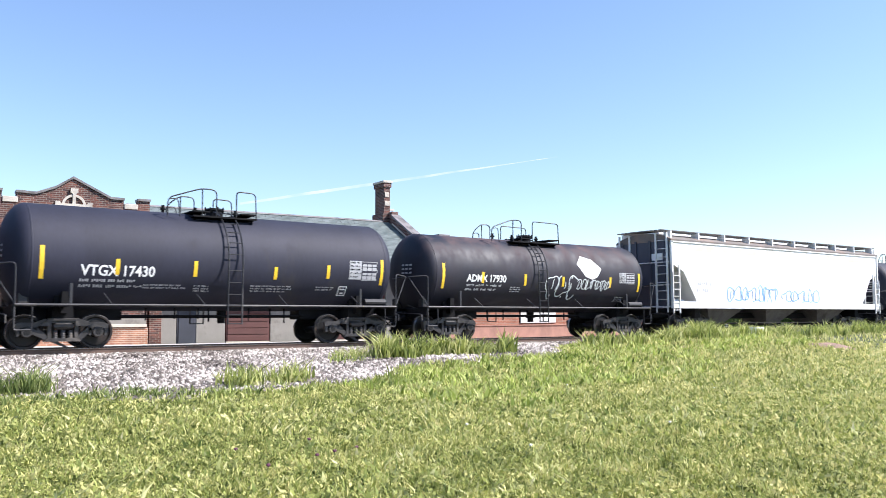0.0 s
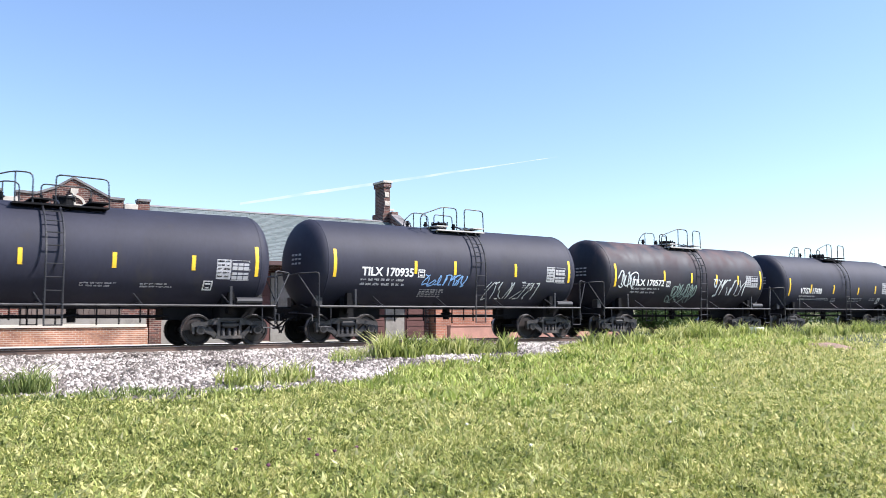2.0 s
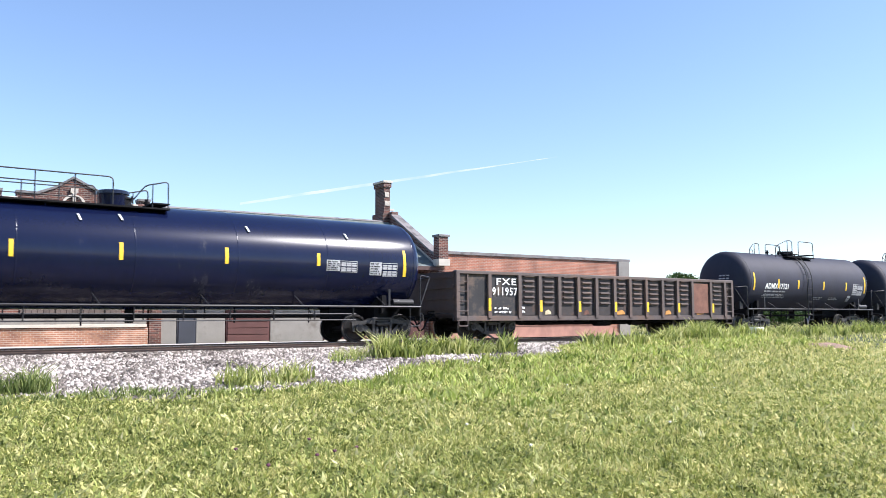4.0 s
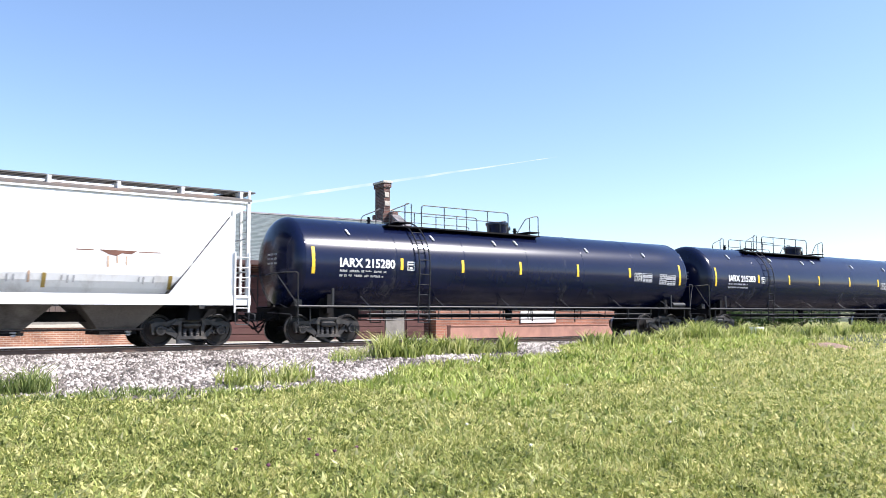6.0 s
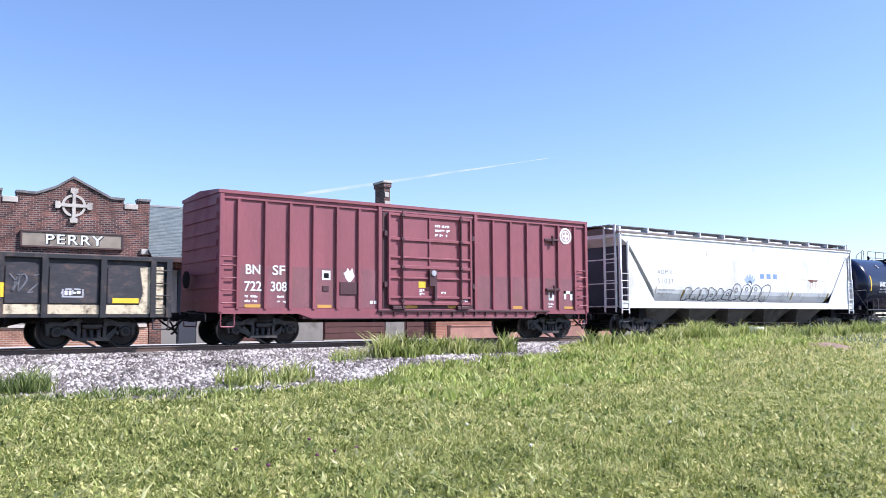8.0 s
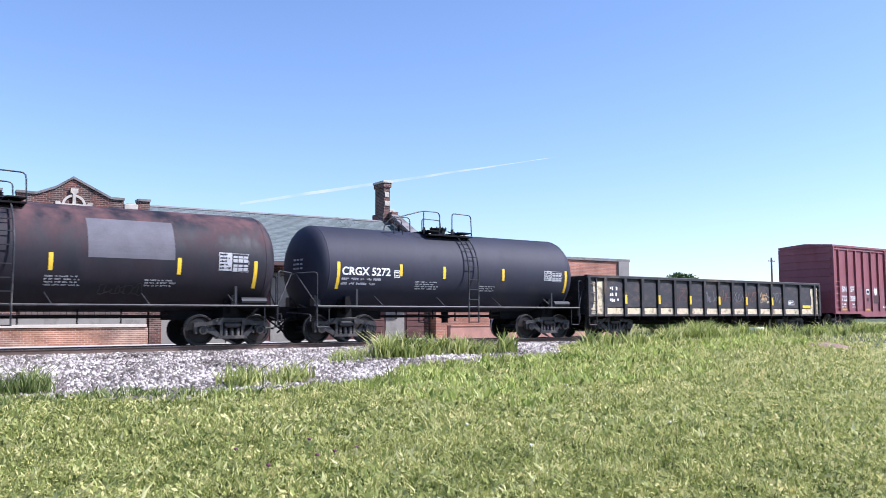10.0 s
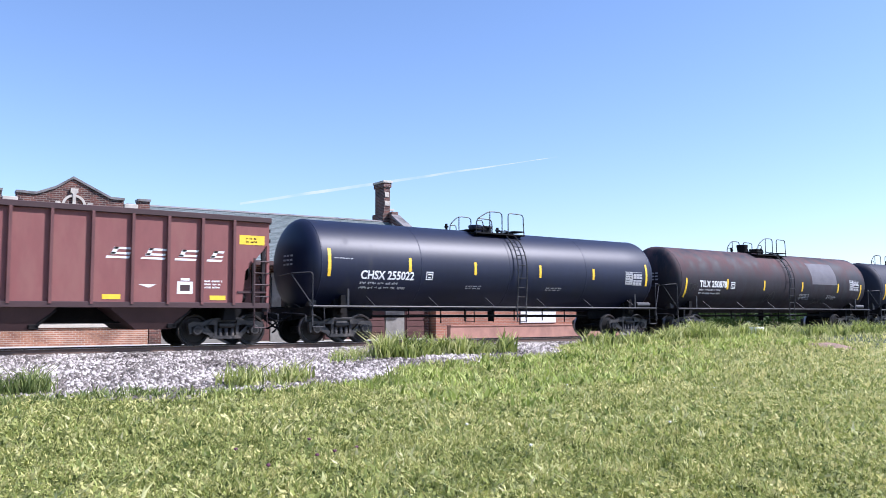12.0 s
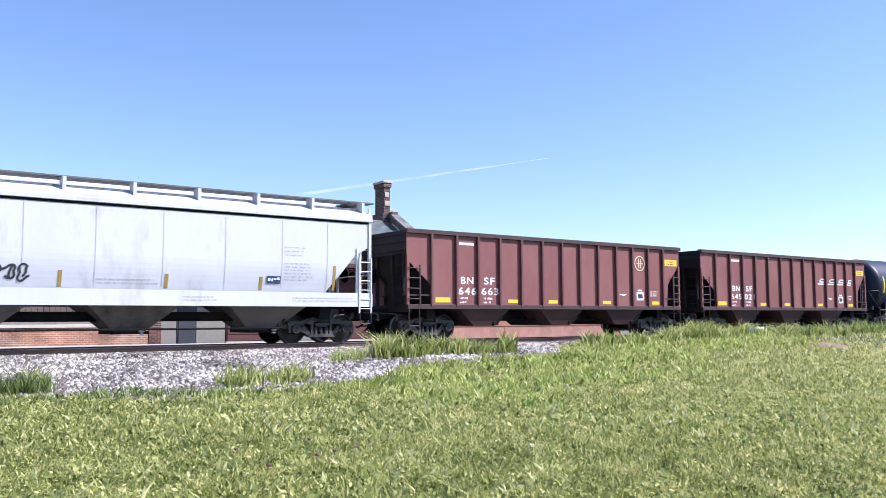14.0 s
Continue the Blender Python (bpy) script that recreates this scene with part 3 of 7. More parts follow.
def add_running_gear(car, half, truck_at):
    """Trucks, wheelsets and couplers under a car whose pulling faces lie at +-half."""
    for k in (-1, 1):
        truck = part("truck", TRUCK_MESH, M_TRUCK, car, "grimy cast-steel truck frame with springs", at=pose(k * truck_at, 0, 0))
        for w in (-0.89, 0.89):
            ws = part("wheelset", WHEELSET_MESH, M_WHEEL, truck, at=pose(w, 0, WHEEL_R))
            WHEELSETS.append((ws, w, random.uniform(0, 360)))
        part("coupler", COUPLER_MESH, M_FRAME, car, at=pose(k * half, 0, 0, 0, 0, 0 if k > 0 else 180))
        e = k * half
        bm = pipe(bmesh.new(), bent([(e - k * 0.45, -0.36, 0.86), (e - k * 0.1, -0.36, 0.72), (e + k * 0.02, -0.34, 0.42), (e + k * 0.12, -0.3, 0.34)], 0.16), 0.03)
        part("air_hose", bm, M_FRAME, car, "hanging rubber air hose")
        bm = pipe(bmesh.new(), bent([(e - k * 0.5, -1.4, 0.7), (e - k * 0.5, -1.4, 0.92), (e - k * 0.42, -0.9, 0.95), (e - k * 0.3, -0.15, 0.98)], 0.08), 0.018)
        part("uncoupling_lever", bm, M_PIPE, car)


def ladder(bm, x0, x1, z0, z1, y, rungs, r=0.016, stile=0.022):
    for x in (x0, x1):
        box(bm, x - stile, x + stile, y - 0.012, y + 0.03, z0, z1)
    for i in range(rungs):
        z = z0 + (i + 0.5) * (z1 - z0) / rungs
        rod(bm, (x0, y, z), (x1, y, z), r)
    return bm


def stirrup(bm, x0, x1, y, z0, z1, r=0.016):
    return pipe(bm, bent([(x0, y, z1), (x0, y, z0), (x1, y, z0), (x1, y, z1)], 0.05), r)


def freight_car(name, label, centre):
    car = thing(name, label, "freight car", "cars of the freight train")
    CARS.append((car, centre))
    return car


# ---- tank cars ----
def tank_car(label, centre, span, half, radius, zc, paint, bars, mark, mark_x, mark_z, mark_h, mark_w, ladder_x, platform, prints=(), placards=(), dome=None, rail_tone=None, boxed=None, seams=(), end_print=True, long_rail=False, seed=1, plat=None, hoop=None):
    car = freight_car("tank_car", label, centre)
    side = round_side(radius, zc)
    cyl, head = span / 2 + 0.2, radius * 0.42
    prof = [(-cyl - head * math.sin(a), radius * math.cos(a)) for a in [math.pi / 2 * 0.985 * i / 9 for i in range(9, 0, -1)]]
    body = prof + [(-cyl, radius), (-cyl + 0.05, radius)] + [(-cyl + (2 * cyl) * i / 12, radius) for i in range(1, 12)] + [(cyl, radius)] + [(-a, r) for a, r in prof[::-1]]
    bm = lathe(body, 72)
    bmesh.ops.translate(bm, verts=bm.verts[:], vec=(0, 0, zc))
    tank = part("tank", bm, paint, car, smooth=True)
    tone = rail_tone or M_PIPE
    for s in (-cyl, *seams, cyl):
        ring = lathe([(s - 0.022, radius - 0.003), (s - 0.014, radius + 0.004), (s + 0.014, radius + 0.004), (s + 0.022, radius - 0.003)], 72)
        bmesh.ops.translate(ring, verts=ring.verts[:], vec=(0, 0, zc))
        part("weld_seam", ring, paint, tank, smooth=True)
    low = zc - radius
    # stub sills, bolsters, saddles
    for k in (-1, 1):
        bm = bmesh.new()
        box(bm, k * (half - 0.62), k * (cyl - 2.6), -0.33, 0.33, 0.76, max(low + 0.12, 1.02))
        box(bm, k * (half - 0.62), k * (half - 0.72), -1.45, 1.45, 0.86, 1.14, 0.02)
        part("stub_sill", bm, M_FRAME, car)
        bm = bmesh.new()
        tx = half - 1.95
        slab(bm, [(k * tx - 0.28, 0.74), (k * tx + 0.28, 0.74), (k * tx + 0.2, low + 0.75), (k * tx - 0.2, low + 0.75)], -1.0, 1.0)
        slab(bm, [(k * tx - 0.1, 0.95), (k * tx + 0.1, 0.95), (k * tx + 0.08, low + 0.5), (k * tx - 0.08, low + 0.5)], -1.2, 1.2)
        part("saddle", bm, M_FRAME, car)
        # end platform, handrails and ladder of the tank's ends
        for s in (-1, 1):
            part("end_platform", box(bmesh.new(), k * (half - 0.62), k * (cyl - 0.9), s * 1.0, s * 1.5, 1.12, 1.17), M_FRAME, car)
            bm = bmesh.new()
            y = s * 1.5
            xe, xi = k * (half - 0.68), k * (cyl - 0.35)
            xo = k * (half - 0.08)
            pipe(bm, bent([(xe, y, 0.62), (xe, y, 2.25), (xo, s * 1.25, 2.2), (xo, s * 0.4, 2.15)], 0.12), 0.022)
            rod(bm, (xo, s * 1.2, 2.19), (xe, y, 1.2), 0.018)
            stirrup(bm, xe, xe - k * 0.42, y, 0.52, 1.15)
            part("end_handrail", bm, tone, car)
        bm = bmesh.new()
        box(bm, k * (half - 1.1), k * (half - 0.85), -0.95, -0.65, 1.17, 1.55, 0.02)
        pipe(bm, bent([(k * (half - 0.95), -0.8, 1.5), (k * (half - 0.95), -0.5, 1.9), (k * (half - 0.9), 0.3, 1.9), (k * (half - 0.9), 0.4, 1.1)], 0.1), 0.02)
        rod(bm, (k * (half - 0.66), -1.3, 1.0), (k * (half - 0.66), -0.3, 1.25), 0.02)
        box(bm, k * (half - 1.0), k * (half - 0.7), 0.5, 0.8, 1.17, 1.5, 0.02)
        part("brake_valve", bm, M_TRUCK, car)
        # bright plate and step at the corner
        bm = bmesh.new()
        box(bm, k * (cyl - 0.97) - 0.04, k * (cyl - 0.97) + 0.04, -1.49, -1.45, 1.16, 1.74, 0.008)
        part("post_plate", bm, tone, car)
    bm = bmesh.new()
    rod(bm, (half - 0.9, -0.1, 1.2), (half - 0.9, -0.1, 1.85), 0.025)
    bm2 = lathe([(-0.02, 0.24), (0.02, 0.24), (0.02, 0.27), (-0.02, 0.27)], 20)
    bmesh.ops.translate(bm2, verts=bm2.verts[:], vec=(half - 0.85, -0.4, 1.8))
    join(bm, bm2)
    part("brake_wheel", bm, M_FRAME, car)
    bm = bmesh.new()
    rod(bm, (cyl - 0.75, -1.32, 1.32), (cyl + 0.05, -1.32, 1.32), 0.11, 12)
    part("air_reservoir", bm, tone, car, "scuffed brake cylinder on the end platform")
    # side sill rail with its diagonal brackets
    for s in (-1, 1):
        bm = bmesh.new()
        y = s * 1.52
        rod(bm, (-half + 0.68, y, 1.17), (half - 0.68, y, 1.17), 0.035)
        n = 4 if span < 12 else 6
        for i in range(n):
            x = -span / 2 + span * (i + 0.7) / n
            yy = s * -side(1.56)
            rod(bm, (x, y, 1.17), (x - 0.13, yy, 1.5), 0.022)
            rod(bm, (x, y, 1.17), (x, s * 0.6, low + 0.2), 0.02)
        part("side_rail", bm, tone, car)
        if long_rail:
            bm = bmesh.new()
            rod(bm, (-half + 3.2, s * 1.45, 0.93), (half - 3.2, s * 1.45, 0.93), 0.02)
            for i in range(11):
                x = -half + 3.3 + (2 * half - 6.6) * i / 10
                rod(bm, (x, s * 1.45, 0.72), (x, s * 1.5, 1.17), 0.02)
            rod(bm, (-half + 3.2, s * 1.45, 0.74), (half - 3.2, s * 1.45, 0.74), 0.02)
            part("lower_rail", bm, tone, car)
    # rods, pipes and valve below the shell
    bm = bmesh.new()
    rod(bm, (-cyl + 2.5, -0.45, 0.88), (cyl - 2.5, -0.45, 0.88), 0.03)
    rod(bm, (-cyl + 2.5, 0.3, 0.84), (cyl - 2.5, 0.3, 0.84), 0.025)
    rnd = random.Random(seed)
    for i in range(7):
        x = -cyl + 2.8 + (2 * cyl - 5.6) * (i + rnd.uniform(0.1, 0.9)) / 7
        rod(bm, (x, -0.45, rnd.uniform(0.6, 0.8)), (x, -0.45, low + 0.15), 0.025)
    part("brake_rigging", bm, M_FRAME, car)
    bm = lathe([(-0.16, 0.12), (0.0, 0.12), (0.02, 0.2), (0.08, 0.2), (0.1, 0.14), (0.4, 0.14)], 16)
    bmesh.ops.rotate(bm, verts=bm.verts[:], matrix=Matrix.Rotation(radians(-90), 3, "Y"))
    bmesh.ops.translate(bm, verts=bm.verts[:], vec=(0.3, 0, low - 0.22))
    part("outlet_valve", bm, M_FRAME, car)
    # top platform
    p0, p1 = platform
    zt = zc + radius
    bm = bmesh.new()
    for s in (-1, 1):
        box(bm, (p0 - 0.45) if not hoop else p0, p1, s * 0.45, s * 1.0, zt - 0.17, zt - 0.12)
        for x in (p0 + 0.1, (p0 + p1) / 2, p1 - 0.1):
            rod(bm, (x, s * 0.9, zt - 0.14), (x, s * 0.7, zt - 0.3), 0.02)
    box(bm, p0, p0 + 0.5, -0.98, 0.98, zt - 0.02, zt + 0.02)
    box(bm, p1 - 0.5, p1, -0.98, 0.98, zt - 0.02, zt + 0.02)
    part("top_platform", bm, plat or M_FRAME, car)
    h = zt + 0.66
    for s in (-1, 1):
        bm = bmesh.new()
        y = s * 0.95
        b = ladder_x + 0.34
        if p1 - b > 3:
            a = ladder_x - 0.36
            pipe(bm, bent([(p0 - 0.36, y, zt - 0.12), (p0 - 0.36, y, zt + 0.36), (p0 + 0.5, y, h + 0.04), (a, y, h), (a, y, zt - 0.12)], 0.16), 0.019)
            rod(bm, (p0 + 0.55, y, zt - 0.14), (p0 + 0.55, y, h + 0.02), 0.017)
            part("top_railing", bm, M_PIPE_DARK, car)
            bm = bmesh.new()
            pipe(bm, bent([(b, y, zt - 0.14), (b, y, h), (p1 - 1.6, y, h), (p1 - 1.6, y, zt - 0.14)], 0.14), 0.019)
            pipe(bm, bent([(b, y, zt + 0.28), (p1 - 2.0, y, zt + 0.28), (p1 - 2.0, y, zt - 0.14)], 0.12), 0.015)
            for i in range(1, 4):
                x = b + (p1 - 1.6 - b) * i / 4
                rod(bm, (x, y, zt - 0.14), (x, y, h), 0.017)
            part("top_railing", bm, M_PIPE_DARK, car)
            bm = bmesh.new()
            pipe(bm, bent([(p1 - 1.2, y, zt - 0.14), (p1 - 0.7, y, zt + 0.5), (p1 - 0.05, y, h), (p1 - 0.05, y, zt - 0.14)], 0.12), 0.019)
            rod(bm, (p1 - 0.5, y, zt - 0.14), (p1 - 0.5, y, zt + 0.56), 0.017)
        else:  # a long hoop that climbs to the ladder's head, and a square one beyond it
            y, h = s * 0.95, zt + 0.68
            q0, q1, q2, q3 = hoop or (p0 - 1.45, p0 - 0.4, p0 + 0.03, p0 + 0.6)
            q0 = q0 if s < 0 else q1 - 0.45
            pipe(bm, bent([(q0, y, zt - 0.2), (q0, y, zt + 0.34), (q1 - 0.05, y, h), (q2, y, h), (q2, y, zt - 0.14)], 0.17), 0.02)
            pipe(bm, bent([(q0 + 0.03, y, zt + 0.30), (q0 + 0.3, y, zt + 0.34), (q0 + 0.36, y, zt - 0.2)], 0.14), 0.016)
            rod(bm, (q1, y, zt - 0.14), (q1, y, h), 0.019)
            part("top_railing", bm, M_PIPE_DARK, car)
            bm = bmesh.new()
            pipe(bm, bent([(q3, y, zt - 0.14), (q3, y, h), (p1 - 0.04, y, h - 0.02), (p1, y, zt - 0.14)], 0.13), 0.02)
        part("top_railing", bm, M_PIPE_DARK, car)
    # manway and valves
    bm = bmesh.new()
    bmesh.ops.create_cone(bm, cap_ends=True, segments=20, radius1=0.26, radius2=0.26, depth=0.22, matrix=Matrix.Translation((0.02, 0, zt + 0.06)))
    bmesh.ops.create_cone(bm, cap_ends=True, segments=20, radius1=0.3, radius2=0.24, depth=0.06, matrix=Matrix.Translation((0.02, 0, zt + 0.2)))
    for i in range(8):
        w = i * 0.785
        rod(bm, (0.02 + 0.29 * math.cos(w), 0.29 * math.sin(w), zt + 0.1), (0.02 + 0.29 * math.cos(w), 0.29 * math.sin(w), zt + 0.26), 0.022, 6)
    part("manway", bm, M_FRAME, car)
    bm = bmesh.new()
    for x, s in ((p0 - 0.55, 0.05), (0.75, 0.055), (-0.55, 0.05)):
        bm = rod(bmesh.new(), (x, 0.1, zt - 0.02), (x, 0.1, zt + 0.24), s)
        rod(bm, (x, 0.1, zt + 0.1), (x, 0.1, zt + 0.15), s * 1.7)
        part("relief_valve", bm, M_FRAME, car)
    if dome:
        dx, dr, dh = dome
        bm = lathe([(0, dr * 0.86), (dh * 0.75, dr), (dh * 0.78, dr * 1.08), (dh * 0.95, dr * 1.08), (dh, dr * 0.95)], 28)
        bmesh.ops.rotate(bm, verts=bm.verts[:], matrix=Matrix.Rotation(radians(-90), 3, "Y"))
        bmesh.ops.translate(bm, verts=bm.verts[:], vec=(dx, 0, zt - 0.1))
        part("valve_housing", bm, M_FRAME if paint is M_BLACK_RUST else paint, car)
    # side ladder, curved over the shoulder
    rung = mesh_of(rod(bmesh.new(), (-0.22, 0, 0), (0.22, 0, 0), 0.016, 6), tone)
    for s in (-1, 1):
        angles = [radians(12 + 6.5 * i) for i in range(13)]
        for x in (ladder_x - 0.22, ladder_x + 0.22):
            bm = bmesh.new()
            pts = [(x, s * (radius + 0.12) * math.sin(a), zc + (radius + 0.12) * math.cos(a)) for a in angles]
            pts += [(x, s * (radius + 0.12), zc - 0.3), (x, s * 1.56, 1.2), (x, s * 1.56, 0.62)]
            pipe(bm, pts, 0.025, 6)
            part("ladder_stile", bm, tone, car)
        for a in angles[1::2]:
            part("ladder_rung", rung, tone, car, at=pose(ladder_x, s * (radius + 0.12) * math.sin(a), zc + (radius + 0.12) * math.cos(a)))
        for z in (zc - 0.3, zc - 0.65, zc - 1.0, 1.17, 0.9, 0.64):
            part("ladder_rung", rung, tone, car, at=pose(ladder_x, s * (radius + 0.12 if z > zc - 0.4 else 1.56), z))
    # markings
    for i, (x, z0, z1) in enumerate(bars):
        part("reflective_bar", skin_slab(bmesh.new(), x - 0.055, x + 0.055, z0, z1, side, 0.008), M_YELLOW, car, "yellow reflective bar")
    if mark:
        lettering(mark, mark_x, mark_z, mark_h * 0.94, side, M_WHITE, car, bold=0.035, width=mark_w, label="white reporting mark")
    bm = bmesh.new()
    small_print(bm, mark_x, mark_x + (mark_w or 2) * 0.95, mark_z - 0.17, side, 2, 0.075, 0.15, seed)
    tagged(part("stencil", bm, M_GREY_LETTER, car), kind="stuff")
    if boxed:
        x, z, w = boxed
        bm = bmesh.new()
        for a, b, c, d in ((x, x + w, z, z + 0.03), (x, x + w, z + w - 0.03, z + w), (x, x + 0.03, z, z + w), (x + w - 0.03, x + w, z, z + w), (x + w * 0.3, x + w * 0.7, z + w * 0.2, z + w * 0.35), (x + w * 0.2, x + w * 0.8, z + w * 0.6, z + w * 0.75)):
            skin_quad(bm, a, b, c, d, side, 0.006, steps=5)
        part("inspection_stencil", bm, M_WHITE, car)
    for j, (x0, x1, z, rows) in enumerate(prints):
        tagged(part("stencil", small_print(bmesh.new(), x0, x1, z, side, rows, 0.045, 0.075, seed + j), M_GREY_LETTER, car), kind="stuff")
    for x0, x1, z0, z1 in placards:
        bm = bmesh.new()
        w, h = x1 - x0, z1 - z0
        skin_quad(bm, x0, x0 + w * 0.44, z0, z1 + 0.03, side, steps=3)
        for c in range(3):
            for r in range(4):
                a, d = x0 + w * (0.48 + 0.18 * c), z0 + h * r / 4
                skin_quad(bm, a, a + w * 0.155, d, d + h * (0.13 if r % 2 else 0.2), side, steps=1)
        for a, b, c, d in ((x0 + w * 0.46, x1 + 0.02, z0 - 0.03, z0 - 0.015), (x0 + w * 0.46, x1 + 0.02, z1, z1 + 0.015), (x1 + 0.01, x1 + 0.025, z0 - 0.03, z1 + 0.015)):
            skin_quad(bm, a, b, c, d, side, steps=2)
        tagged(part("panel_print", small_print(bmesh.new(), x0 + 0.03, x0 + w * 0.44, z1 - 0.05, side, 5, 0.05, h / 5, seed + 5, 0.01), M_FRAME, car), kind="stuff")
        tagged(part("data_panel", bm, M_PANEL, car, "white stencilled data panel"), kind="stuff")
    if end_print:
        bm = bmesh.new()
        face = []
        for r in range(3):
            for c in range(3):
                y, z = -0.55 + 0.2 * c, zc + 0.25 - 0.14 * r
                rr = math.hypot(y, z - zc)
                x = -cyl - head * math.sqrt(max(0.05, 1 - (rr / radius) ** 2)) - 0.01
                box(bm, x - 0.004, x + 0.004, y - 0.08, y + 0.07, z - 0.03, z + 0.03)
        tagged(part("end_stencil", bm, M_GREY_LETTER, car), kind="stuff")
    add_running_gear(car, half, half - 1.95)
    return car, side


def graffiti(car, side, pieces, style=None):
    for name, mat, args in pieces:
        tagged(part("graffiti", (style or scrawl)(bmesh.new(), *args[:4], side, *args[4:]), mat, car, name), kind="stuff")


SHORT = dict(half=6.46, platform=(-1.0, 1.0))
tank_car("plain black tank car at the head of the passing cars", 53.66, 10.3, radius=1.46, zc=2.52, paint=M_BLACK, bars=[(-5.1, 2.0, 2.9), (-1.3, 2.2, 2.6), (1.2, 2.2, 2.6), (5.2, 2.0, 2.9)], mark="", mark_x=-4.0, mark_z=2.1, mark_h=0.27, mark_w=1.8, ladder_x=0.2, seed=2, **SHORT)
tank_car("grimy black tank car with a white paint blot and scrawled graffiti", 21.6, 10.22, radius=1.42, zc=2.42, paint=M_BLACK_OLD, bars=[(-5.03, 1.83, 2.72), (-3.25, 2.05, 2.45), (-1.19, 2.0, 2.42), (0.79, 2.0, 2.38), (3.45, 2.0, 2.42), (5.19, 1.85, 2.62)], mark="ADMX 17930", mark_x=-4.0, mark_z=2.1, mark_h=0.27, mark_w=1.85, ladder_x=-0.4, placards=[(4.0, 4.9, 2.2, 2.6)], prints=[(-1.9, -1.3, 1.9, 3), (3.9, 4.5, 1.6, 3)], seed=3, **SHORT)
car, side = CARS[-1][0], round_side(1.42, 2.42)
part("paint_blot", skin_polygon(bmesh.new(), [(1.6, 2.9), (1.95, 3.25), (2.5, 3.12), (2.95, 2.75), (2.7, 2.42), (2.4, 2.3), (2.0, 2.42)], side), M_WHITE, car, "flaking white paint blot")
graffiti(car, side, [("looping pale graffiti tag", M_GRAFFITI, (-0.1, 1.7, 1.55, 2.45, 3, 0.04, 11, 0.1)), ("pale graffiti tag", M_GRAFFITI, (1.5, 3.4, 1.9, 2.3, 7, 0.035, 12, 0.2))])

tank_car("clean black tank car with bold white mark and yellow bars", 8.72, 10.4, radius=1.47, zc=2.5, paint=M_BLACK, bars=[(-5.16, 1.85, 2.72), (-3.24, 2.0, 2.43), (-1.06, 2.0, 2.45), (1.45, 1.98, 2.36), (3.26, 2.05, 2.47), (5.26, 1.88, 2.72)], mark="VTGX 17430", mark_x=-4.2, mark_z=1.97, mark_h=0.3, mark_w=1.98, ladder_x=0.1, placards=[(4.03, 5.05, 2.05, 2.62)], prints=[(-2.5, -1.2, 1.72, 2), (-1.05, -0.45, 1.72, 3), (0.7, 2.2, 1.75, 3), (2.9, 3.6, 1.75, 2)], seed=5, boxed=(3.72, 1.52, 0.3), hoop=(-1.75, -0.72, -0.28, 0.35), **SHORT)

tank_car("weathered black tank car covered with pale graffiti", -4.15, 10.2, radius=1.48, zc=2.58, paint=M_BLACK_OLD, bars=[(-5.03, 2.06, 3.0), (-1.95, 2.35, 2.8), (-0.09, 2.3, 2.75), (1.71, 2.28, 2.72), (3.34, 2.28, 2.72), (5.16, 2.1, 3.0)], mark="TILX 170572", mark_x=-4.0, mark_z=2.13, mark_h=0.27, mark_w=2.05, ladder_x=0.6, placards=[(3.95, 4.9, 2.2, 2.7)], boxed=(-1.8, 2.1, 0.26), seed=7, half=6.46, platform=(-0.9, 1.3), plat=M_SLATE, hoop=(-1.45, -0.3, 0.35, 0.75))
car, side = CARS[-1][0], round_side(1.48, 2.58)
graffiti(car, side, [("pale graffiti on black paint", M_GRAFFITI, (-4.9, -3.7, 2.0, 2.7, 3, 0.05, 21, 0.1)), ("grey-green graffiti on black paint", M_GRAF_GREEN, (-1.3, 0.3, 1.7, 2.2, 6, 0.05, 22, 0.2)), ])
graffiti(car, side, [("pale graffiti on black paint", M_GRAFFITI, (1.3, 3.9, 1.8, 2.5, 7, 0.055, 23, 0.2)), ("grey-green graffiti on black paint", M_GRAF_GREEN, (-1.6, 0.2, 1.45, 1.72, 6, 0.03, 24, 0.2))], tag_strokes)

tank_car("black tank car with white mark and blue and white graffiti", -17.09, 10.42, radius=1.48, zc=2.6, paint=M_BLACK, bars=[(-5.19, 2.12, 3.02), (-2.06, 2.3, 2.74), (-0.37, 2.3, 2.78), (2.46, 2.3, 2.79), (5.23, 2.15, 3.0)], mark="TILX 170935", mark_x=-4.19, mark_z=2.2, mark_h=0.29, mark_w=2.05, ladder_x=0.7, placards=[(4.05, 5.0, 2.15, 2.7)], boxed=(-1.95, 2.18, 0.27), prints=[(-1.75, -0.6, 1.75, 4), (2.9, 3.6, 2.05, 3)], seed=9, half=6.46, platform=(-0.8, 1.35), plat=M_SLATE, hoop=(-1.5, -0.5, 0.1, 0.45))
car, side = CARS[-1][0], round_side(1.48, 2.6)
graffiti(car, side, [("pale blue graffiti tag", M_GRAF_BLUE, (-1.75, 0.1, 1.93, 2.28, 8, 0.04, 31, 0.3))], tag_strokes)
graffiti(car, side, [("thin white graffiti letters", M_GRAFFITI, (1.0, 3.6, 1.5, 2.1, 7, 0.04, 32, 0.3))], tag_strokes)

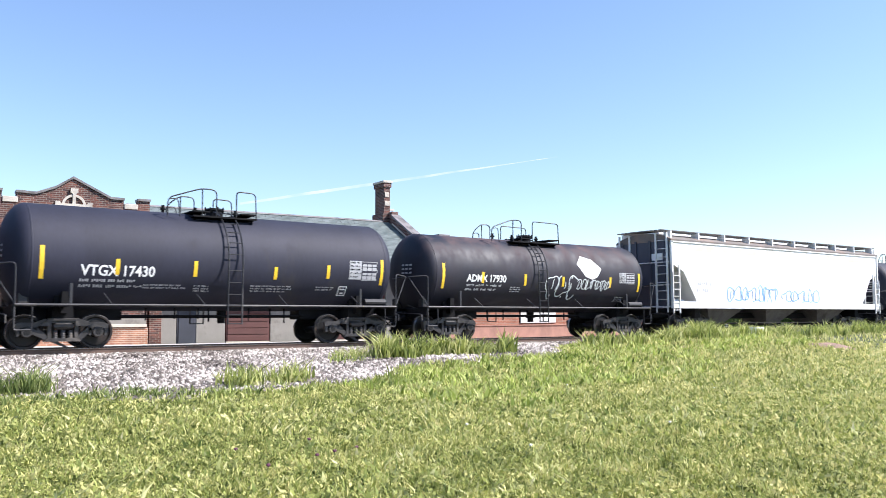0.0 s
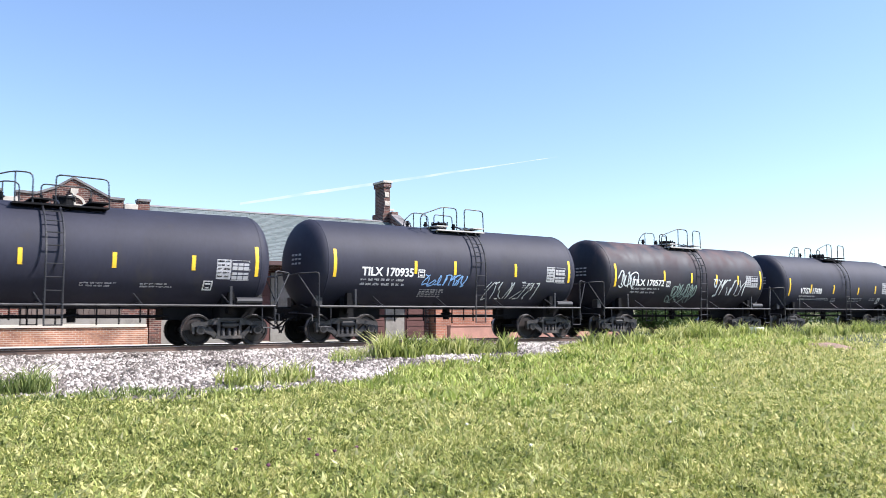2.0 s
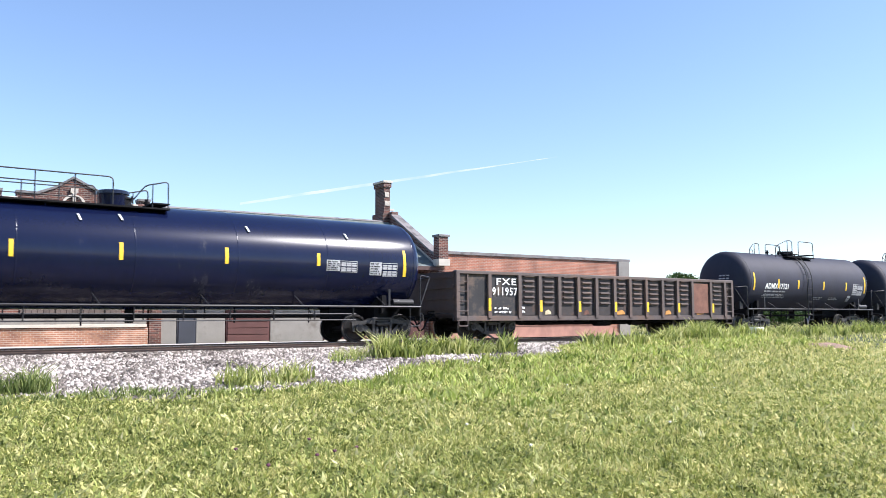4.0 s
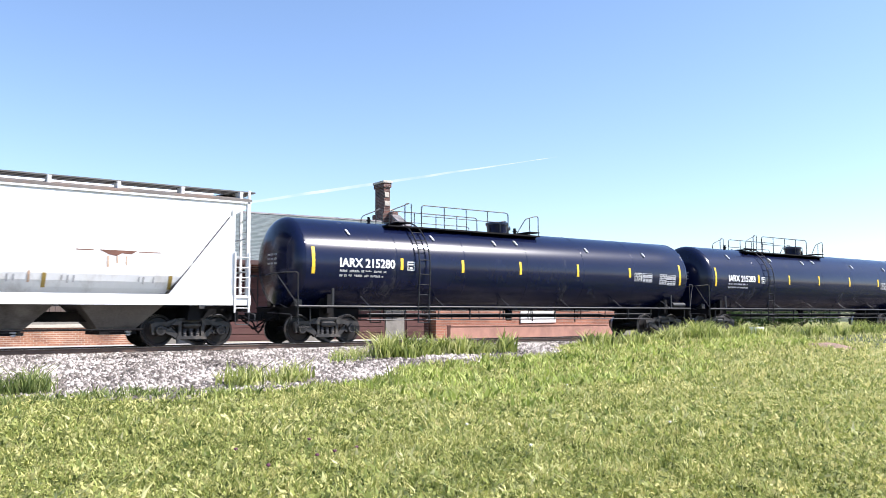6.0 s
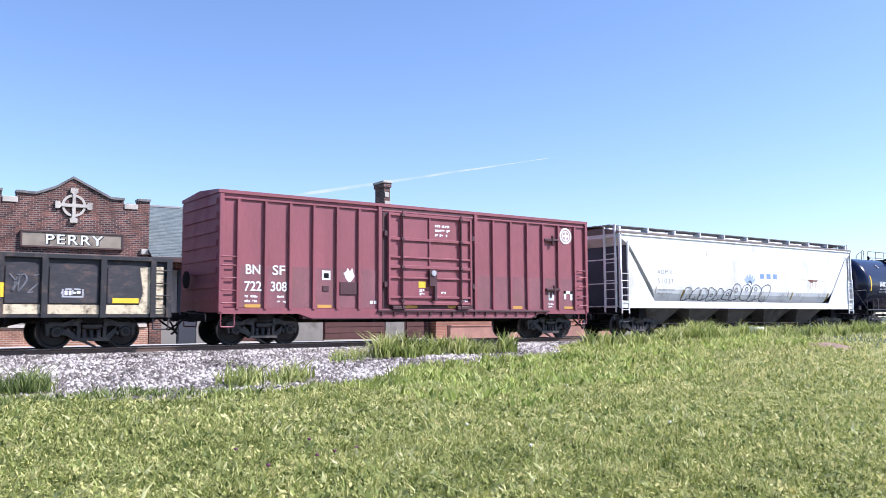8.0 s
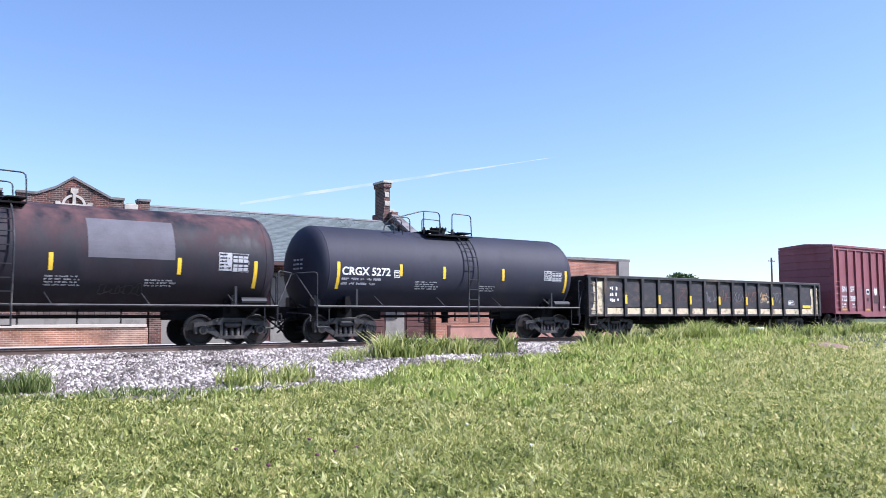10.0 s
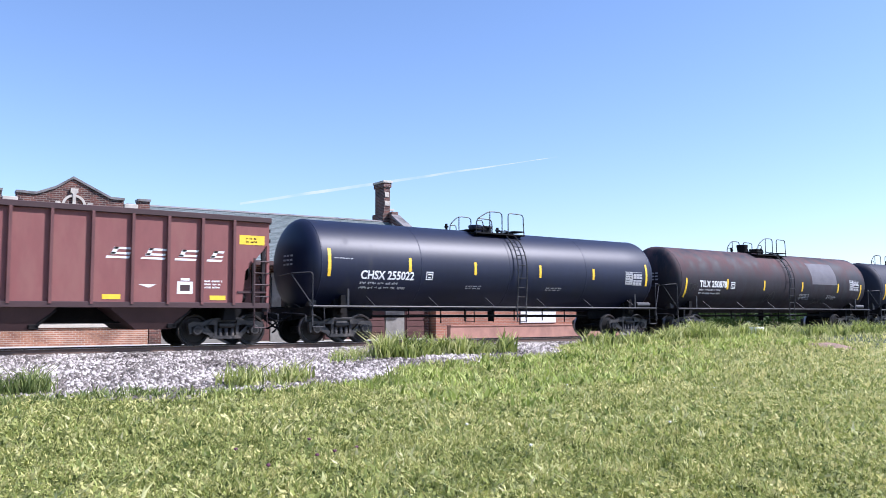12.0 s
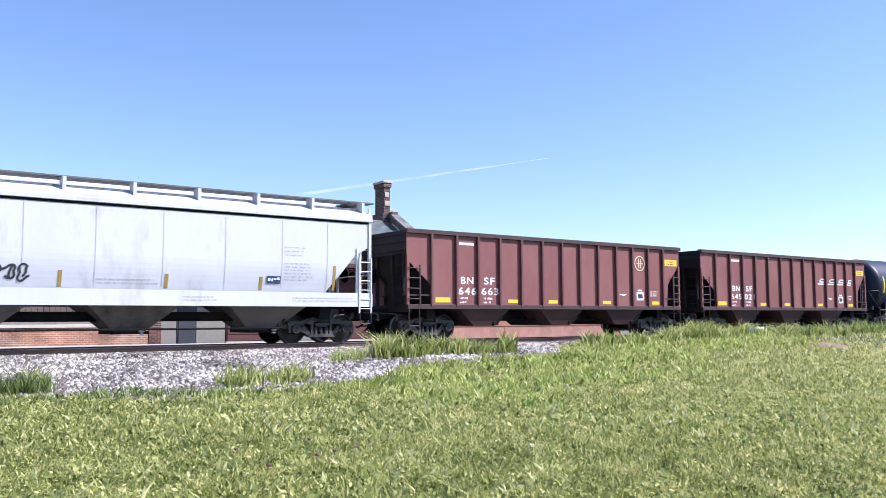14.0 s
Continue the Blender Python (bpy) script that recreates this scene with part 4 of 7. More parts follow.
tank_car("clean black tank car with a small white mark", -30.15, 10.3, radius=1.46, zc=2.54, paint=M_BLACK, bars=[(-5.1, 2.07, 2.92), (-3.07, 2.2, 2.64), (-1.31, 2.2, 2.63), (1.04, 2.18, 2.61), (3.25, 2.18, 2.61), (5.2, 2.05, 2.95)], mark="ADMX 17121", mark_x=-4.2, mark_z=2.17, mark_h=0.27, mark_w=1.98, ladder_x=-0.5, placards=[(3.95, 4.95, 1.95, 2.5)], prints=[(-4.3, -2.2, 1.8, 2), (0.2, 1.2, 1.75, 2), (1.8, 2.8, 1.75, 2)], boxed=(3.6, 1.62, 0.28), seed=13, **SHORT)

LONG = dict(span=18.2, half=10.25, radius=1.52, zc=2.58, paint=M_BLACK_NEW, rail_tone=M_PIPE_DARK, bars=[(-9.05, 2.2, 3.05), (-5.72, 2.4, 2.8), (-3.12, 2.39, 2.84), (-0.39, 2.4, 2.88), (2.63, 2.4, 2.88), (5.66, 2.44, 2.84), (8.92, 2.18, 3.07)], mark_x=-8.1, mark_z=2.45, mark_h=0.3, mark_w=2.1, ladder_x=-4.86, platform=(-5.5, 1.1), dome=(-0.25, 0.42, 0.5), boxed=(-5.5, 2.4, 0.3), placards=[(5.95, 7.05, 2.3, 2.62), (7.55, 8.6, 2.2, 2.6)], seams=(-5.9, -3.0, 0.0, 3.0, 6.0), long_rail=True)
LUGS = [(-7.6, 3.62), (-4.2, 3.6), (-1.4, 3.55), (-0.3, 3.62), (3.4, 3.5), (6.8, 3.45)]
tank_car("long glossy black tank car with a top valve housing", -64.35, mark="IARX 215283", seed=15, **LONG)
tank_car("long glossy black tank car with sun glint and valve housing", -84.9, mark="IARX 215280", seed=16, **LONG)

for car, _ in CARS[-2:]:
    for x, z in LUGS:
        part("lifting_lug", skin_slab(bmesh.new(), x - 0.025, x + 0.025, z - 0.09, z + 0.09, round_side(1.52, 2.58), 0.06, lean=-0.3, steps=2), M_WHITE, car, "small pale lifting lug")

tank_car("plain black tank car with a short white mark", -156.2, 10.2, radius=1.44, zc=2.44, paint=M_BLACK, bars=[(-4.98, 1.74, 2.61), (-2.57, 2.2, 2.6), (-0.75, 2.15, 2.58), (1.95, 2.15, 2.58), (5.15, 1.75, 2.6)], mark="CRGX 5272", mark_x=-4.85, mark_z=2.2, mark_h=0.27, mark_w=1.85, ladder_x=0.45, placards=[(4.0, 4.9, 2.2, 2.55)], prints=[(-1.95, -0.9, 2.0, 4), (0.9, 1.7, 1.9, 3)], boxed=(-2.85, 2.15, 0.24), seed=17, half=6.46, platform=(-1.1, 0.85), hoop=(-2.55, -1.3, -0.6, -0.05))

tank_car("rust-stained black tank car with a grey repainted patch", -171.5, 15.2, half=8.85, radius=1.5, zc=2.5, paint=M_BLACK_RUST, bars=[(-7.5, 1.67, 2.52), (-4.5, 2.07, 2.55), (-1.57, 2.07, 2.53), (1.73, 2.07, 2.54), (5.13, 2.05, 2.52), (7.45, 1.7, 2.51)], mark="TILX 250878", mark_x=-6.56, mark_z=2.15, mark_h=0.3, mark_w=2.0, ladder_x=0.6, platform=(-1.3, 1.2), dome=(-1.1, 0.26, 0.5), boxed=(-4.25, 2.1, 0.3), placards=[(6.3, 7.2, 2.2, 2.7)], prints=[(1.6, 2.6, 1.9, 4), (4.2, 5.2, 1.85, 3)], seed=19, hoop=(-1.2, -0.55, 0.05, 0.4))
car, side = CARS[-1][0], round_side(1.5, 2.5)
part("repaint_patch", skin_slab(bmesh.new(), 2.65, 5.0, 2.45, 3.55, side, 0.003, steps=10), M_PATCH, car, "grey repainted rectangle")
graffiti(car, side, [("faint grey graffiti tag", M_PIPE, (-1.4, -0.6, 1.5, 2.0, 2, 0.03, 41, 0.1)), ("faint grey graffiti tag", M_PIPE, (3.0, 4.2, 1.45, 1.75, 4, 0.03, 42, 0.1)), ("faint grey graffiti tag", M_PIPE, (-7.3, -6.7, 2.0, 2.3, 2, 0.025, 43, 0.1))])

tank_car("long black tank car with a satin shine on its flank", -189.3, 15.3, half=8.85, radius=1.52, zc=2.56, paint=M_BLACK_SATIN, bars=[(-7.58, 2.13, 3.03), (-4.48, 2.35, 2.83), (-1.65, 2.32, 2.78), (1.51, 2.3, 2.78), (4.4, 2.3, 2.73), (7.59, 2.1, 3.01)], mark="CHSX 255022", mark_x=-6.4, mark_z=2.08, mark_h=0.29, mark_w=2.1, ladder_x=0.5, platform=(-1.2, 1.2), dome=(-0.45, 0.25, 0.35), boxed=(-3.8, 2.1, 0.28), placards=[(6.3, 7.3, 2.15, 2.65)], prints=[(-7.4, -6.5, 2.7, 1), (1.9, 2.9, 1.9, 2), (-2.0, -1.2, 1.9, 2)], seed=23, seams=(-4.0, 0.0, 4.0), hoop=(-1.15, -0.5, 0.1, 0.4))
# ---- covered hoppers ----
def covered_hopper(label, centre, length, half, paint, z_eave, z_sill, sill_h, curve, notch, bars, bays, bar_paint, seams=(), seed=1, light=False, crease=0.4, gusset=False, rise=0.42, overhang=2.05):
    """curve: how far the flank tucks in at its foot; notch: (top x inset, z, foot x inset) of the open triangle at each end."""
    car = freight_car("covered_hopper", label, centre)
    L, W = length / 2, 1.55
    zs = z_sill + sill_h
    top_in, top_z, foot_in = notch

    def width(z):
        t = min(1.0, max(0.0, (z - zs) / (z_eave - zs)))
        return W - 0.02 - curve * (1 - min(1.0, t / crease)) ** 2

    side = lambda z: -width(z)
    bm = bmesh.new()
    levels = [zs - 0.02 + (z_eave - zs + 0.02) * (i / 16) for i in range(17)]
    grid = []
    for z in levels:
        t = min(1.0, max(0.0, (z - zs) / (top_z - zs)))
        xe = L - 0.06 - (foot_in + (top_in - foot_in) * t if z < top_z else 0.0 if z > top_z + 0.15 else top_in * 0.5)
        grid.append([bm.verts.new(p) for p in ((-xe, -width(z), z), (xe, -width(z), z), (xe, width(z), z), (-xe, width(z), z))])
    for a, b in zip(grid, grid[1:]):
        for i in range(4):
            j = (i + 1) % 4
            bm.faces.new((a[i], a[j], b[j], b[i]))
    bm.faces.new(grid[0][::-1])
    bm.faces.new(grid[-1])
    part("body", bm, paint, car)
    for x in seams:
        bm = bmesh.new()
        for s in (1, -1):
            for z0, z1 in zip(levels[1:], levels[2:]):
                y0, y1 = s * side(z0), s * side(z1)
                q = [bm.verts.new((x + d, y + (-s) * 0.01, z)) for d, y, z in ((-0.02, y0, z0), (0.02, y0, z0), (0.02, y1, z1), (-0.02, y1, z1))]
                bm.faces.new(q)
        part("side_seam", bm, paint, car)
    # cambered roof
    zr = z_eave + rise
    roof = [(-W - 0.02, z_eave - 0.02), (-W - 0.02, z_eave + 0.05), (-1.25, z_eave + rise * 0.45), (-0.7, z_eave + rise * 0.8), (0, z_eave + rise * 0.9), (0.7, z_eave + rise * 0.8), (1.25, z_eave + rise * 0.45), (W + 0.02, z_eave + 0.05), (W + 0.02, z_eave - 0.02)]
    part("roof", prism(bmesh.new(), roof, -L, L), M_ROOF_GRIME_SHADE if not light else paint, car)
    for s in (-1, 1):
        part("eave_chord", box(bmesh.new(), -L, L, s * (W - 0.06), s * (W + (0.05 if light else 0.02)), z_eave - (0.14 if light else 0.09), z_eave - 0.02, 0.01), paint, car)
    for s in (-1, 1):
        for k in range(3):
            part("roof_walk_board", box(bmesh.new(), -L - 0.25, L + 0.25, s * (0.62 + 0.24 * k), s * (0.80 + 0.24 * k), zr + 0.02, zr + 0.06), M_WALKWAY, car)
    for k in (-1, 1):
        part("end_walk_board", box(bmesh.new(), k * (L + 0.28), k * (L - 0.5), -0.58, 0.58, zr + 0.02, zr + 0.06), M_WALKWAY, car)
    n = int(length / 1.8)
    for i in range(n + 1):
        x = -L + 0.25 + (length - 0.5) * i / n
        for s in (-1, 1):
            part("walk_bracket", slab(bmesh.new(), [(x - 0.045, z_eave + 0.02), (x + 0.045, z_eave + 0.02), (x + 0.045, zr + 0.02), (x - 0.045, zr + 0.02)], s * 1.02, s * 1.4), paint, car)
    bm = bmesh.new()
    box(bm, -L + 0.7, L - 0.7, -0.36, 0.36, zr - 0.06, zr + 0.06, 0.02)
    part("roof_hatch", bm, paint, car)
    # side sills
    for s in (-1, 1):
        bm = bmesh.new()
        slab(bm, [(-L, z_sill), (L, z_sill), (L, z_sill + sill_h), (-L, z_sill + sill_h)], s * (W - 0.05), s * (W + 0.03))
        part("side_sill", bm, paint, car)
        for k in (-1, 1):
            bm = bmesh.new()
            x = k * (L - 0.04)
            box(bm, min(x, x - k * 0.09), max(x, x - k * 0.09), s * (W - 0.08), s * (W + 0.02), z_sill + sill_h, z_eave - 0.02)
            xi = k * (L - 0.52)
            box(bm, min(xi, xi - k * 0.07), max(xi, xi - k * 0.07), s * (W - 0.06), s * (W + 0.015), z_sill + sill_h, min(z_eave, top_z + 0.2))
            part("corner_post", bm, paint, car)
            if gusset:
                part("end_gusset", slab(bmesh.new(), [(k * (L - 0.5), zs - 0.02), (k * (L - (2.15 if k < 0 else 2.46)), zs - 0.02), (k * (L - (0.66 if k < 0 else 0.62)), 3.5 if k < 0 else 3.82), (k * (L - 0.5), 3.6 if k < 0 else 3.9)], s * (W - 0.03), s * (W + 0.005)), paint, car)
            bm = bmesh.new()
            ladder(bm, k * (L - 0.06), k * (L - 0.50), 0.95, 2.75, s * (W + 0.05), 6)
            part("side_ladder", bm, paint, car)
            part("stirrup", stirrup(bmesh.new(), k * (L - 0.06), k * (L - 0.48), s * (W + 0.05), 0.62, 0.98), M_PIPE, car)
    # end frames
    for k in (-1, 1):
        bm = bmesh.new()
        for y in (-1.35, -0.75, 0.75, 1.35):
            box(bm, k * (L - 0.02), k * (L + 0.05), y - 0.035, y + 0.035, 1.0, z_eave + 0.35)
        for z in (1.25, 2.2, 3.2):
            rod(bm, (k * (L + 0.02), -1.45, z), (k * (L + 0.02), 1.45, z), 0.025)
        for i in range(9):
            z = 1.2 + i * 0.37
            rod(bm, (k * (L + 0.06), -1.35, z), (k * (L + 0.06), -0.75, z), 0.016)
        part("end_ladder", bm, paint, car)
        bm = bmesh.new()
        box(bm, k * (L - 0.25), k * (L + 0.02), -1.5, 1.5, 1.0, 1.22, 0.02)
        box(bm, k * (L - 3.2), k * (half - 0.62), -0.33, 0.33, 0.76, 1.1)
        slab(bm, [(k * (L - overhang) - 0.2, 0.76), (k * (L - overhang) + 0.2, 0.76), (k * (L - overhang) + 0.1, zs), (k * (L - overhang) - 0.1, zs)], -1.3, 1.3)
        box(bm, k * (half - 0.62), k * (half - 0.72), -0.4, 0.4, 0.7, 1.1)
        part("end_sill", bm, M_FRAME, car)
        bm = lathe([(-0.02, 0.24), (0.02, 0.24), (0.02, 0.27), (-0.02, 0.27)], 20)
        bmesh.ops.translate(bm, verts=bm.verts[:], vec=(k * (L + 0.12), 0.45, 2.3))
        part("brake_wheel", bm, M_FRAME, car)
        bm = bmesh.new()
        rod(bm, (k * (L - 1.5), -0.9, 1.45), (k * (L - 0.7), -0.9, 1.45), 0.14, 12)
        part("air_reservoir", bm, paint, car)
    # discharge hoppers
    bay_w = min(1.75, (bays[1] - bays[0]) / 2 - 0.05)
    for x in bays:
        bm = bmesh.new()
        a = [bm.verts.new((x + sx * bay_w, sy * 1.42, zs)) for sx, sy in ((-1, -1), (1, -1), (1, 1), (-1, 1))]
        b = [bm.verts.new((x + sx * 0.42, sy * 0.55, 0.42)) for sx, sy in ((-1, -1), (1, -1), (1, 1), (-1, 1))]
        for i in range(4):
            j = (i + 1) % 4
            bm.faces.new((a[i], a[j], b[j], b[i]))
        bm.faces.new(b[::-1]), bm.faces.new(a)
        bmesh.ops.recalc_face_normals(bm, faces=bm.faces[:])
        part("discharge_bay", bm, M_HOP_GRIME, car)
        bm = bmesh.new()
        box(bm, x - 0.5, x + 0.5, -0.75, 0.75, 0.36, 0.45)
        rod(bm, (x + 0.2, -1.0, 0.42), (x + 0.2, -0.7, 0.42), 0.06)
        rod(bm, (x - 0.3, -1.05, 0.40), (x + 0.3, -1.05, 0.40), 0.025)
        part("outlet_gate", bm, M_FRAME, car)
        for sy in (-1, 1):
            part("gate_cap", lathe([(sy * 1.0, 0.09), (sy * 1.05, 0.09), (sy * 1.07, 0.05)], 12, "y"), M_PANEL, car, "pale gate end cap", at=pose(x + 0.2, 0, 0.42))
    part("centre_sill", box(bmesh.new(), -L + 3, L - 3, -0.2, 0.2, 0.72, 1.0), M_FRAME, car)
    part("brake_pipe", rod(bmesh.new(), (-L + 3, -1.15, 0.5), (L - 3, -1.15, 0.5), 0.03), M_FRAME, car)
    for x, z0, z1 in bars:
        part("reflective_bar", skin_slab(bmesh.new(), x - 0.05, x + 0.05, z0, z1, side, 0.01), bar_paint, car)
    add_running_gear(car, half, L - overhang)
    return car, side


# Brown grime over a base darkened for the walkway's shade on the roof.
M_ROOF_GRIME_SHADE = material("grimy_shaded_roof_paint", (0.16, 0.14, 0.125), 0.7, vary=0.3, scale=1.5, dirt=(0.30, 0.20, 0.15), dirt_amount=0.4)
M_FADED_BLUE = material("faded_blue_emblem", (0.36, 0.46, 0.62), 0.55, vary=0.15, scale=5)
M_FADED_BLACK = material("faded_black_stencil", (0.22, 0.22, 0.23), 0.65, vary=0.4, scale=9)
M_NAVY = material("navy_stencil", (0.03, 0.06, 0.16), 0.6, vary=0.1, scale=4)
M_RUST_RUN = material("pale_rust_run", (0.50, 0.36, 0.26), 0.7, vary=0.2, scale=6)
# Own paint on one white hopper's end, painted-in shade on the other's.
M_END_GREY = material("blue_grey_paint_and_shade", (0.055, 0.06, 0.08), 0.6, vary=0.15, scale=1.5)
M_STAIN = material("tan_grime", (0.60, 0.53, 0.45), 0.7, vary=0.12, scale=1.5, dirt=(0.74, 0.72, 0.69), dirt_amount=0.5, dirt_scale=2.0)
M_HOP_GRIME = material("grimy_hopper_chute", (0.13, 0.12, 0.11), 0.7, vary=0.35, scale=1.5, dirt=(0.05, 0.04, 0.035), dirt_amount=0.4)

car, side = covered_hopper("white covered hopper with bleached sides and blue graffiti", 37.7, 17.9, 9.5, M_HOPPER_WHITE, 4.15, 1.18, 0.3, 0.0, (0.75, 2.9, 1.7), [], (-4.6, 0.0, 4.6), M_OLD_YELLOW, seed=2)
graffiti(car, side, [("faint blue graffiti on white paint", M_GRAF_BLUE, (-5.0, -1.0, 1.5, 2.2, 7, 0.05, 51, 0.1)), ("faint blue graffiti on white paint", M_GRAF_BLUE, (-0.4, 2.8, 1.5, 2.1, 5, 0.05, 52, 0.1))])
tagged(part("stencil", small_print(bmesh.new(), -7.2, -6.0, 2.2, side, 2, 0.16, 0.3, 3), M_GREY_LETTER, car), kind="stuff")

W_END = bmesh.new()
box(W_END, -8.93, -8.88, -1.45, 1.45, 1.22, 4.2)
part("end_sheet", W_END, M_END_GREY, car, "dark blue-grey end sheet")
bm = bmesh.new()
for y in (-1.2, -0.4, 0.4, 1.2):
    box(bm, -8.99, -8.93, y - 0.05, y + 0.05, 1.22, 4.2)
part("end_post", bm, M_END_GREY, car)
part("end_plate", box(bmesh.new(), -8.96, -8.932, -1.1, -0.5, 3.3, 3.6), M_WHITE, car)
part("eave_stain", skin_quad(bmesh.new(), -8.7, 8.7, 3.72, 3.98, side, 0.004, steps=1), M_STAIN, car, "tan streaked grime below the eave")

car, side = covered_hopper("white covered hopper with long black outline graffiti", -105.25, 18.36, 9.9, M_HOPPER_WHITE, 4.3, 1.18, 0.3, 0.34, (0.62, 3.8, 2.42), [(-8.3, 1.5, 2.3), (-5.0, 1.62, 2.0), (3.5, 1.62, 2.0), (6.8, 1.62, 2.0)], (-6.0, -3.1, -0.2, 2.7, 5.6), M_OLD_YELLOW, seed=4, crease=0.24, gusset=True, rise=0.27, overhang=1.6)
# Added sheets whose dark colour stands for the shaded slope sheets.
for k in (-1, 1):
    part("end_sheet", box(bmesh.new(), k * 8.5, k * 8.56, -1.44, 1.44, 1.3, 4.25), M_END_GREY, car, "end sheet with shade in its blue-grey colour")
lettering("ADMX", -6.78, 2.64, 0.2, side, M_FADED_BLACK, car, spacing=1.3, width=0.98)
lettering("51037", -6.78, 2.24, 0.22, side, M_FADED_BLACK, car, spacing=1.3, width=1.05)
graffiti(car, side, [("black outline graffiti letters", M_GRAF_BLACK, (-5.0, -1.5, 1.5, 2.12, 6, 0.035, 61, 0.1)), ("black outline graffiti letters", M_GRAF_BLACK, (-1.55, 1.55, 1.5, 2.35, 4, 0.035, 65, 0.15))], bubble)
for i in range(3):
    part("emblem_block", skin_quad(bmesh.new(), 0.72 + 0.55 * i, 1.06 + 0.55 * i, 2.62, 2.86, side, steps=1), M_BLUE, car)
bm = bmesh.new()
for a in range(5):
    w = radians(35 + a * 27)
    skin_ribbon(bm, [(-0.1 + 0.12 * math.cos(w), 2.3 + 0.12 * math.sin(w)), (-0.1 + 0.5 * math.cos(w), 2.3 + 0.5 * math.sin(w))], 0.13, side)
part("emblem", bm, M_FADED_BLUE, car, "faded blue leaf emblem")
bm = bmesh.new()
skin_quad(bm, 4.25, 4.7, 2.63, 2.66, side, steps=1)
skin_quad(bm, 5.9, 6.5, 2.62, 2.645, side, steps=1)
skin_polygon(bm, [(4.85, 2.66), (5.85, 2.66), (5.7, 2.56), (5.45, 2.58), (5.3, 2.5), (5.1, 2.54)], side)
part("rust_stain", bm, M_GON_RUST, car)
bm = bmesh.new()
for i, x in enumerate((2.6, 2.75, 3.9, 4.05, 4.2, 5.9, 6.02, 6.3)):
    skin_quad(bm, x, x + 0.05, 1.75 + 0.03 * (i % 3), 1.95, side, 0.012, steps=1)
small_print(bm, 7.7, 8.3, 1.75, side, 2, 0.04, 0.09, 6)
tagged(part("stencil", bm, M_GREY_LETTER, car), kind="stuff")
bm = bmesh.new()
for x, z0, z1, w in ((5.05, 2.2, 2.5, 0.06), (5.3, 2.3, 2.5, 0.05), (5.55, 2.25, 2.52, 0.04), (-3.4, 3.55, 3.8, 0.04), (3.1, 1.75, 2.05, 0.06), (-6.9, 1.8, 2.1, 0.05)):
    skin_quad(bm, x, x + w, z0, z1, side, 0.01, steps=3)
tagged(part("rust_run", bm, M_RUST_RUN, car, "pale rust runs on white paint"), kind="stuff")
part("stencil", skin_quad(bmesh.new(), 7.1, 7.5, 1.62, 1.85, side, steps=1), M_FRAME, car)
tagged(part("stencil", small_print(bmesh.new(), -6.7, -5.4, 1.95, side, 2, 0.06, 0.16, 5), M_GREY_LETTER, car), kind="stuff")

car, side = covered_hopper("light grey covered hopper with smooth sides and amber bars", -240.2, 18.96, 10.3, M_HOPPER_GREY, 4.07, 1.16, 0.44, 0.16, (0.55, 2.85, 1.6), [(-5.5, 1.65, 2.08), (-2.7, 1.65, 2.08), (-0.06, 1.65, 2.08), (2.75, 1.65, 2.06), (5.61, 1.65, 2.05), (8.1, 1.65, 2.45)], (-6.06, -2.02, 2.02, 6.06), M_OLD_YELLOW, seams=(-6.45, -4.89, -3.07, -0.97, 0.82, 2.64, 4.47, 6.29, 7.85), seed=6, light=True, rise=0.5, overhang=1.6)
graffiti(car, side, [("small black graffiti tag", M_GRAF_BLACK, (-1.9, -0.7, 1.8, 2.2, 3, 0.06, 71, 0.2))])
bm = bmesh.new()
small_print(bm, 6.35, 7.1, 2.95, side, 3, 0.05, 0.12, 8)
small_print(bm, 6.35, 7.4, 2.45, side, 6, 0.05, 0.1, 9)
small_print(bm, 0.85, 2.6, 1.85, side, 2, 0.04, 0.1, 10)
small_print(bm, 3.2, 4.2, 1.4, flat_side(-1.582), 2, 0.04, 0.09, 11)
small_print(bm, 6.6, 9.0, 1.4, flat_side(-1.582), 2, 0.04, 0.09, 12)
tagged(part("stencil", bm, M_GREY_LETTER, car), kind="stuff")
part("stencil", skin_quad(bmesh.new(), 5.78, 6.24, 1.85, 2.08, side, 0.02, steps=1), M_NAVY, car)
part("stencil", small_print(bmesh.new(), 5.82, 6.22, 1.92, side, 1, 0.12, 0.1, 14, 0.03), M_WHITE, car)
# Black strips painted in as the shade line under the eave chord.
for s in (-1, 1):
    part("eave_shade_strip", box(bmesh.new(), -9.4, 9.4, s * 1.50, s * 1.545, 3.86, 3.925), M_FRAME, car, "dark strip standing for shade below the roof edge")


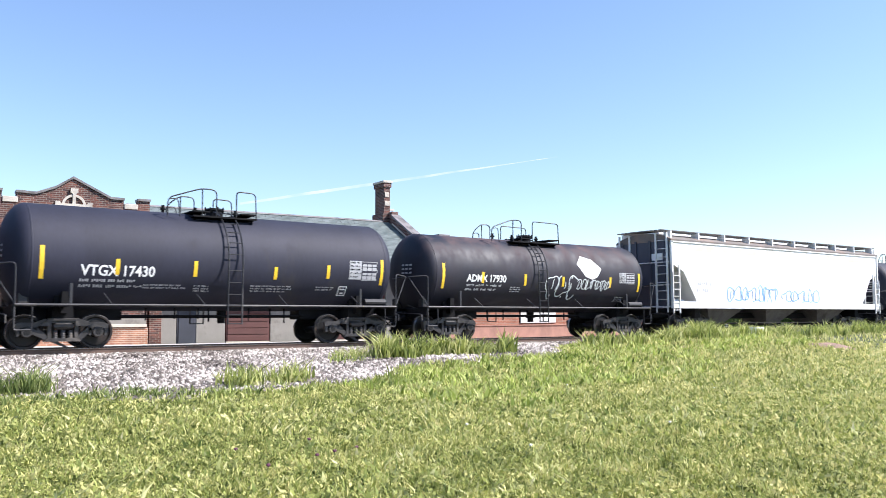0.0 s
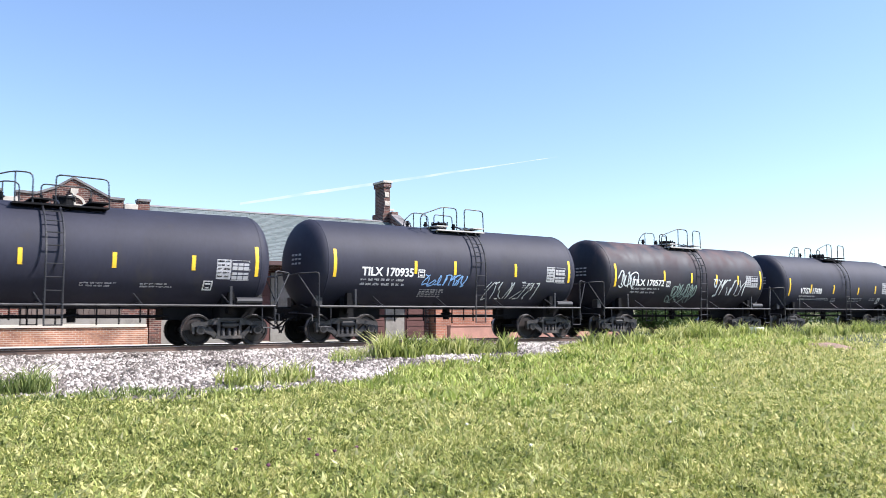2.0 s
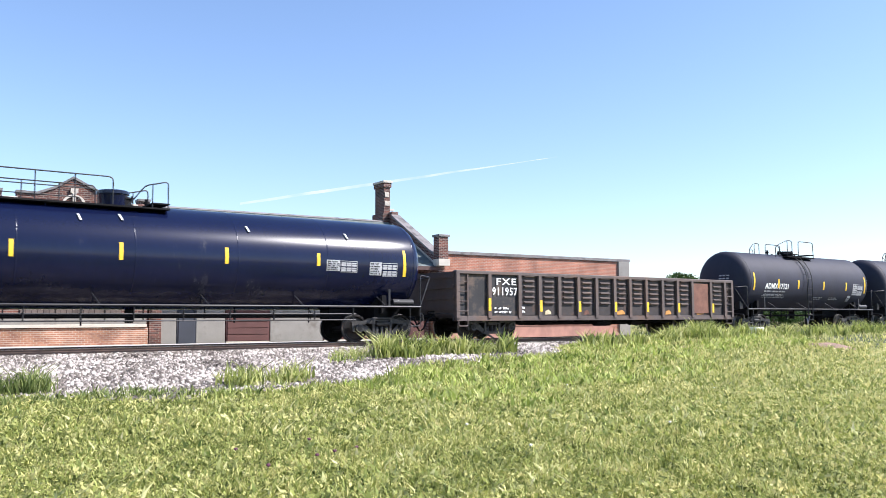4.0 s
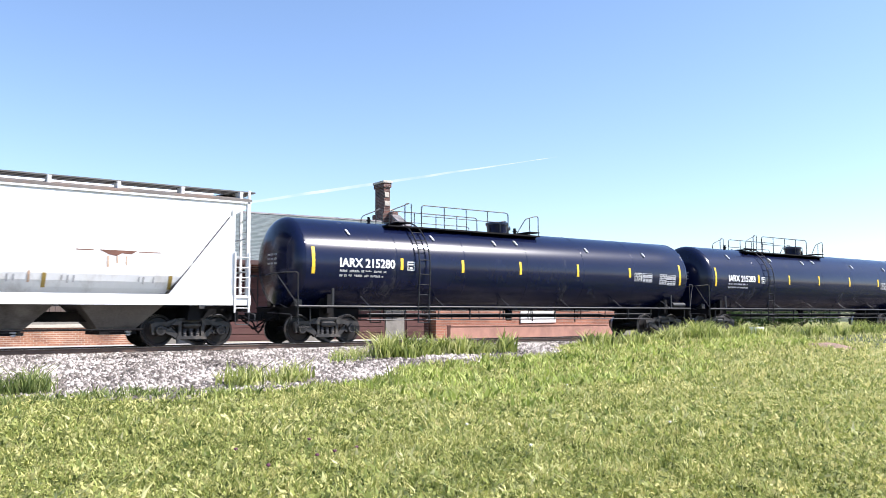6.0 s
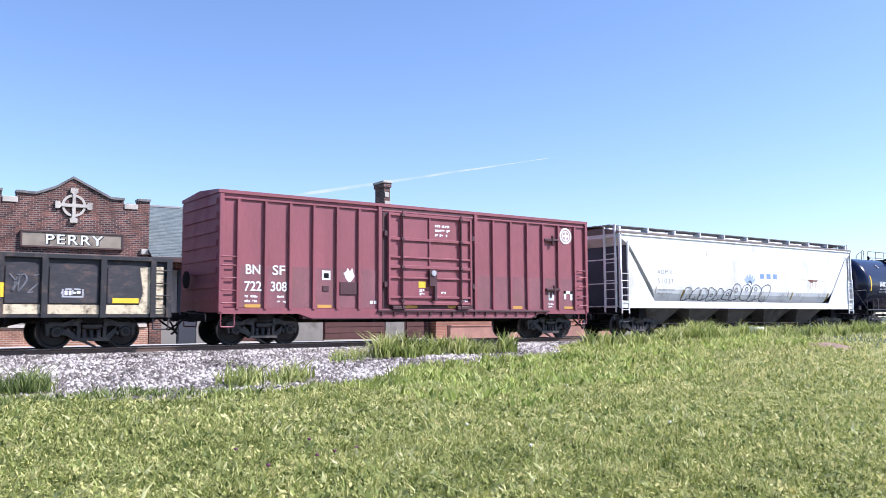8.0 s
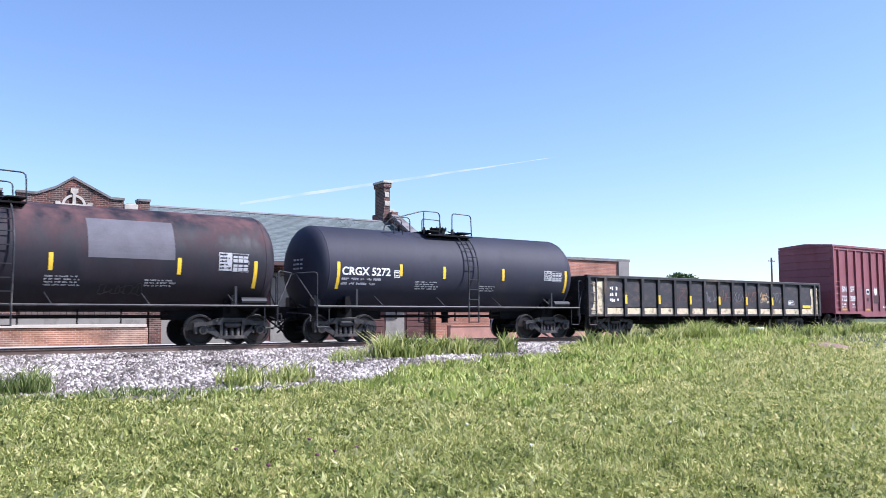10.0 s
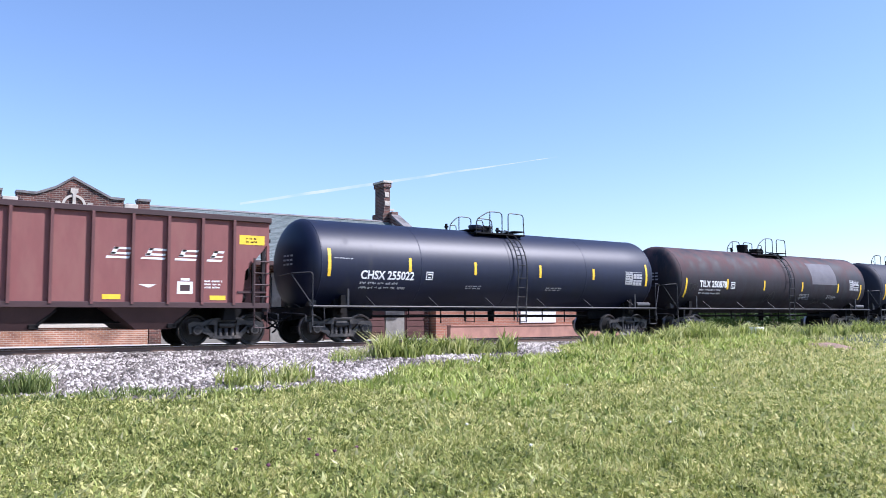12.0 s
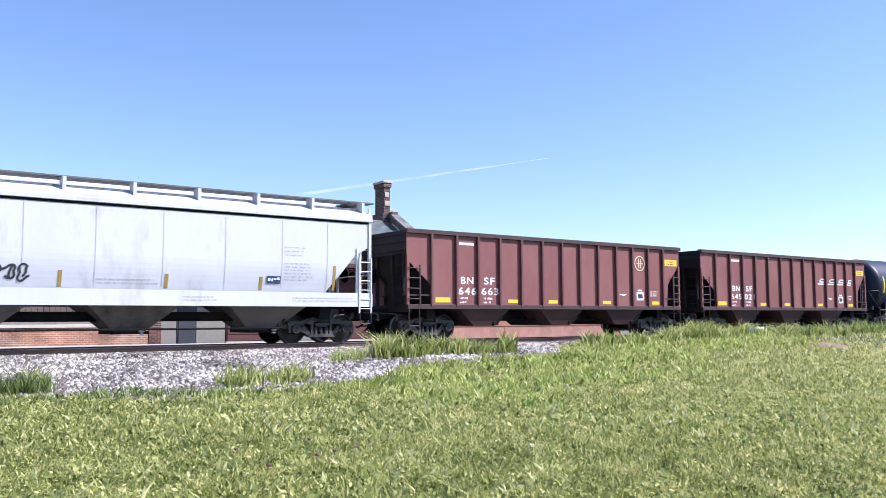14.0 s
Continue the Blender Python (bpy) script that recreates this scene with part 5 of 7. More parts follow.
# ---- boxcar ----
def box_car(centre):
    car = freight_car("box_car", "weathered dark red boxcar with a closed ribbed plug door", centre)
    L, W, z0, z1 = 7.63, 1.5, 0.98, 4.6
    truck = L - 1.63
    part("body", box(bmesh.new(), -L, L, -W, W, z0, z1 - 0.02), M_BOX_RED, car)
    part("roof", prism(bmesh.new(), [(-W - 0.06, z1 - 0.1), (-W - 0.06, z1), (0, z1 + 0.12), (W + 0.06, z1), (W + 0.06, z1 - 0.1)], -L - 0.04, L + 0.04), M_BOX_RED, car)
    for s in (-1, 1):
        part("eave_rail", box(bmesh.new(), -L, L, s * W, s * (W + 0.05), z1 - 0.26, z1 - 0.2, 0.01), M_BOX_RED, car)
        part("side_sill", slab(bmesh.new(), [(-L, 0.93), (-L + 2.6, 0.93), (-L + 3.0, 0.8), (L - 3.0, 0.8), (L - 2.6, 0.93), (L, 0.93), (L, 1.1), (-L, 1.1)], s * (W - 0.03), s * (W + 0.05)), M_BOX_RED, car)
        part("sill_lip", box(bmesh.new(), -L + 3.0, L - 3.0, s * (W - 0.02), s * (W + 0.1), 0.76, 0.8, 0.008), M_BOX_DARK, car)
        for x in (-7.04, -6.16, -5.34, -4.53, -3.69, -2.88, 2.78, 3.62, 4.45, 5.25, 6.06, 6.95):
            part("side_rib", slab(bmesh.new(), [(x - 0.045, z0 + 0.1), (x + 0.045, z0 + 0.1), (x + 0.045, z1 - 0.26), (x - 0.045, z1 - 0.26)], s * W, s * (W + 0.085)), M_BOX_RED, car)
        for x in (-L + 0.06, -2.1, 1.95, L - 0.06):
            part("side_post", box(bmesh.new(), x - 0.07, x + 0.07, s * W, s * (W + 0.09), z0, z1 - 0.12, 0.01), M_BOX_RED, car)
        part("door_frame", box(bmesh.new(), -1.98, 1.86, s * W, s * (W + 0.03), 1.1, z1 - 0.14), M_BOX_DARK, car)
        door = part("plug_door", box(bmesh.new(), -1.8, 1.72, s * W, s * (W + 0.075), 1.24, z1 - 0.3, 0.012), M_BOX_RED, car)
        for x in (-1.76, -1.26, 1.22, 1.68):
            part("door_stile", box(bmesh.new(), x - 0.04, x + 0.04, s * (W + 0.07), s * (W + 0.14), 1.24, z1 - 0.3, 0.008), M_BOX_RED, door)
        part("door_stile", box(bmesh.new(), -0.14, -0.08, s * (W + 0.07), s * (W + 0.12), 2.56, z1 - 0.3, 0.008), M_BOX_RED, door)
        for z, h in ((1.28, 0.05), (1.49, 0.04), (2.14, 0.03), (2.51, 0.055), (2.83, 0.03), (3.45, 0.05), (4.27, 0.05)):
            part("door_rail", box(bmesh.new(), -1.76, 1.68, s * (W + 0.068), s * (W + 0.13), z - h, z + h, 0.008), M_BOX_RED, door)
        for x in (-1.26, 1.22):
            part("lock_rod", rod(bmesh.new(), (x, s * (W + 0.165), 1.1), (x, s * (W + 0.165), z1 - 0.2), 0.024), M_BOX_DARK, door)
            for z in (1.35, 2.5, 3.45, 4.25):
                part("rod_guide", box(bmesh.new(), x - 0.06, x + 0.06, s * (W + 0.13), s * (W + 0.2), z - 0.04, z + 0.04, 0.008), M_BOX_DARK, door)
        part("lock_box", box(bmesh.new(), -0.17, 0.16, s * (W + 0.1), s * (W + 0.19), 1.86, 2.44, 0.02), M_BOX_DARK, door)
        part("lock_lever", box(bmesh.new(), 0.02, 0.14, s * (W + 0.12), s * (W + 0.22), 1.36, 1.9, 0.02), M_BOX_DARK, door)
        part("lock_wheel", lathe([(s * (W + 0.19), 0.1), (s * (W + 0.22), 0.1), (s * (W + 0.225), 0.05)], 16, "y"), M_PANEL, door, "pale round lock cap", at=pose(0.0, 0, 2.32))
        for x in (-1.9, 1.8):
            for z in (1.9, 3.6):
                part("hinge_lug", box(bmesh.new(), x - 0.06, x + 0.06, s * (W + 0.03), s * (W + 0.13), z - 0.09, z + 0.09, 0.01), M_BOX_DARK, door)
        part("door_track", box(bmesh.new(), -2.2, 5.5, s * W, s * (W + 0.12), 1.0, 1.07, 0.01), M_BOX_DARK, car)
        for i in range(16):
            part("track_bracket", box(bmesh.new(), -2.05 + i * 0.49, -1.98 + i * 0.49, s * W, s * (W + 0.1), 0.88, 1.0, 0.006), M_BOX_DARK, car)
        for x in (-1.4, 1.3):
            part("door_roller", box(bmesh.new(), x - 0.25, x + 0.25, s * (W + 0.05), s * (W + 0.17), 1.07, 1.2, 0.02), M_BOX_DARK, door)
        for k in (-1, 1):
            for z in (1.25, 1.62, 1.99, 2.36, 2.62):
                part("grab_iron", pipe(bmesh.new(), [(k * (L - 0.08), s * (W + 0.01), z), (k * (L - 0.08), s * (W + 0.09), z), (k * (L - 0.52), s * (W + 0.09), z), (k * (L - 0.52), s * (W + 0.01), z)], 0.018), M_BOX_RED, car)
            part("stirrup", stirrup(bmesh.new(), k * (L - 0.08), k * (L - 0.5), s * (W + 0.03), 0.55, 0.95, 0.02), M_BOX_RED, car)
            part("jacking_pad", box(bmesh.new(), k * (truck - 1.3) - 0.2, k * (truck - 1.3) + 0.2, s * (W - 0.2), s * (W + 0.02), 0.78, 0.93, 0.01), M_BOX_DARK, car)
    for k in (-1, 1):
        for i in range(8):
            z = 1.3 + i * 0.41
            part("end_corrugation", prism(bmesh.new(), [(-1.42, z), (1.42, z), (1.42, z + 0.17), (-1.42, z + 0.17)], k * L, k * (L + 0.05)), M_BOX_RED, car)
        bm = bmesh.new()
        box(bm, k * (L - 2.8), k * (L + 0.45), -0.33, 0.33, 0.72, 1.0)
        slab(bm, [(k * truck - 0.2, 0.74), (k * truck + 0.2, 0.74), (k * truck + 0.3, 0.99), (k * truck - 0.3, 0.99)], -1.3, 1.3)
        part("draft_sill", bm, M_FRAME, car)
        bm = lathe([(-0.02, 0.24), (0.02, 0.24), (0.02, 0.27), (-0.02, 0.27)], 20)
        bmesh.ops.translate(bm, verts=bm.verts[:], vec=(k * (L + 0.2), 0.6, 2.0))
        part("brake_wheel", bm, M_FRAME, car)
    bm = bmesh.new()
    box(bm, -5, 5, -0.2, 0.2, 0.66, 0.97)
    for i in range(9):
        x = -2.1 + i * 0.55
        box(bm, x - 0.12, x + 0.12, -1.35, -0.9, 0.68 + 0.05 * (i % 3), 0.93)
    rod(bm, (-3.5, -0.8, 0.75), (3.5, -0.8, 0.75), 0.03)
    part("underframe", bm, M_FRAME, car)
    side = flat_side(-W - 0.008)
    for t, x, z, w in (("BN", -6.78, 2.12, 0.46), ("SF", -5.92, 2.12, 0.42), ("722", -6.82, 1.62, 0.55), ("308", -5.97, 1.62, 0.54)):
        lettering(t, x, z, 0.29, side, M_WHITE, car, width=w, bold=0.02, lift=0.012)
    bm = bmesh.new()
    small_print(bm, -6.8, -6.3, 1.42, side, 3, 0.07, 0.14, 4)
    small_print(bm, -5.75, -5.35, 1.42, side, 2, 0.07, 0.16, 5)
    skin_quad(bm, -2.45, -2.34, 1.26, 1.36, side, 0.008, steps=1)
    skin_quad(bm, -2.3, -2.2, 1.26, 1.36, side, 0.008, steps=1)
    tagged(part("stencil", bm, M_WHITE, car), kind="stuff")
    dside = flat_side(-W - 0.078)
    bm = bmesh.new()
    small_print(bm, 0.14, 0.9, 3.93, dside, 3, 0.09, 0.16, 7)
    small_print(bm, -0.52, -0.25, 1.68, dside, 2, 0.09, 0.12, 8)
    small_print(bm, 0.4, 0.7, 1.62, dside, 1, 0.1, 0.12, 9)
    small_print(bm, 1.3, 1.6, 1.36, dside, 1, 0.08, 0.12, 10)
    tagged(part("stencil", bm, M_WHITE, car), kind="stuff")
    part("notice", skin_quad(bmesh.new(), -0.56, -0.26, 1.82, 2.03, dside, steps=1), M_YELLOW, car, "yellow notice")
    part("placard", skin_polygon(bmesh.new(), [(-3.44, 2.24), (-3.34, 2.3), (-3.3, 2.42), (-3.22, 2.3), (-3.12, 2.4), (-3.08, 2.25), (-3.04, 2.14), (-3.14, 2.0), (-3.24, 1.94), (-3.36, 2.06)], side), M_WHITE, car, "torn white placard")
    part("placard_board", box(bmesh.new(), -3.58, -2.92, -W - 0.04, -W - 0.005, 1.55, 1.95, 0.006), M_BOX_DARK, car)
    part("tag_slot", box(bmesh.new(), -4.2, -3.98, -W - 0.03, -W - 0.005, 1.64, 1.82, 0.006), M_BOX_DARK, car)
    bm = bmesh.new()
    for a, b, c, d in ((-4.22, -3.92, 2.0, 2.3), (5.55, 5.82, 1.45, 1.75), (6.36, 6.82, 1.7, 1.82), (6.36, 6.48, 1.5, 1.82), (6.7, 6.82, 1.46, 1.82)):
        skin_quad(bm, a, b, c, d, side, steps=1)
    small_print(bm, 5.5, 5.85, 1.28, side, 2, 0.06, 0.1, 11)
    tagged(part("stencil", bm, M_WHITE, car), kind="stuff")
    part("stencil", skin_quad(bmesh.new(), -4.16, -3.98, 2.06, 2.22, flat_side(-W - 0.014), steps=1), M_FRAME, car)
    part("stencil", skin_quad(bmesh.new(), 5.6, 5.72, 1.55, 1.75, flat_side(-W - 0.014), steps=1), M_BOX_BAND, car)
    n = 24
    cx, cz = 6.5, 3.97
    part("emblem", skin_polygon(bmesh.new(), [(cx + 0.32 * math.cos(6.283 * i / n), cz + 0.32 * math.sin(6.283 * i / n)) for i in range(n)], side), M_WHITE, car, "round white emblem")
    bm = bmesh.new()
    for sx in (-1, 1):
        for sz in (-1, 1):
            skin_polygon(bm, [(cx + sx * 0.05, cz + sz * 0.05), (cx + sx * 0.15, cz + sz * 0.05), (cx + sx * 0.11, cz + sz * 0.12), (cx + sx * 0.05, cz + sz * 0.16)], flat_side(-W - 0.012))
    skin_ribbon(bm, [(cx + 0.23 * math.cos(6.283 * i / n), cz + 0.23 * math.sin(6.283 * i / n)) for i in range(n + 1)], 0.025, flat_side(-W - 0.008))
    part("emblem_pattern", bm, M_BOX_RED, car)
    for x in (-6.55, -4.13, -0.84, 0.95, 3.95, 6.62):
        y = -W - 0.01 if abs(x) > 2 else -W - 0.035
        part("reflective_bar", skin_quad(bmesh.new(), x - 0.25, x + 0.25, 1.12, 1.22, flat_side(y), steps=1), M_OLD_ORANGE, car)
    for x, z in ((5.66, 3.77), (5.72, 1.86)):
        bm = bmesh.new()
        box(bm, x - 0.36, x + 0.36, -W - 0.12, -W, z - 0.045, z + 0.045, 0.01)
        rod(bm, (x + 0.05, -W - 0.1, z - 0.18), (x + 0.05, -W - 0.1, z + 0.16), 0.05)
        part("door_stop", bm, M_BOX_DARK, car)
    # a duller band of paint along the lower side
    part("repaint_band", skin_quad(bmesh.new(), -6.98, -2.17, 1.12, 2.38, flat_side(-W + 0.001 - 0.004), steps=1), M_BOX_BAND, car, "duller repainted lower band")
    part("repaint_band", skin_quad(bmesh.new(), 2.02, 6.92, 1.12, 2.29, flat_side(-W + 0.001 - 0.004), steps=1), M_BOX_BAND, car, "duller repainted lower band")
    add_running_gear(car, L + 0.82, truck)


M_BOX_DARK = material("dark_red_hardware", (0.07, 0.025, 0.028), 0.6, vary=0.2, scale=3)
M_BOX_BAND = material("duller_boxcar_red", (0.225, 0.085, 0.095), 0.65, vary=0.25, scale=1.4, dirt=(0.21, 0.10, 0.095), dirt_amount=0.4, dirt_scale=1.2, streak=2)
M_OLD_ORANGE = material("amber_reflector", (0.55, 0.3, 0.06), 0.55, vary=0.12, scale=4)
box_car(-123.95)


# ---- gondolas ----
def gondola(label, centre, length, half, z0, z1, paint, posts, bars, cream=False):
    car = freight_car("gondola", label, centre)
    L, W = length / 2, 1.5
    for s in (-1, 1):
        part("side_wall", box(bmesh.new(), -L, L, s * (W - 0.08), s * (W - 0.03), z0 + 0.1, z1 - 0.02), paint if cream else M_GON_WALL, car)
        part("top_chord", box(bmesh.new(), -L - 0.03, L + 0.03, s * (W - 0.12), s * (W + 0.06), z1 - 0.13, z1, 0.02), paint if not cream else M_GON_BLACK, car)
        part("side_sill", box(bmesh.new(), -L, L, s * (W - 0.1), s * (W + 0.04), z0 - (0.0 if cream else 0.1), z0 + 0.08, 0.01), paint if not cream else M_GON_BLACK, car)
        for x in posts:
            part("side_post", slab(bmesh.new(), [(x - 0.075, z0), (x + 0.075, z0), (x + 0.075, z1 - 0.1), (x - 0.075, z1 - 0.1)], s * (W - 0.03), s * (W + 0.08)), paint, car)
        for a, b in zip(posts, posts[1:]):
            if not cream:
                if abs(a - 5.08) < 0.05 and s < 0:
                    part("patch_panel", box(bmesh.new(), a + 0.12, b - 0.12, s * (W - 0.03), s * (W + 0.01), z0 + 0.18, z1 - 0.2, 0.01), M_GON_RUST, car, "rust-red repair plate")
                    continue
                if a < -6.2 and s < 0 and b - a > 1.2:
                    part("number_panel", box(bmesh.new(), a + 0.09, b - 0.09, s * (W - 0.03), s * (W - 0.015), z0 + 0.05, z1 - 0.14), M_GON_BLACK, car, "black repainted number panel")
                    continue
                w = (b - a) / 2 - 0.26
                for i in range(6):
                    z = z0 + 0.52 + i * 0.2
                    c = (a + b) / 2
                    part("pressed_ridge", prism(bmesh.new(), [(s * (W - 0.03), z), (s * (W + 0.05), z + 0.035), (s * (W + 0.05), z + 0.07), (s * (W - 0.03), z + 0.1)], c - w, c + w), paint, car)
            else:
                c, w = (a + b) / 2, (b - a) / 2 - 0.12
                part("panel_dish", slab(bmesh.new(), [(c - w, z0 + 0.38), (c + w, z0 + 0.38)] + [(c + w * math.cos(q), z1 - 0.34 + 0.1 * math.sin(q)) for q in [math.pi * i / 8 for i in range(9)]], s * (W - 0.03), s * (W + 0.012)), M_GON_DISH, car)
                part("cream_plate", box(bmesh.new(), a + 0.09, b - 0.09, s * (W - 0.03), s * (W + 0.012), z0 + 0.09, z0 + 0.34, 0.006), M_GON_CREAM, car, "flaking cream paint along the sill")
    part("floor", box(bmesh.new(), -L, L, -W + 0.05, W - 0.05, z0, z0 + 0.1), paint, car)
    for k in (-1, 1):
        bm = bmesh.new()
        box(bm, k * (L - 0.05), k * L, -W + 0.05, W - 0.05, z0, z1 - 0.04)
        for i in range(4):
            z = z0 + 0.3 + i * 0.38
            box(bm, k * L, k * (L + 0.06), -W + 0.1, W - 0.1, z, z + 0.14)
        part("end_wall", bm, paint, car)
        for s in (-1, 1):
            bm = bmesh.new()
            for z in (z0 + 0.25, z0 + 0.6, z0 + 0.95, z0 + 1.3):
                pipe(bm, [(k * (L - 0.06), s * (W - 0.03), z), (k * (L - 0.06), s * (W + 0.07), z), (k * (L - 0.5), s * (W + 0.07), z), (k * (L - 0.5), s * (W - 0.03), z)], 0.017)
            for x in (L - 0.06, L - 0.5):
                box(bm, k * x - 0.025, k * x + 0.025, s * (W - 0.03), s * (W + 0.05), z0 + 0.1, z1 - 0.15)
            stirrup(bm, k * (L - 0.08), k * (L - 0.5), s * (W + 0.03), 0.5, z0 + 0.1, 0.02)
            part("corner_ladder", bm, paint, car)
        bm = bmesh.new()
        box(bm, k * (L - 3.0), k * (half - 0.62), -0.33, 0.33, 0.68, 0.95)
        slab(bm, [(k * (L - 2.0) - 0.2, 0.7), (k * (L - 2.0) + 0.2, 0.7), (k * (L - 2.0) + 0.3, z0 + 0.05), (k * (L - 2.0) - 0.3, z0 + 0.05)], -1.3, 1.3)
        part("draft_sill", bm, M_FRAME, car)
    part("centre_sill", slab(bmesh.new(), [(-L + 3, z0), (L - 3, z0), (L - 4.4, 0.5), (-L + 4.4, 0.5)], -0.2, 0.2), M_FRAME, car)
    for i in range(12):
        x = -L + 3.2 + i * (length - 6.4) / 11
        part("cross_bearer", box(bmesh.new(), x - 0.05, x + 0.05, -1.4, 1.4, z0 - 0.16, z0), M_FRAME, car)
    part("air_reservoir", rod(bmesh.new(), (-0.5, -0.9, 0.62), (0.4, -0.9, 0.62), 0.17, 12), M_FRAME, car)
    part("brake_cylinder", rod(bmesh.new(), (1.6, -0.9, 0.6), (2.3, -0.9, 0.6), 0.13, 12), M_FRAME, car)
    part("brake_rod", rod(bmesh.new(), (-4.5, -0.7, 0.6), (4.5, -0.7, 0.6), 0.025), M_FRAME, car)
    for x, a, b in bars:
        part("reflective_bar", box(bmesh.new(), x - 0.06, x + 0.06, -W - 0.09, -W - 0.078, a, b), M_YELLOW, car)
    add_running_gear(car, half, L - 2.0)
    return car


car = gondola("rusty brown gondola with pressed ridge panels and yellow bars", -45.2, 16.1, 8.6, 0.78, 2.48, M_GON_BROWN, [-8.0, -6.55, -5.1, -4.08, -3.06, -2.02, -1.0, 0.06, 1.0, 2.01, 3.06, 4.07, 5.08, 6.4, 7.45, 7.98], [(-6.57, 1.05, 1.5), (-4.05, 1.02, 1.45), (-1.98, 1.02, 1.42), (0.08, 1.02, 1.42), (2.05, 1.02, 1.42), (4.1, 1.0, 1.4), (6.5, 1.0, 1.4)])
side = flat_side(-1.52)
for t, x, z, h, w in (("FXE", -6.2, 2.0, 0.24, 0.95), ("911957", -6.4, 1.62, 0.28, 1.2)):
    lettering(t, x, z, h, side, M_WHITE, car, spacing=1.2, width=w, bold=0.02)
bm = bmesh.new()
small_print(bm, -6.3, -5.4, 1.1, side, 2, 0.08, 0.14, 6)
small_print(bm, -4.98, -4.7, 1.12, flat_side(-1.475), 2, 0.08, 0.14, 7)
tagged(part("stencil", bm, M_WHITE, car), kind="stuff")
for x, w, m in ((-3.6, 0.32, M_GON_CREAM), (0.5, 0.5, M_ORANGE), (3.5, 0.4, M_ORANGE), (5.7, 0.5, M_ORANGE), (-1.5, 0.3, M_GON_RUST)):
    part("paint_flake", skin_polygon(bmesh.new(), [(x - w * 0.5, 0.9), (x + w * 0.5, 0.92), (x + w * 0.4, 1.02), (x + w * 0.1, 1.1), (x - w * 0.45, 1.04)], flat_side(-1.475)), m, car)

car = gondola("black gondola with flaking cream sill and yellow bars", -141.45, 17.0, 9.0, 0.83, 2.5, M_GON_BLACK, [-8.42, -7.5, -6.3, -5.24, -4.2, -3.12, -2.08, -1.04, 0.0, 1.02, 2.05, 3.08, 4.15, 5.19, 6.65, 7.98, 8.42], [(2.07, 1.35, 1.72), (4.17, 1.35, 1.72), (-0.02, 1.35, 1.72), (-2.1, 1.35, 1.72), (-4.2, 1.35, 1.72), (-6.3, 1.35, 1.72)], cream=True)
for a in (7.52, -8.3):
    part("corner_plate", skin_polygon(bmesh.new(), [(a, 0.95), (a + 0.75, 0.95), (a + 0.75, 2.25), (a + 0.1, 2.2), (a + 0.2, 1.5)], flat_side(-1.512)), M_GON_CREAM, car, "flaking cream corner")
part("notice", skin_quad(bmesh.new(), 6.9, 7.6, 1.22, 1.36, flat_side(-1.515), steps=1), M_YELLOW, car)
bm = bmesh.new()
small_print(bm, 5.6, 6.2, 1.42, flat_side(-1.51), 1, 0.12, 0.1, 3)
small_print(bm, -7.2, -6.6, 1.9, flat_side(-1.51), 3, 0.14, 0.24, 4)
tagged(part("stencil", bm, M_WHITE, car), kind="stuff")
for x0, x1, seed, m in ((3.2, 4.0, 5, M_GON_CREAM), (2.2, 2.95, 6, M_GON_RUST), (1.15, 1.9, 7, M_SCUFF), (0.1, 0.9, 8, M_GON_RUST), (-0.95, -0.15, 9, M_SCUFF), (-2.95, -2.25, 10, M_GON_RUST), (4.3, 5.05, 11, M_SCUFF)):
    tagged(part("graffiti", tag_strokes(bmesh.new(), x0, x1, 1.5, 1.95, flat_side(-1.512), 3, 0.03, seed, 0.1), m, car, "worn graffiti scribble"), kind="stuff")
bm = bmesh.new()
for a, b, c, d in ((5.62, 6.16, 1.36, 1.4), (5.62, 5.66, 1.4, 1.58), (6.12, 6.16, 1.4, 1.58), (5.7, 5.86, 1.56, 1.6), (5.92, 6.08, 1.56, 1.6), (5.86, 5.9, 1.44, 1.56)):
    skin_quad(bm, a, b, c, d, flat_side(-1.512), 0.004, steps=1)
tagged(part("stencil", bm, M_PANEL, car), kind="stuff")
tagged(part("stencil", small_print(bmesh.new(), 3.4, 4.0, 1.75, flat_side(-1.51), 2, 0.12, 0.18, 8), M_ORANGE, car), kind="stuff")


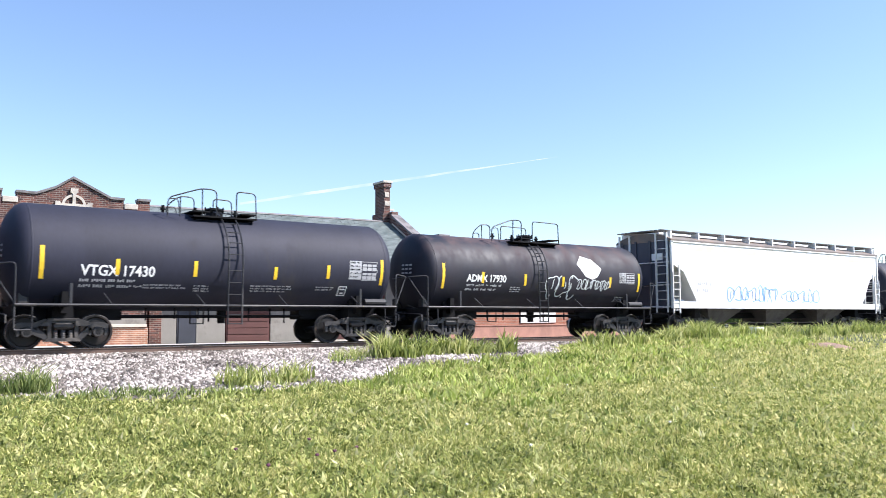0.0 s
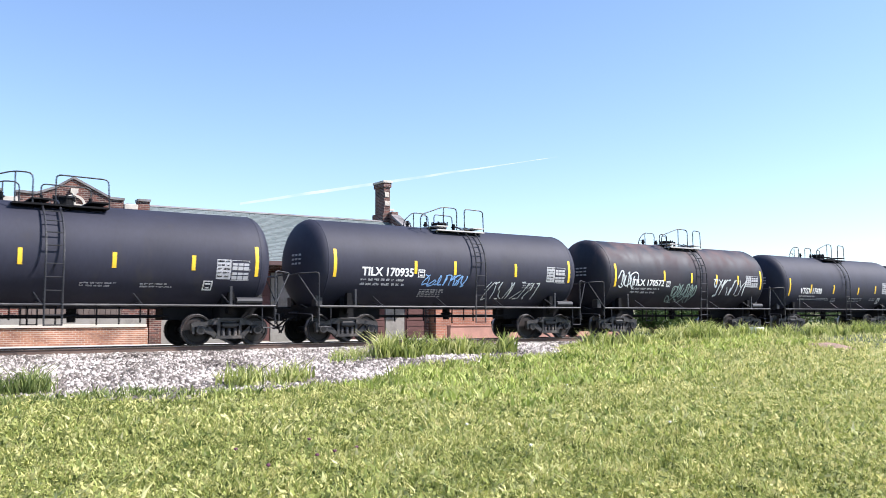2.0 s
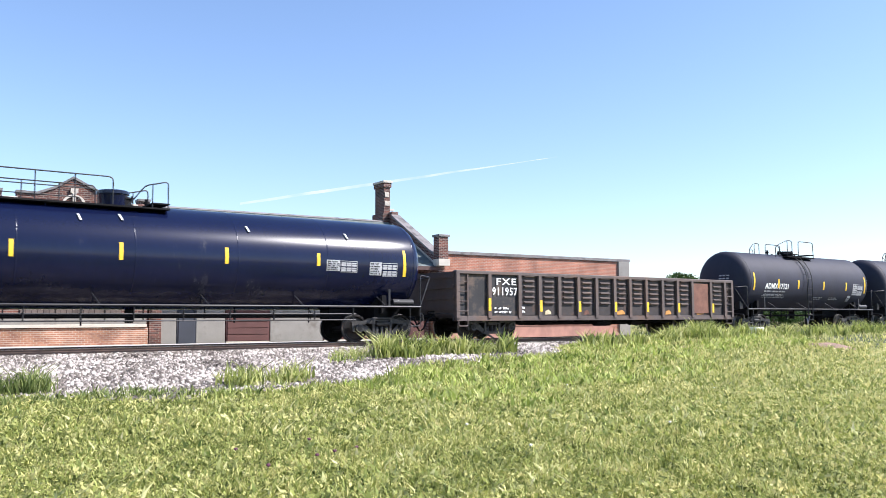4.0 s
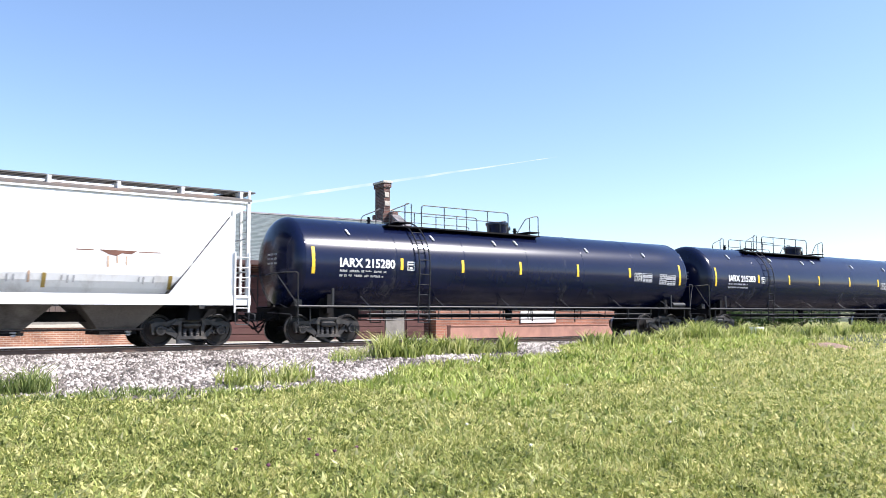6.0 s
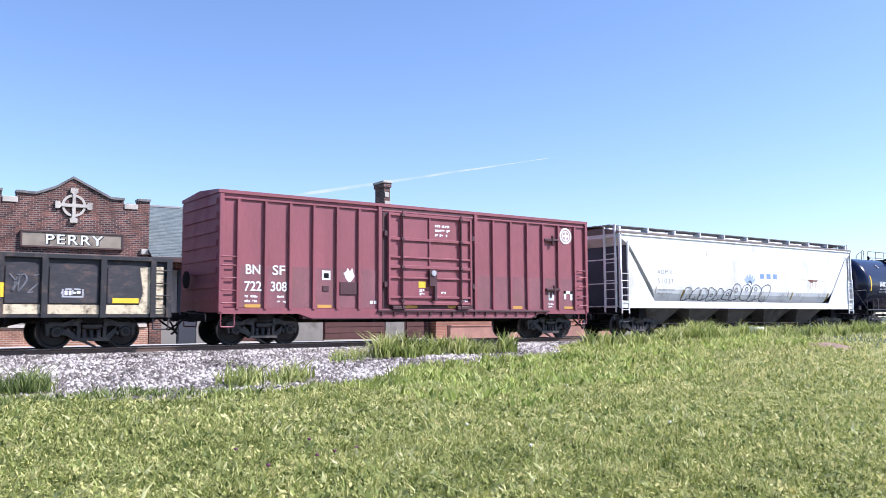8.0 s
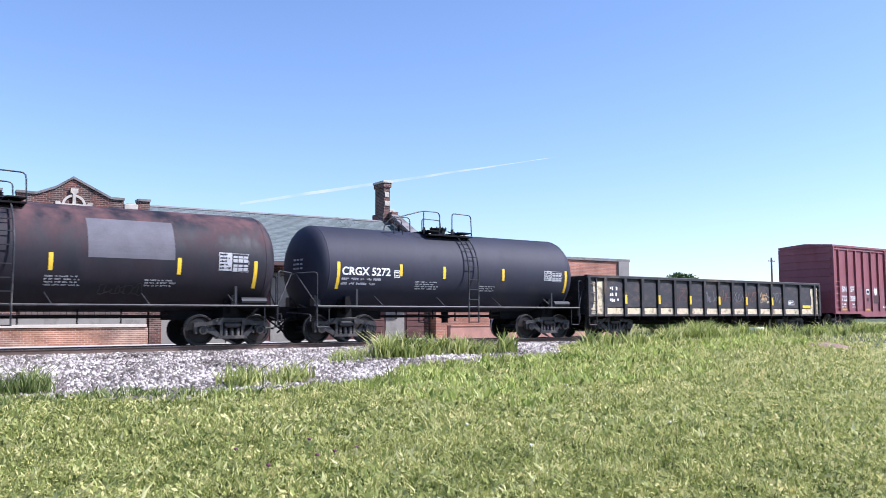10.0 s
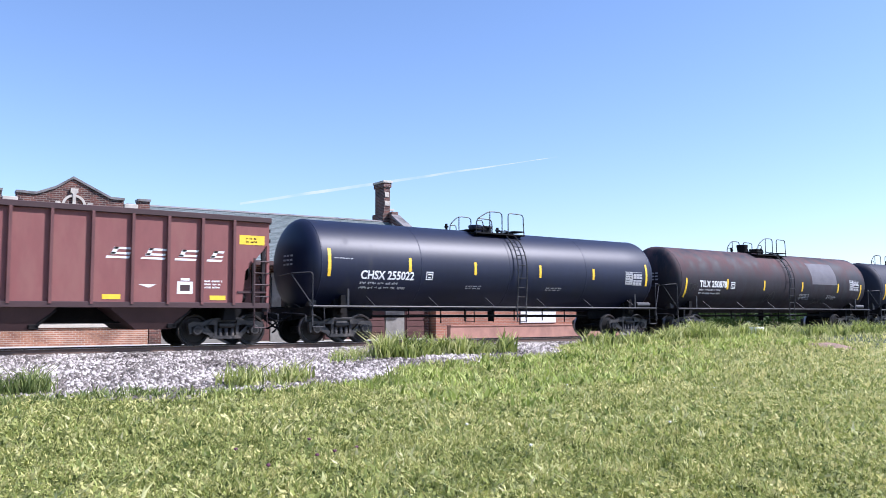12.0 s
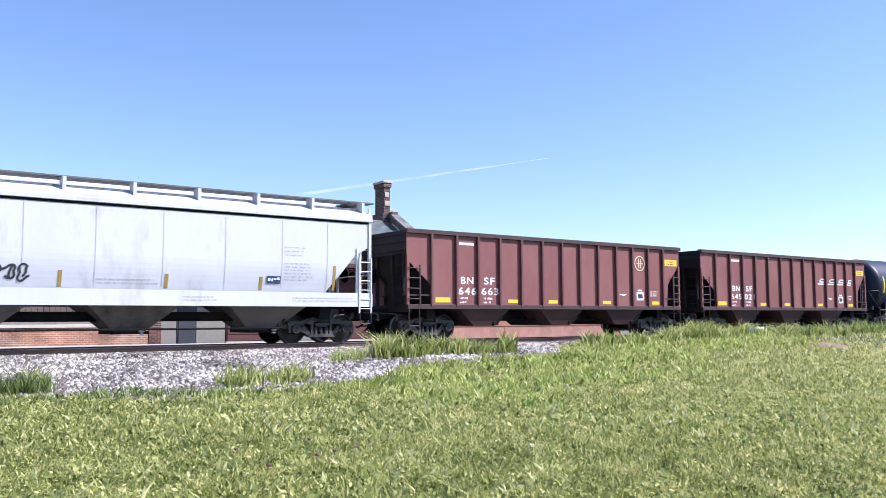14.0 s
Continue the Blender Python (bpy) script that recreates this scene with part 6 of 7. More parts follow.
# ---- open coal hoppers ----
def open_hopper(label, centre, digits, emblem):
    car = freight_car("open_hopper", label, centre)
    L, W, z0, z1 = 7.2, 1.5, 1.2, 3.8
    ribs = [-6.19, -5.1, -4.12, -3.1, -2.05, -0.98, 0.05, 1.04, 2.07, 3.13, 4.12, 5.1, 6.06]
    for s in (-1, 1):
        outline = [(-L + 1.0, z0), (L - 0.85, z0), (L - 0.75, 2.2), (L - 0.1, 2.95), (L, 2.95), (L, z1), (-L, z1), (-L, 2.75), (-L + 0.12, 2.7), (-L + 1.0, 1.95)]
        part("side_sheet", slab(bmesh.new(), outline, s * (W - 0.07), s * (W - 0.03)), M_HOP_RED, car)
        part("top_chord", box(bmesh.new(), -L - 0.05, L + 0.05, s * (W - 0.14), s * (W + 0.07), z1 - 0.12, z1 + 0.04, 0.015), M_HOP_DARK, car)
        part("side_sill", box(bmesh.new(), -L, L, s * (W - 0.1), s * (W + 0.05), z0 - 0.1, z0 + 0.06, 0.01), M_HOP_DARK, car)
        for x in ribs:
            part("side_rib", slab(bmesh.new(), [(x - 0.04, z0), (x + 0.04, z0), (x + 0.04, z1 - 0.1), (x - 0.04, z1 - 0.1)], s * (W - 0.03), s * (W + 0.075)), M_HOP_RIB, car)
        for k in (-1, 1):
            part("corner_post", box(bmesh.new(), k * (L - 0.0), k * (L - 0.09), s * (W - 0.08), s * (W + 0.01), z0, 3.0), M_HOP_RED, car)
            bm = bmesh.new()
            for z in (1.45, 1.8, 2.15, 2.5):
                pipe(bm, [(k * (L - 0.04), s * (W - 0.04), z), (k * (L - 0.04), s * (W + 0.06), z), (k * (L - 0.5), s * (W + 0.06), z)], 0.018)
            box(bm, k * (L - 0.5) - 0.025, k * (L - 0.5) + 0.025, s * (W + 0.03), s * (W + 0.07), 1.2, 2.6)
            box(bm, k * (L - 1.0), k * L, s * (W - 0.3), s * W, 1.55, 1.6)
            stirrup(bm, k * (L - 0.06), k * (L - 0.48), s * (W + 0.03), 0.52, 1.15, 0.02)
            part("corner_ladder", bm, M_HOP_DARK, car)
    # end slope sheets, end posts and coal bays
    for k in (-1, 1):
        bm = bmesh.new()
        prism_pts = [(k * L, 3.0), (k * (L - 0.06), 3.06), (k * (L - 2.0), 1.32), (k * (L - 1.9), 1.24)]
        slab(bm, prism_pts, -W + 0.08, W - 0.08)
        box(bm, k * (L - 0.05), k * L, -W + 0.05, W - 0.05, 2.98, z1)
        part("end_slope", bm, M_HOP_END, car)
        # Dark sheet added to close the view through the shaded end.
        part("end_bulkhead", box(bmesh.new(), k * (L - 1.06), k * (L - 1.0), -W + 0.1, W - 0.1, 1.1, 2.06), M_HOP_END, car)
        bm = bmesh.new()
        for y in (-1.2, -0.5, 0.5, 1.2):
            box(bm, k * (L - 0.12), k * (L - 0.02), y - 0.05, y + 0.05, z0 - 0.1, 3.0)
        for i in range(5):
            z = 1.4 + 0.4 * i
            rod(bm, (k * (L + 0.03), -1.35, z), (k * (L + 0.03), -0.85, z), 0.018)
        for z in (3.15, 3.45, 3.7):
            box(bm, k * L, k * (L + 0.06), -W + 0.06, W - 0.06, z - 0.05, z + 0.05)
        box(bm, k * (L - 0.2), k * (L + 0.02), -1.48, 1.48, 1.0, 1.22)
        part("end_frame", bm, M_HOP_END, car)
        bm = bmesh.new()
        box(bm, k * (L - 3.0), k * (L + 0.38), -0.33, 0.33, 0.76, 1.1)
        slab(bm, [(k * (L - 1.15) - 0.2, 0.75), (k * (L - 1.15) + 0.2, 0.75), (k * (L - 1.15) + 0.12, 1.3), (k * (L - 1.15) - 0.12, 1.3)], -1.3, 1.3)
        rod(bm, (k * (L - 1.3), -0.8, 1.42), (k * (L - 0.5), -0.8, 1.42), 0.13, 12)
        part("draft_sill", bm, M_FRAME, car)
        bm = lathe([(-0.02, 0.24), (0.02, 0.24), (0.02, 0.27), (-0.02, 0.27)], 20)
        bmesh.ops.translate(bm, verts=bm.verts[:], vec=(k * (L + 0.1), 0.5, 2.3))
        part("brake_wheel", bm, M_FRAME, car)
    part("floor_sheet", box(bmesh.new(), -L + 1.9, L - 1.9, -W + 0.08, W - 0.08, 1.22, 1.3), M_HOP_DARK, car)
    for x in (-3.75, 0.1, 3.7):
        bm = bmesh.new()
        a = [bm.verts.new((x + sx * 1.15, sy * 1.44, 1.12)) for sx, sy in ((-1, -1), (1, -1), (1, 1), (-1, 1))]
        b = [bm.verts.new((x + 0.15 + sx * 0.5, sy * 1.2, 0.5)) for sx, sy in ((-1, -1), (1, -1), (1, 1), (-1, 1))]
        for i in range(4):
            j = (i + 1) % 4
            bm.faces.new((a[i], a[j], b[j], b[i]))
        bm.faces.new(b[::-1]), bm.faces.new(a)
        bmesh.ops.recalc_face_normals(bm, faces=bm.faces[:])
        part("discharge_bay", bm, M_HOP_DARK, car)
        bm = bmesh.new()
        box(bm, x + 0.5, x + 0.75, -1.3, 1.3, 0.52, 0.66, 0.02)
        rod(bm, (x + 0.7, -1.3, 0.62), (x + 1.15, -1.35, 1.05), 0.04)
        part("gate_latch", bm, M_FRAME, car)
    bm = bmesh.new()
    box(bm, -5, 5, -0.2, 0.2, 0.72, 1.15)
    rod(bm, (-4.5, -0.6, 0.7), (4.5, -0.6, 0.7), 0.025)
    part("centre_sill", bm, M_FRAME, car)
    side = flat_side(-W + 0.028)
    for t, x, z, w in (("BN", -4.88, 2.0, 0.56), ("SF", -3.84, 2.0, 0.52), (digits[:3], -5.0, 1.62, 0.82), (digits[3:], -3.95, 1.62, 0.8)):
        lettering(t, x, z, 0.25, side, M_WHITE, car, width=w, bold=0.025, spacing=1.15)
    bm = bmesh.new()
    small_print(bm, -4.92, -4.5, 1.45, side, 2, 0.07, 0.14, 3)
    small_print(bm, -3.85, -3.4, 1.45, side, 2, 0.07, 0.14, 4)
    skin_quad(bm, -4.95, -4.28, 3.38, 3.47, side, steps=1)
    small_print(bm, 5.2, 5.85, 1.85, side, 3, 0.05, 0.09, 5)
    skin_quad(bm, 4.4, 4.85, 1.5, 1.85, side, steps=1)
    skin_quad(bm, 4.5, 4.75, 1.88, 1.95, side, steps=1)
    skin_polygon(bm, [(3.3, 1.75), (3.8, 1.75), (3.6, 1.66)], side)
    tagged(part("stencil", bm, M_WHITE, car), kind="stuff")
    part("stencil_inset", skin_quad(bmesh.new(), 4.48, 4.77, 1.58, 1.76, flat_side(-W + 0.024), steps=1), M_HOP_DARK, car)
    for x, w in ((-5.68, 0.32), (-2.44, 0.24), (-0.4, 0.24), (2.6, 0.24), (5.6, 0.24)):
        part("reflective_bar", skin_quad(bmesh.new(), x - w, x + w, 1.33, 1.33 + w * 0.55, side, steps=1), M_YELLOW, car)
    panel = part("notice", skin_quad(bmesh.new(), 6.25, 7.05, 3.0, 3.28, flat_side(-W + 0.026), steps=1), M_YELLOW, car, "yellow notice panel")
    part("notice_print", small_print(bmesh.new(), 6.45, 6.9, 3.16, flat_side(-W + 0.022), 2, 0.05, 0.1, 6), M_FRAME, panel)
    if emblem == "round":
        n = 24
        bm = bmesh.new()
        ring = [(4.62 + 0.3 * math.cos(6.283 * i / n), 3.05 + 0.3 * math.sin(6.283 * i / n)) for i in range(n + 1)]
        skin_ribbon(bm, ring, 0.05, side)
        skin_quad(bm, 4.54, 4.6, 2.85, 3.25, side, steps=1)
        skin_quad(bm, 4.66, 4.72, 2.85, 3.25, side, steps=1)
        skin_quad(bm, 4.42, 4.82, 3.02, 3.08, side, steps=1)
        part("emblem", bm, M_CREAM, car, "round cream emblem")
    else:
        bm = bmesh.new()
        for i, w in enumerate((0.62, 0.66, 0.62, 0.45)):
            x = 2.42 + i * 0.94
            skin_quad(bm, x, x + w, 2.45, 2.51, side, steps=1, lean=0.6)
            skin_quad(bm, x + 0.12, x + w + 0.02, 2.56, 2.62, side, steps=1, lean=0.6)
            skin_quad(bm, x + 0.2, x + w + 0.06, 2.70, 2.76, side, steps=1, lean=0.6)
            skin_quad(bm, x + 0.12, x + 0.24, 2.55, 2.76, side, steps=1, lean=0.6)
        part("emblem", bm, M_WHITE, car, "slanted white emblem bars")
    add_running_gear(car, L + 0.86, L - 1.15)


open_hopper("red-brown ribbed coal hopper with slanted white emblem", -206.15, "645021", "bars")
open_hopper("red-brown ribbed coal hopper with round cream emblem", -222.1, "646663", "round")
# ---- brick depot behind the track: u runs along its front, y = 0 is the front wall ----
def build_depot():
    depot = thing("depot", "old red-brick railway depot with stepped gable and shingle roof", "building", at=pose(0, 8.5, 0, 0, 0, -3.5))
    # gable bay with parapet
    top = [(5.68, 5.16), (5.68, 5.38), (6.3, 5.36), (6.95, 5.62), (7.56, 6.03), (8.25, 5.68), (8.9, 5.36), (9.38, 5.34), (9.38, 5.12), (9.92, 5.12), (9.92, 5.36), (10.35, 5.36)]
    outline = [(-9.0, -0.35), (10.35, -0.35)] + top[::-1] + [(5.2, 5.16), (5.2, 5.4), (-9.0, 5.4)]
    wall = part("gable_wall", slab(bmesh.new(), outline, 0.0, 0.4), M_BRICK, depot, "mottled red-brown brick gable wall")
    bm = bmesh.new()
    box(bm, -9.0, 10.35, 0.4, 9.0, -0.35, 3.4)
    part("rear_block", bm, M_BRICK, depot)
    bm = bmesh.new()
    box(bm, 9.95, 10.35, 0.4, 2.6, 3.4, 5.3)
    part("parapet_return", bm, M_BRICK, depot)
    lines = [[(5.66, 5.38), (6.32, 5.36), (6.96, 5.62), (7.56, 6.03), (8.26, 5.68), (8.9, 5.36), (9.4, 5.34)], [(9.9, 5.36), (10.38, 5.36)], [(-9.0, 5.4), (5.22, 5.4)]]
    for line in lines:
        for (a, b), (c, d) in zip(line, line[1:]):
            part("coping", slab(bmesh.new(), [(a, b), (c, d), (c, d + 0.09), (a, b + 0.09)], -0.06, 0.46), M_COPING, wall)
    for x in (5.22, 9.4):
        part("notch_stone", box(bmesh.new(), x, x + 0.5, -0.04, 0.44, 5.02, 5.22, 0.01), M_STONE, wall, "pale stone block")
    part("corner_stone", box(bmesh.new(), 10.05, 10.5, -0.1, 0.3, 3.3, 3.5, 0.01), M_STONE, wall, "pale stone block")
    # cross in a ring
    n = 28
    ring = bmesh.new()
    for i in range(n):
        a, b = 6.2832 * i / n, 6.2832 * (i + 1) / n
        slab(ring, [(7.6 + r * math.cos(w), 5.02 + r * math.sin(w)) for r, w in ((0.33, a), (0.42, a), (0.42, b), (0.33, b))], -0.06, 0.02)
    part("stone_ring", ring, M_STONE, wall)
    for k in range(4):
        w = k * 1.5708
        c, s = math.cos(w), math.sin(w)
        arm = [(0.0, -0.06), (0.44, -0.055), (0.49, -0.13), (0.64, -0.13), (0.64, 0.13), (0.49, 0.13), (0.44, 0.055), (0.0, 0.06)]
        part("cross_arm", slab(bmesh.new(), [(7.6 + x * c - z * s, 5.02 + x * s + z * c) for x, z in arm], -0.085 - 0.002 * k, 0.02), M_STONE, wall)
    # station name board
    board = part("name_board", box(bmesh.new(), 5.88, 9.36, -0.08, 0.0, 3.45, 4.0, 0.01), M_BOARD, wall, "weathered tan name board")
    for a, b, c, d in ((5.84, 9.40, 3.42, 3.48), (5.84, 9.40, 3.97, 4.03), (5.84, 5.9, 3.42, 4.03), (9.34, 9.40, 3.42, 4.03)):
        part("board_frame", box(bmesh.new(), a, b, -0.11, 0.0, c, d), M_DARK_WOOD, board)
    lettering("PERRY", 6.72, 3.545, 0.36, flat_side(-0.085), M_FRAME, board, name="letter_shadow", spacing=1.15, width=1.98, bold=0.03)
    lettering("PERRY", 6.68, 3.56, 0.36, flat_side(-0.09), M_WHITE, board, spacing=1.15, width=1.98, bold=0.015, label="white station name letters")
    # window bays below the board
    part("lintel", box(bmesh.new(), 5.8, 9.5, -0.06, 0.02, 2.86, 3.06, 0.01), M_STONE, wall)
    part("lintel", box(bmesh.new(), 5.8, 9.5, -0.03, 0.02, 2.70, 2.84, 0.01), M_DARK_WOOD, wall)
    win = part("boarded_window", box(bmesh.new(), 5.9, 9.4, -0.02, 0.02, 0.95, 2.7), M_DARK_WOOD, wall, "dark boarded-up window bay")
    for i in range(18):
        x = 5.92 + i * 0.193
        part("plank", box(bmesh.new(), x, x + 0.175, -0.045, -0.01, 0.98, 2.68, 0.006), M_PLANK, win)
    part("panel", box(bmesh.new(), 3.0, 10.3, -0.03, 0.02, 0.62, 0.94), M_TRIM, wall)
    part("sill", box(bmesh.new(), 2.9, 10.32, -0.12, 0.03, 0.5, 0.62, 0.01), M_STONE, wall)
    part("plinth", box(bmesh.new(), -9.0, 10.38, -0.05, 0.0, -0.35, 0.48), M_BRICK_BASE, wall)
    # wing under the long roof
    part("wing_wall", box(bmesh.new(), 10.36, 23.5, 0.55, 8.0, -0.35, 3.2), M_BRICK, depot)
    part("brick_pier", box(bmesh.new(), 10.5, 10.98, 0.3, 0.75, -0.35, 3.1, 0.01), M_BRICK, depot)
    bays = [(11.0, 11.6, "panel", M_TRIM), (11.62, 12.38, "door", M_DOOR), (12.4, 13.58, "panel", M_TRIM), (13.62, 15.5, "shutter", M_SHUTTER), (15.54, 17.96, "panel", M_TRIM), (18.0, 21.05, "shutter", M_SHUTTER), (21.1, 22.1, "panel", M_TRIM), (22.14, 23.2, "shutter", M_SHUTTER)]
    for a, b, kind, mat in bays:
        bay = part(kind, box(bmesh.new(), a, b, 0.46, 0.56, -0.3, 2.75, 0.008), mat, depot)
        if kind == "shutter":
            for i in range(10):
                z = -0.1 + i * 0.27
                part("slat", box(bmesh.new(), a + 0.06, b - 0.06, 0.425, 0.47, z, z + 0.24, 0.006), mat, bay)
            part("threshold", box(bmesh.new(), a, b, 0.40, 0.5, -0.3, -0.12), M_STONE, bay)
        if kind == "door":
            part("door_leaf", box(bmesh.new(), a + 0.06, b - 0.06, 0.43, 0.47, -0.25, 2.1, 0.01), mat, bay)
            part("door_knob", lathe([(0, 0.03), (0.05, 0.035), (0.07, 0.02)], 10, "y"), M_PIPE, bay, at=pose(b - 0.14, 0.36, 0.95))
    for x in (11.02, 13.6, 17.0, 20.0, 23.0):
        bm = bmesh.new()
        pipe(bm, bent([(x, 0.5, 2.3), (x, 0.35, 2.55), (x, -0.1, 2.95), (x, -0.6, 3.1)], 0.3, 5), 0.06)
        part("eave_bracket", bm, M_DARK_WOOD, depot)
    # long roof in shingle courses
    y0, z0, y1, z1 = -0.75, 3.2, 4.0, 5.76
    bm = bmesh.new()
    for a, b in ((y0, y1), (8.75, y1)):
        v = [bm.verts.new(p) for p in ((10.3, a, z0 - 0.05), (23.3, a, z0 - 0.05), (23.3, b, z1 - 0.05), (10.3, b, z1 - 0.05))]
        w = [bm.verts.new((p.co.x, p.co.y, p.co.z - 0.12)) for p in v]
        for f in (v, w[::-1]):
            bm.faces.new(f)
        for i in range(4):
            j = (i + 1) % 4
            bm.faces.new((v[i], w[i], w[j], v[j]))
    bmesh.ops.recalc_face_normals(bm, faces=bm.faces[:])
    roof = part("roof", bm, M_DARK_WOOD, depot, "grey-green shingle roof")
    rnd = random.Random(4)
    verts, faces = [], []
    rows = 36
    for r in range(rows):
        t0, t1 = r / rows, (r + 1.12) / rows
        x = 10.3 - rnd.uniform(0, 0.3)
        while x < 23.25:
            w = rnd.uniform(0.22, 0.4)
            a, b = max(10.3, x), min(23.28, x + w - 0.012)
            if b > a:
                k = len(verts)
                lift = rnd.uniform(0.0, 0.008)
                for xx, t, h in ((a, t0, 0.03), (b, t0, 0.03), (b, t1, 0.004), (a, t1, 0.004), (a, t0, 0.0), (b, t0, 0.0)):
                    tt = min(1.0, t)
                    verts.append((xx, y0 + (y1 - y0) * tt, z0 - 0.05 + (z1 - z0) * tt + h + lift))
                faces += [(k, k + 1, k + 2, k + 3), (k + 4, k + 5, k + 1, k)]
            x += w
    me = bpy.data.meshes.new("shingles")
    me.from_pydata(verts, [], faces)
    me.materials.append(M_SHINGLE)
    tagged(part("shingles", me, M_SHINGLE, roof), kind="stuff")
    part("ridge_cap", prism(bmesh.new(), [(y1 - 0.14, z1 - 0.07), (y1, z1 + 0.02), (y1 + 0.14, z1 - 0.07)], 10.35, 22.9), M_COPING, roof)
    part("fascia", box(bmesh.new(), 10.3, 23.3, y0 - 0.04, y0 - 0.003, z0 - 0.2, z0 - 0.03), M_DARK_WOOD, roof)
    # end parapet that climbs to the chimney
    bm = bmesh.new()
    a = [(-0.7, 2.9), (-0.7, 3.55), (3.6, 5.95), (3.6, 6.2), (5.0, 6.2), (5.0, 5.9), (8.7, 3.6), (8.7, 2.9)]
    prism(bm, a, 23.2, 23.58)
    par = part("end_parapet", bm, M_BRICK, depot, "raking brick parapet at the roof's end")
    part("coping", prism(bmesh.new(), [(-0.72, 3.56), (3.6, 5.96), (3.6, 6.06), (-0.72, 3.66)], 23.14, 23.64), M_COPING, par)
    part("flashing", prism(bmesh.new(), [(-0.72, 3.2), (-0.72, 3.26), (3.5, 5.6), (3.5, 5.54)], 23.13, 23.197), M_STONE, par)
    pin = part("pinnacle", box(bmesh.new(), 23.1, 23.62, -0.98, -0.5, 3.35, 4.55, 0.01), M_BRICK, par)
    part("pinnacle_cap", box(bmesh.new(), 23.05, 23.67, -1.03, -0.45, 4.55, 4.66, 0.01), M_COPING, pin)
    part("pinnacle_stone", box(bmesh.new(), 23.04, 23.66, -1.06, -0.55, 3.2, 3.52, 0.01), M_STONE, pin)
    ch = part("chimney", box(bmesh.new(), 22.96, 23.32, 4.0, 4.95, 3.5, 7.55, 0.01), M_BRICK, depot, "tall brick chimney with corbelled stone cap")
    part("chimney_base", box(bmesh.new(), 22.84, 23.44, 3.9, 5.05, 3.5, 6.15, 0.02), M_BRICK, ch)
    part("chimney_corbel", box(bmesh.new(), 22.9, 23.38, 3.94, 5.01, 7.5, 7.72, 0.02), M_BRICK, ch)
    part("chimney_cap", box(bmesh.new(), 22.86, 23.42, 3.9, 5.05, 7.72, 7.84, 0.02), M_STONE, ch)
    for z, w in ((7.0, 0.12), (6.55, 0.16)):
        part("chimney_stone", box(bmesh.new(), 23.0, 23.0 + w * 2, 3.965, 4.0, z, z + 0.25, 0.01), M_STONE, ch)
    part("chimney_bracket", box(bmesh.new(), 23.3, 23.75, 4.3, 4.5, 6.35, 6.45, 0.01), M_STONE, ch)
    # low annex
    annex = part("annex_wall", box(bmesh.new(), 23.6, 35.4, 0.1, 7.0, -0.35, 3.85), M_BRICK_ORANGE, depot, "sunlit orange-brick annex")
    part("annex_coping", box(bmesh.new(), 23.62, 36.3, 0.02, 7.1, 3.85, 4.0, 0.01), M_COPING, annex)
    part("annex_corner", box(bmesh.new(), 35.4, 36.2, 0.0, 7.0, -0.35, 3.85, 0.01), M_TRIM, annex, "pale corner pier")
    part("annex_sill", box(bmesh.new(), 23.62, 35.38, 0.02, 0.1, 1.32, 1.42, 0.01), M_STONE, annex)
    part("wall_sign", box(bmesh.new(), 28.6, 30.9, 0.04, 0.1, 0.55, 1.15, 0.01), M_WHITE, annex, "plain white wall board")
    part("wall_band", box(bmesh.new(), 28.0, 33.4, 0.05, 0.1, 1.2, 1.28), M_DARK_WOOD, annex)
    ramp = part("ramp_wall", slab(bmesh.new(), [(23.7, -0.35), (34.9, -0.35), (33.6, 0.42), (23.7, 0.42)], -1.0, -0.7), M_PINK, depot, "low pink concrete ramp wall with a sloping end")
    part("ramp_coping", box(bmesh.new(), 23.7, 33.6, -1.04, -0.66, 0.42, 0.47, 0.008), M_PINK, ramp)
    # paved platform edge
    plat = part("platform", box(bmesh.new(), -9.0, 37.0, -2.6, 0.0, -0.5, -0.16, 0.01), M_SLATE, depot, "worn concrete platform")
    return depot


M_COPING = material("grey_coping", (0.20, 0.185, 0.18), 0.7, vary=0.3, scale=3, dirt=(0.06, 0.055, 0.055), dirt_amount=0.4, dirt_scale=2)
M_PINK = material("pink_concrete", (0.40, 0.215, 0.165), 0.85, vary=0.2, scale=2, dirt=(0.28, 0.16, 0.13), dirt_amount=0.35)
M_BOARD = material("weathered_name_board", (0.30, 0.25, 0.185), 0.75, vary=0.2, scale=2.5, dirt=(0.16, 0.13, 0.10), dirt_amount=0.35, dirt_scale=2)
M_PLANK = material("grey_brown_plank", (0.13, 0.10, 0.085), 0.8, vary=0.25, scale=2, random_tint=0.2)
M_SHUTTER = material("maroon_shutter", (0.10, 0.04, 0.035), 0.65, vary=0.2, scale=2, random_tint=0.1)
M_BRICK_BASE = brick_material("tan_red_brick", (0.40, 0.19, 0.11), (0.28, 0.12, 0.075), (0.48, 0.40, 0.32))
build_depot()
# ---- ballast, grass, weeds, bushes ----
rng = np.random.default_rng(7)


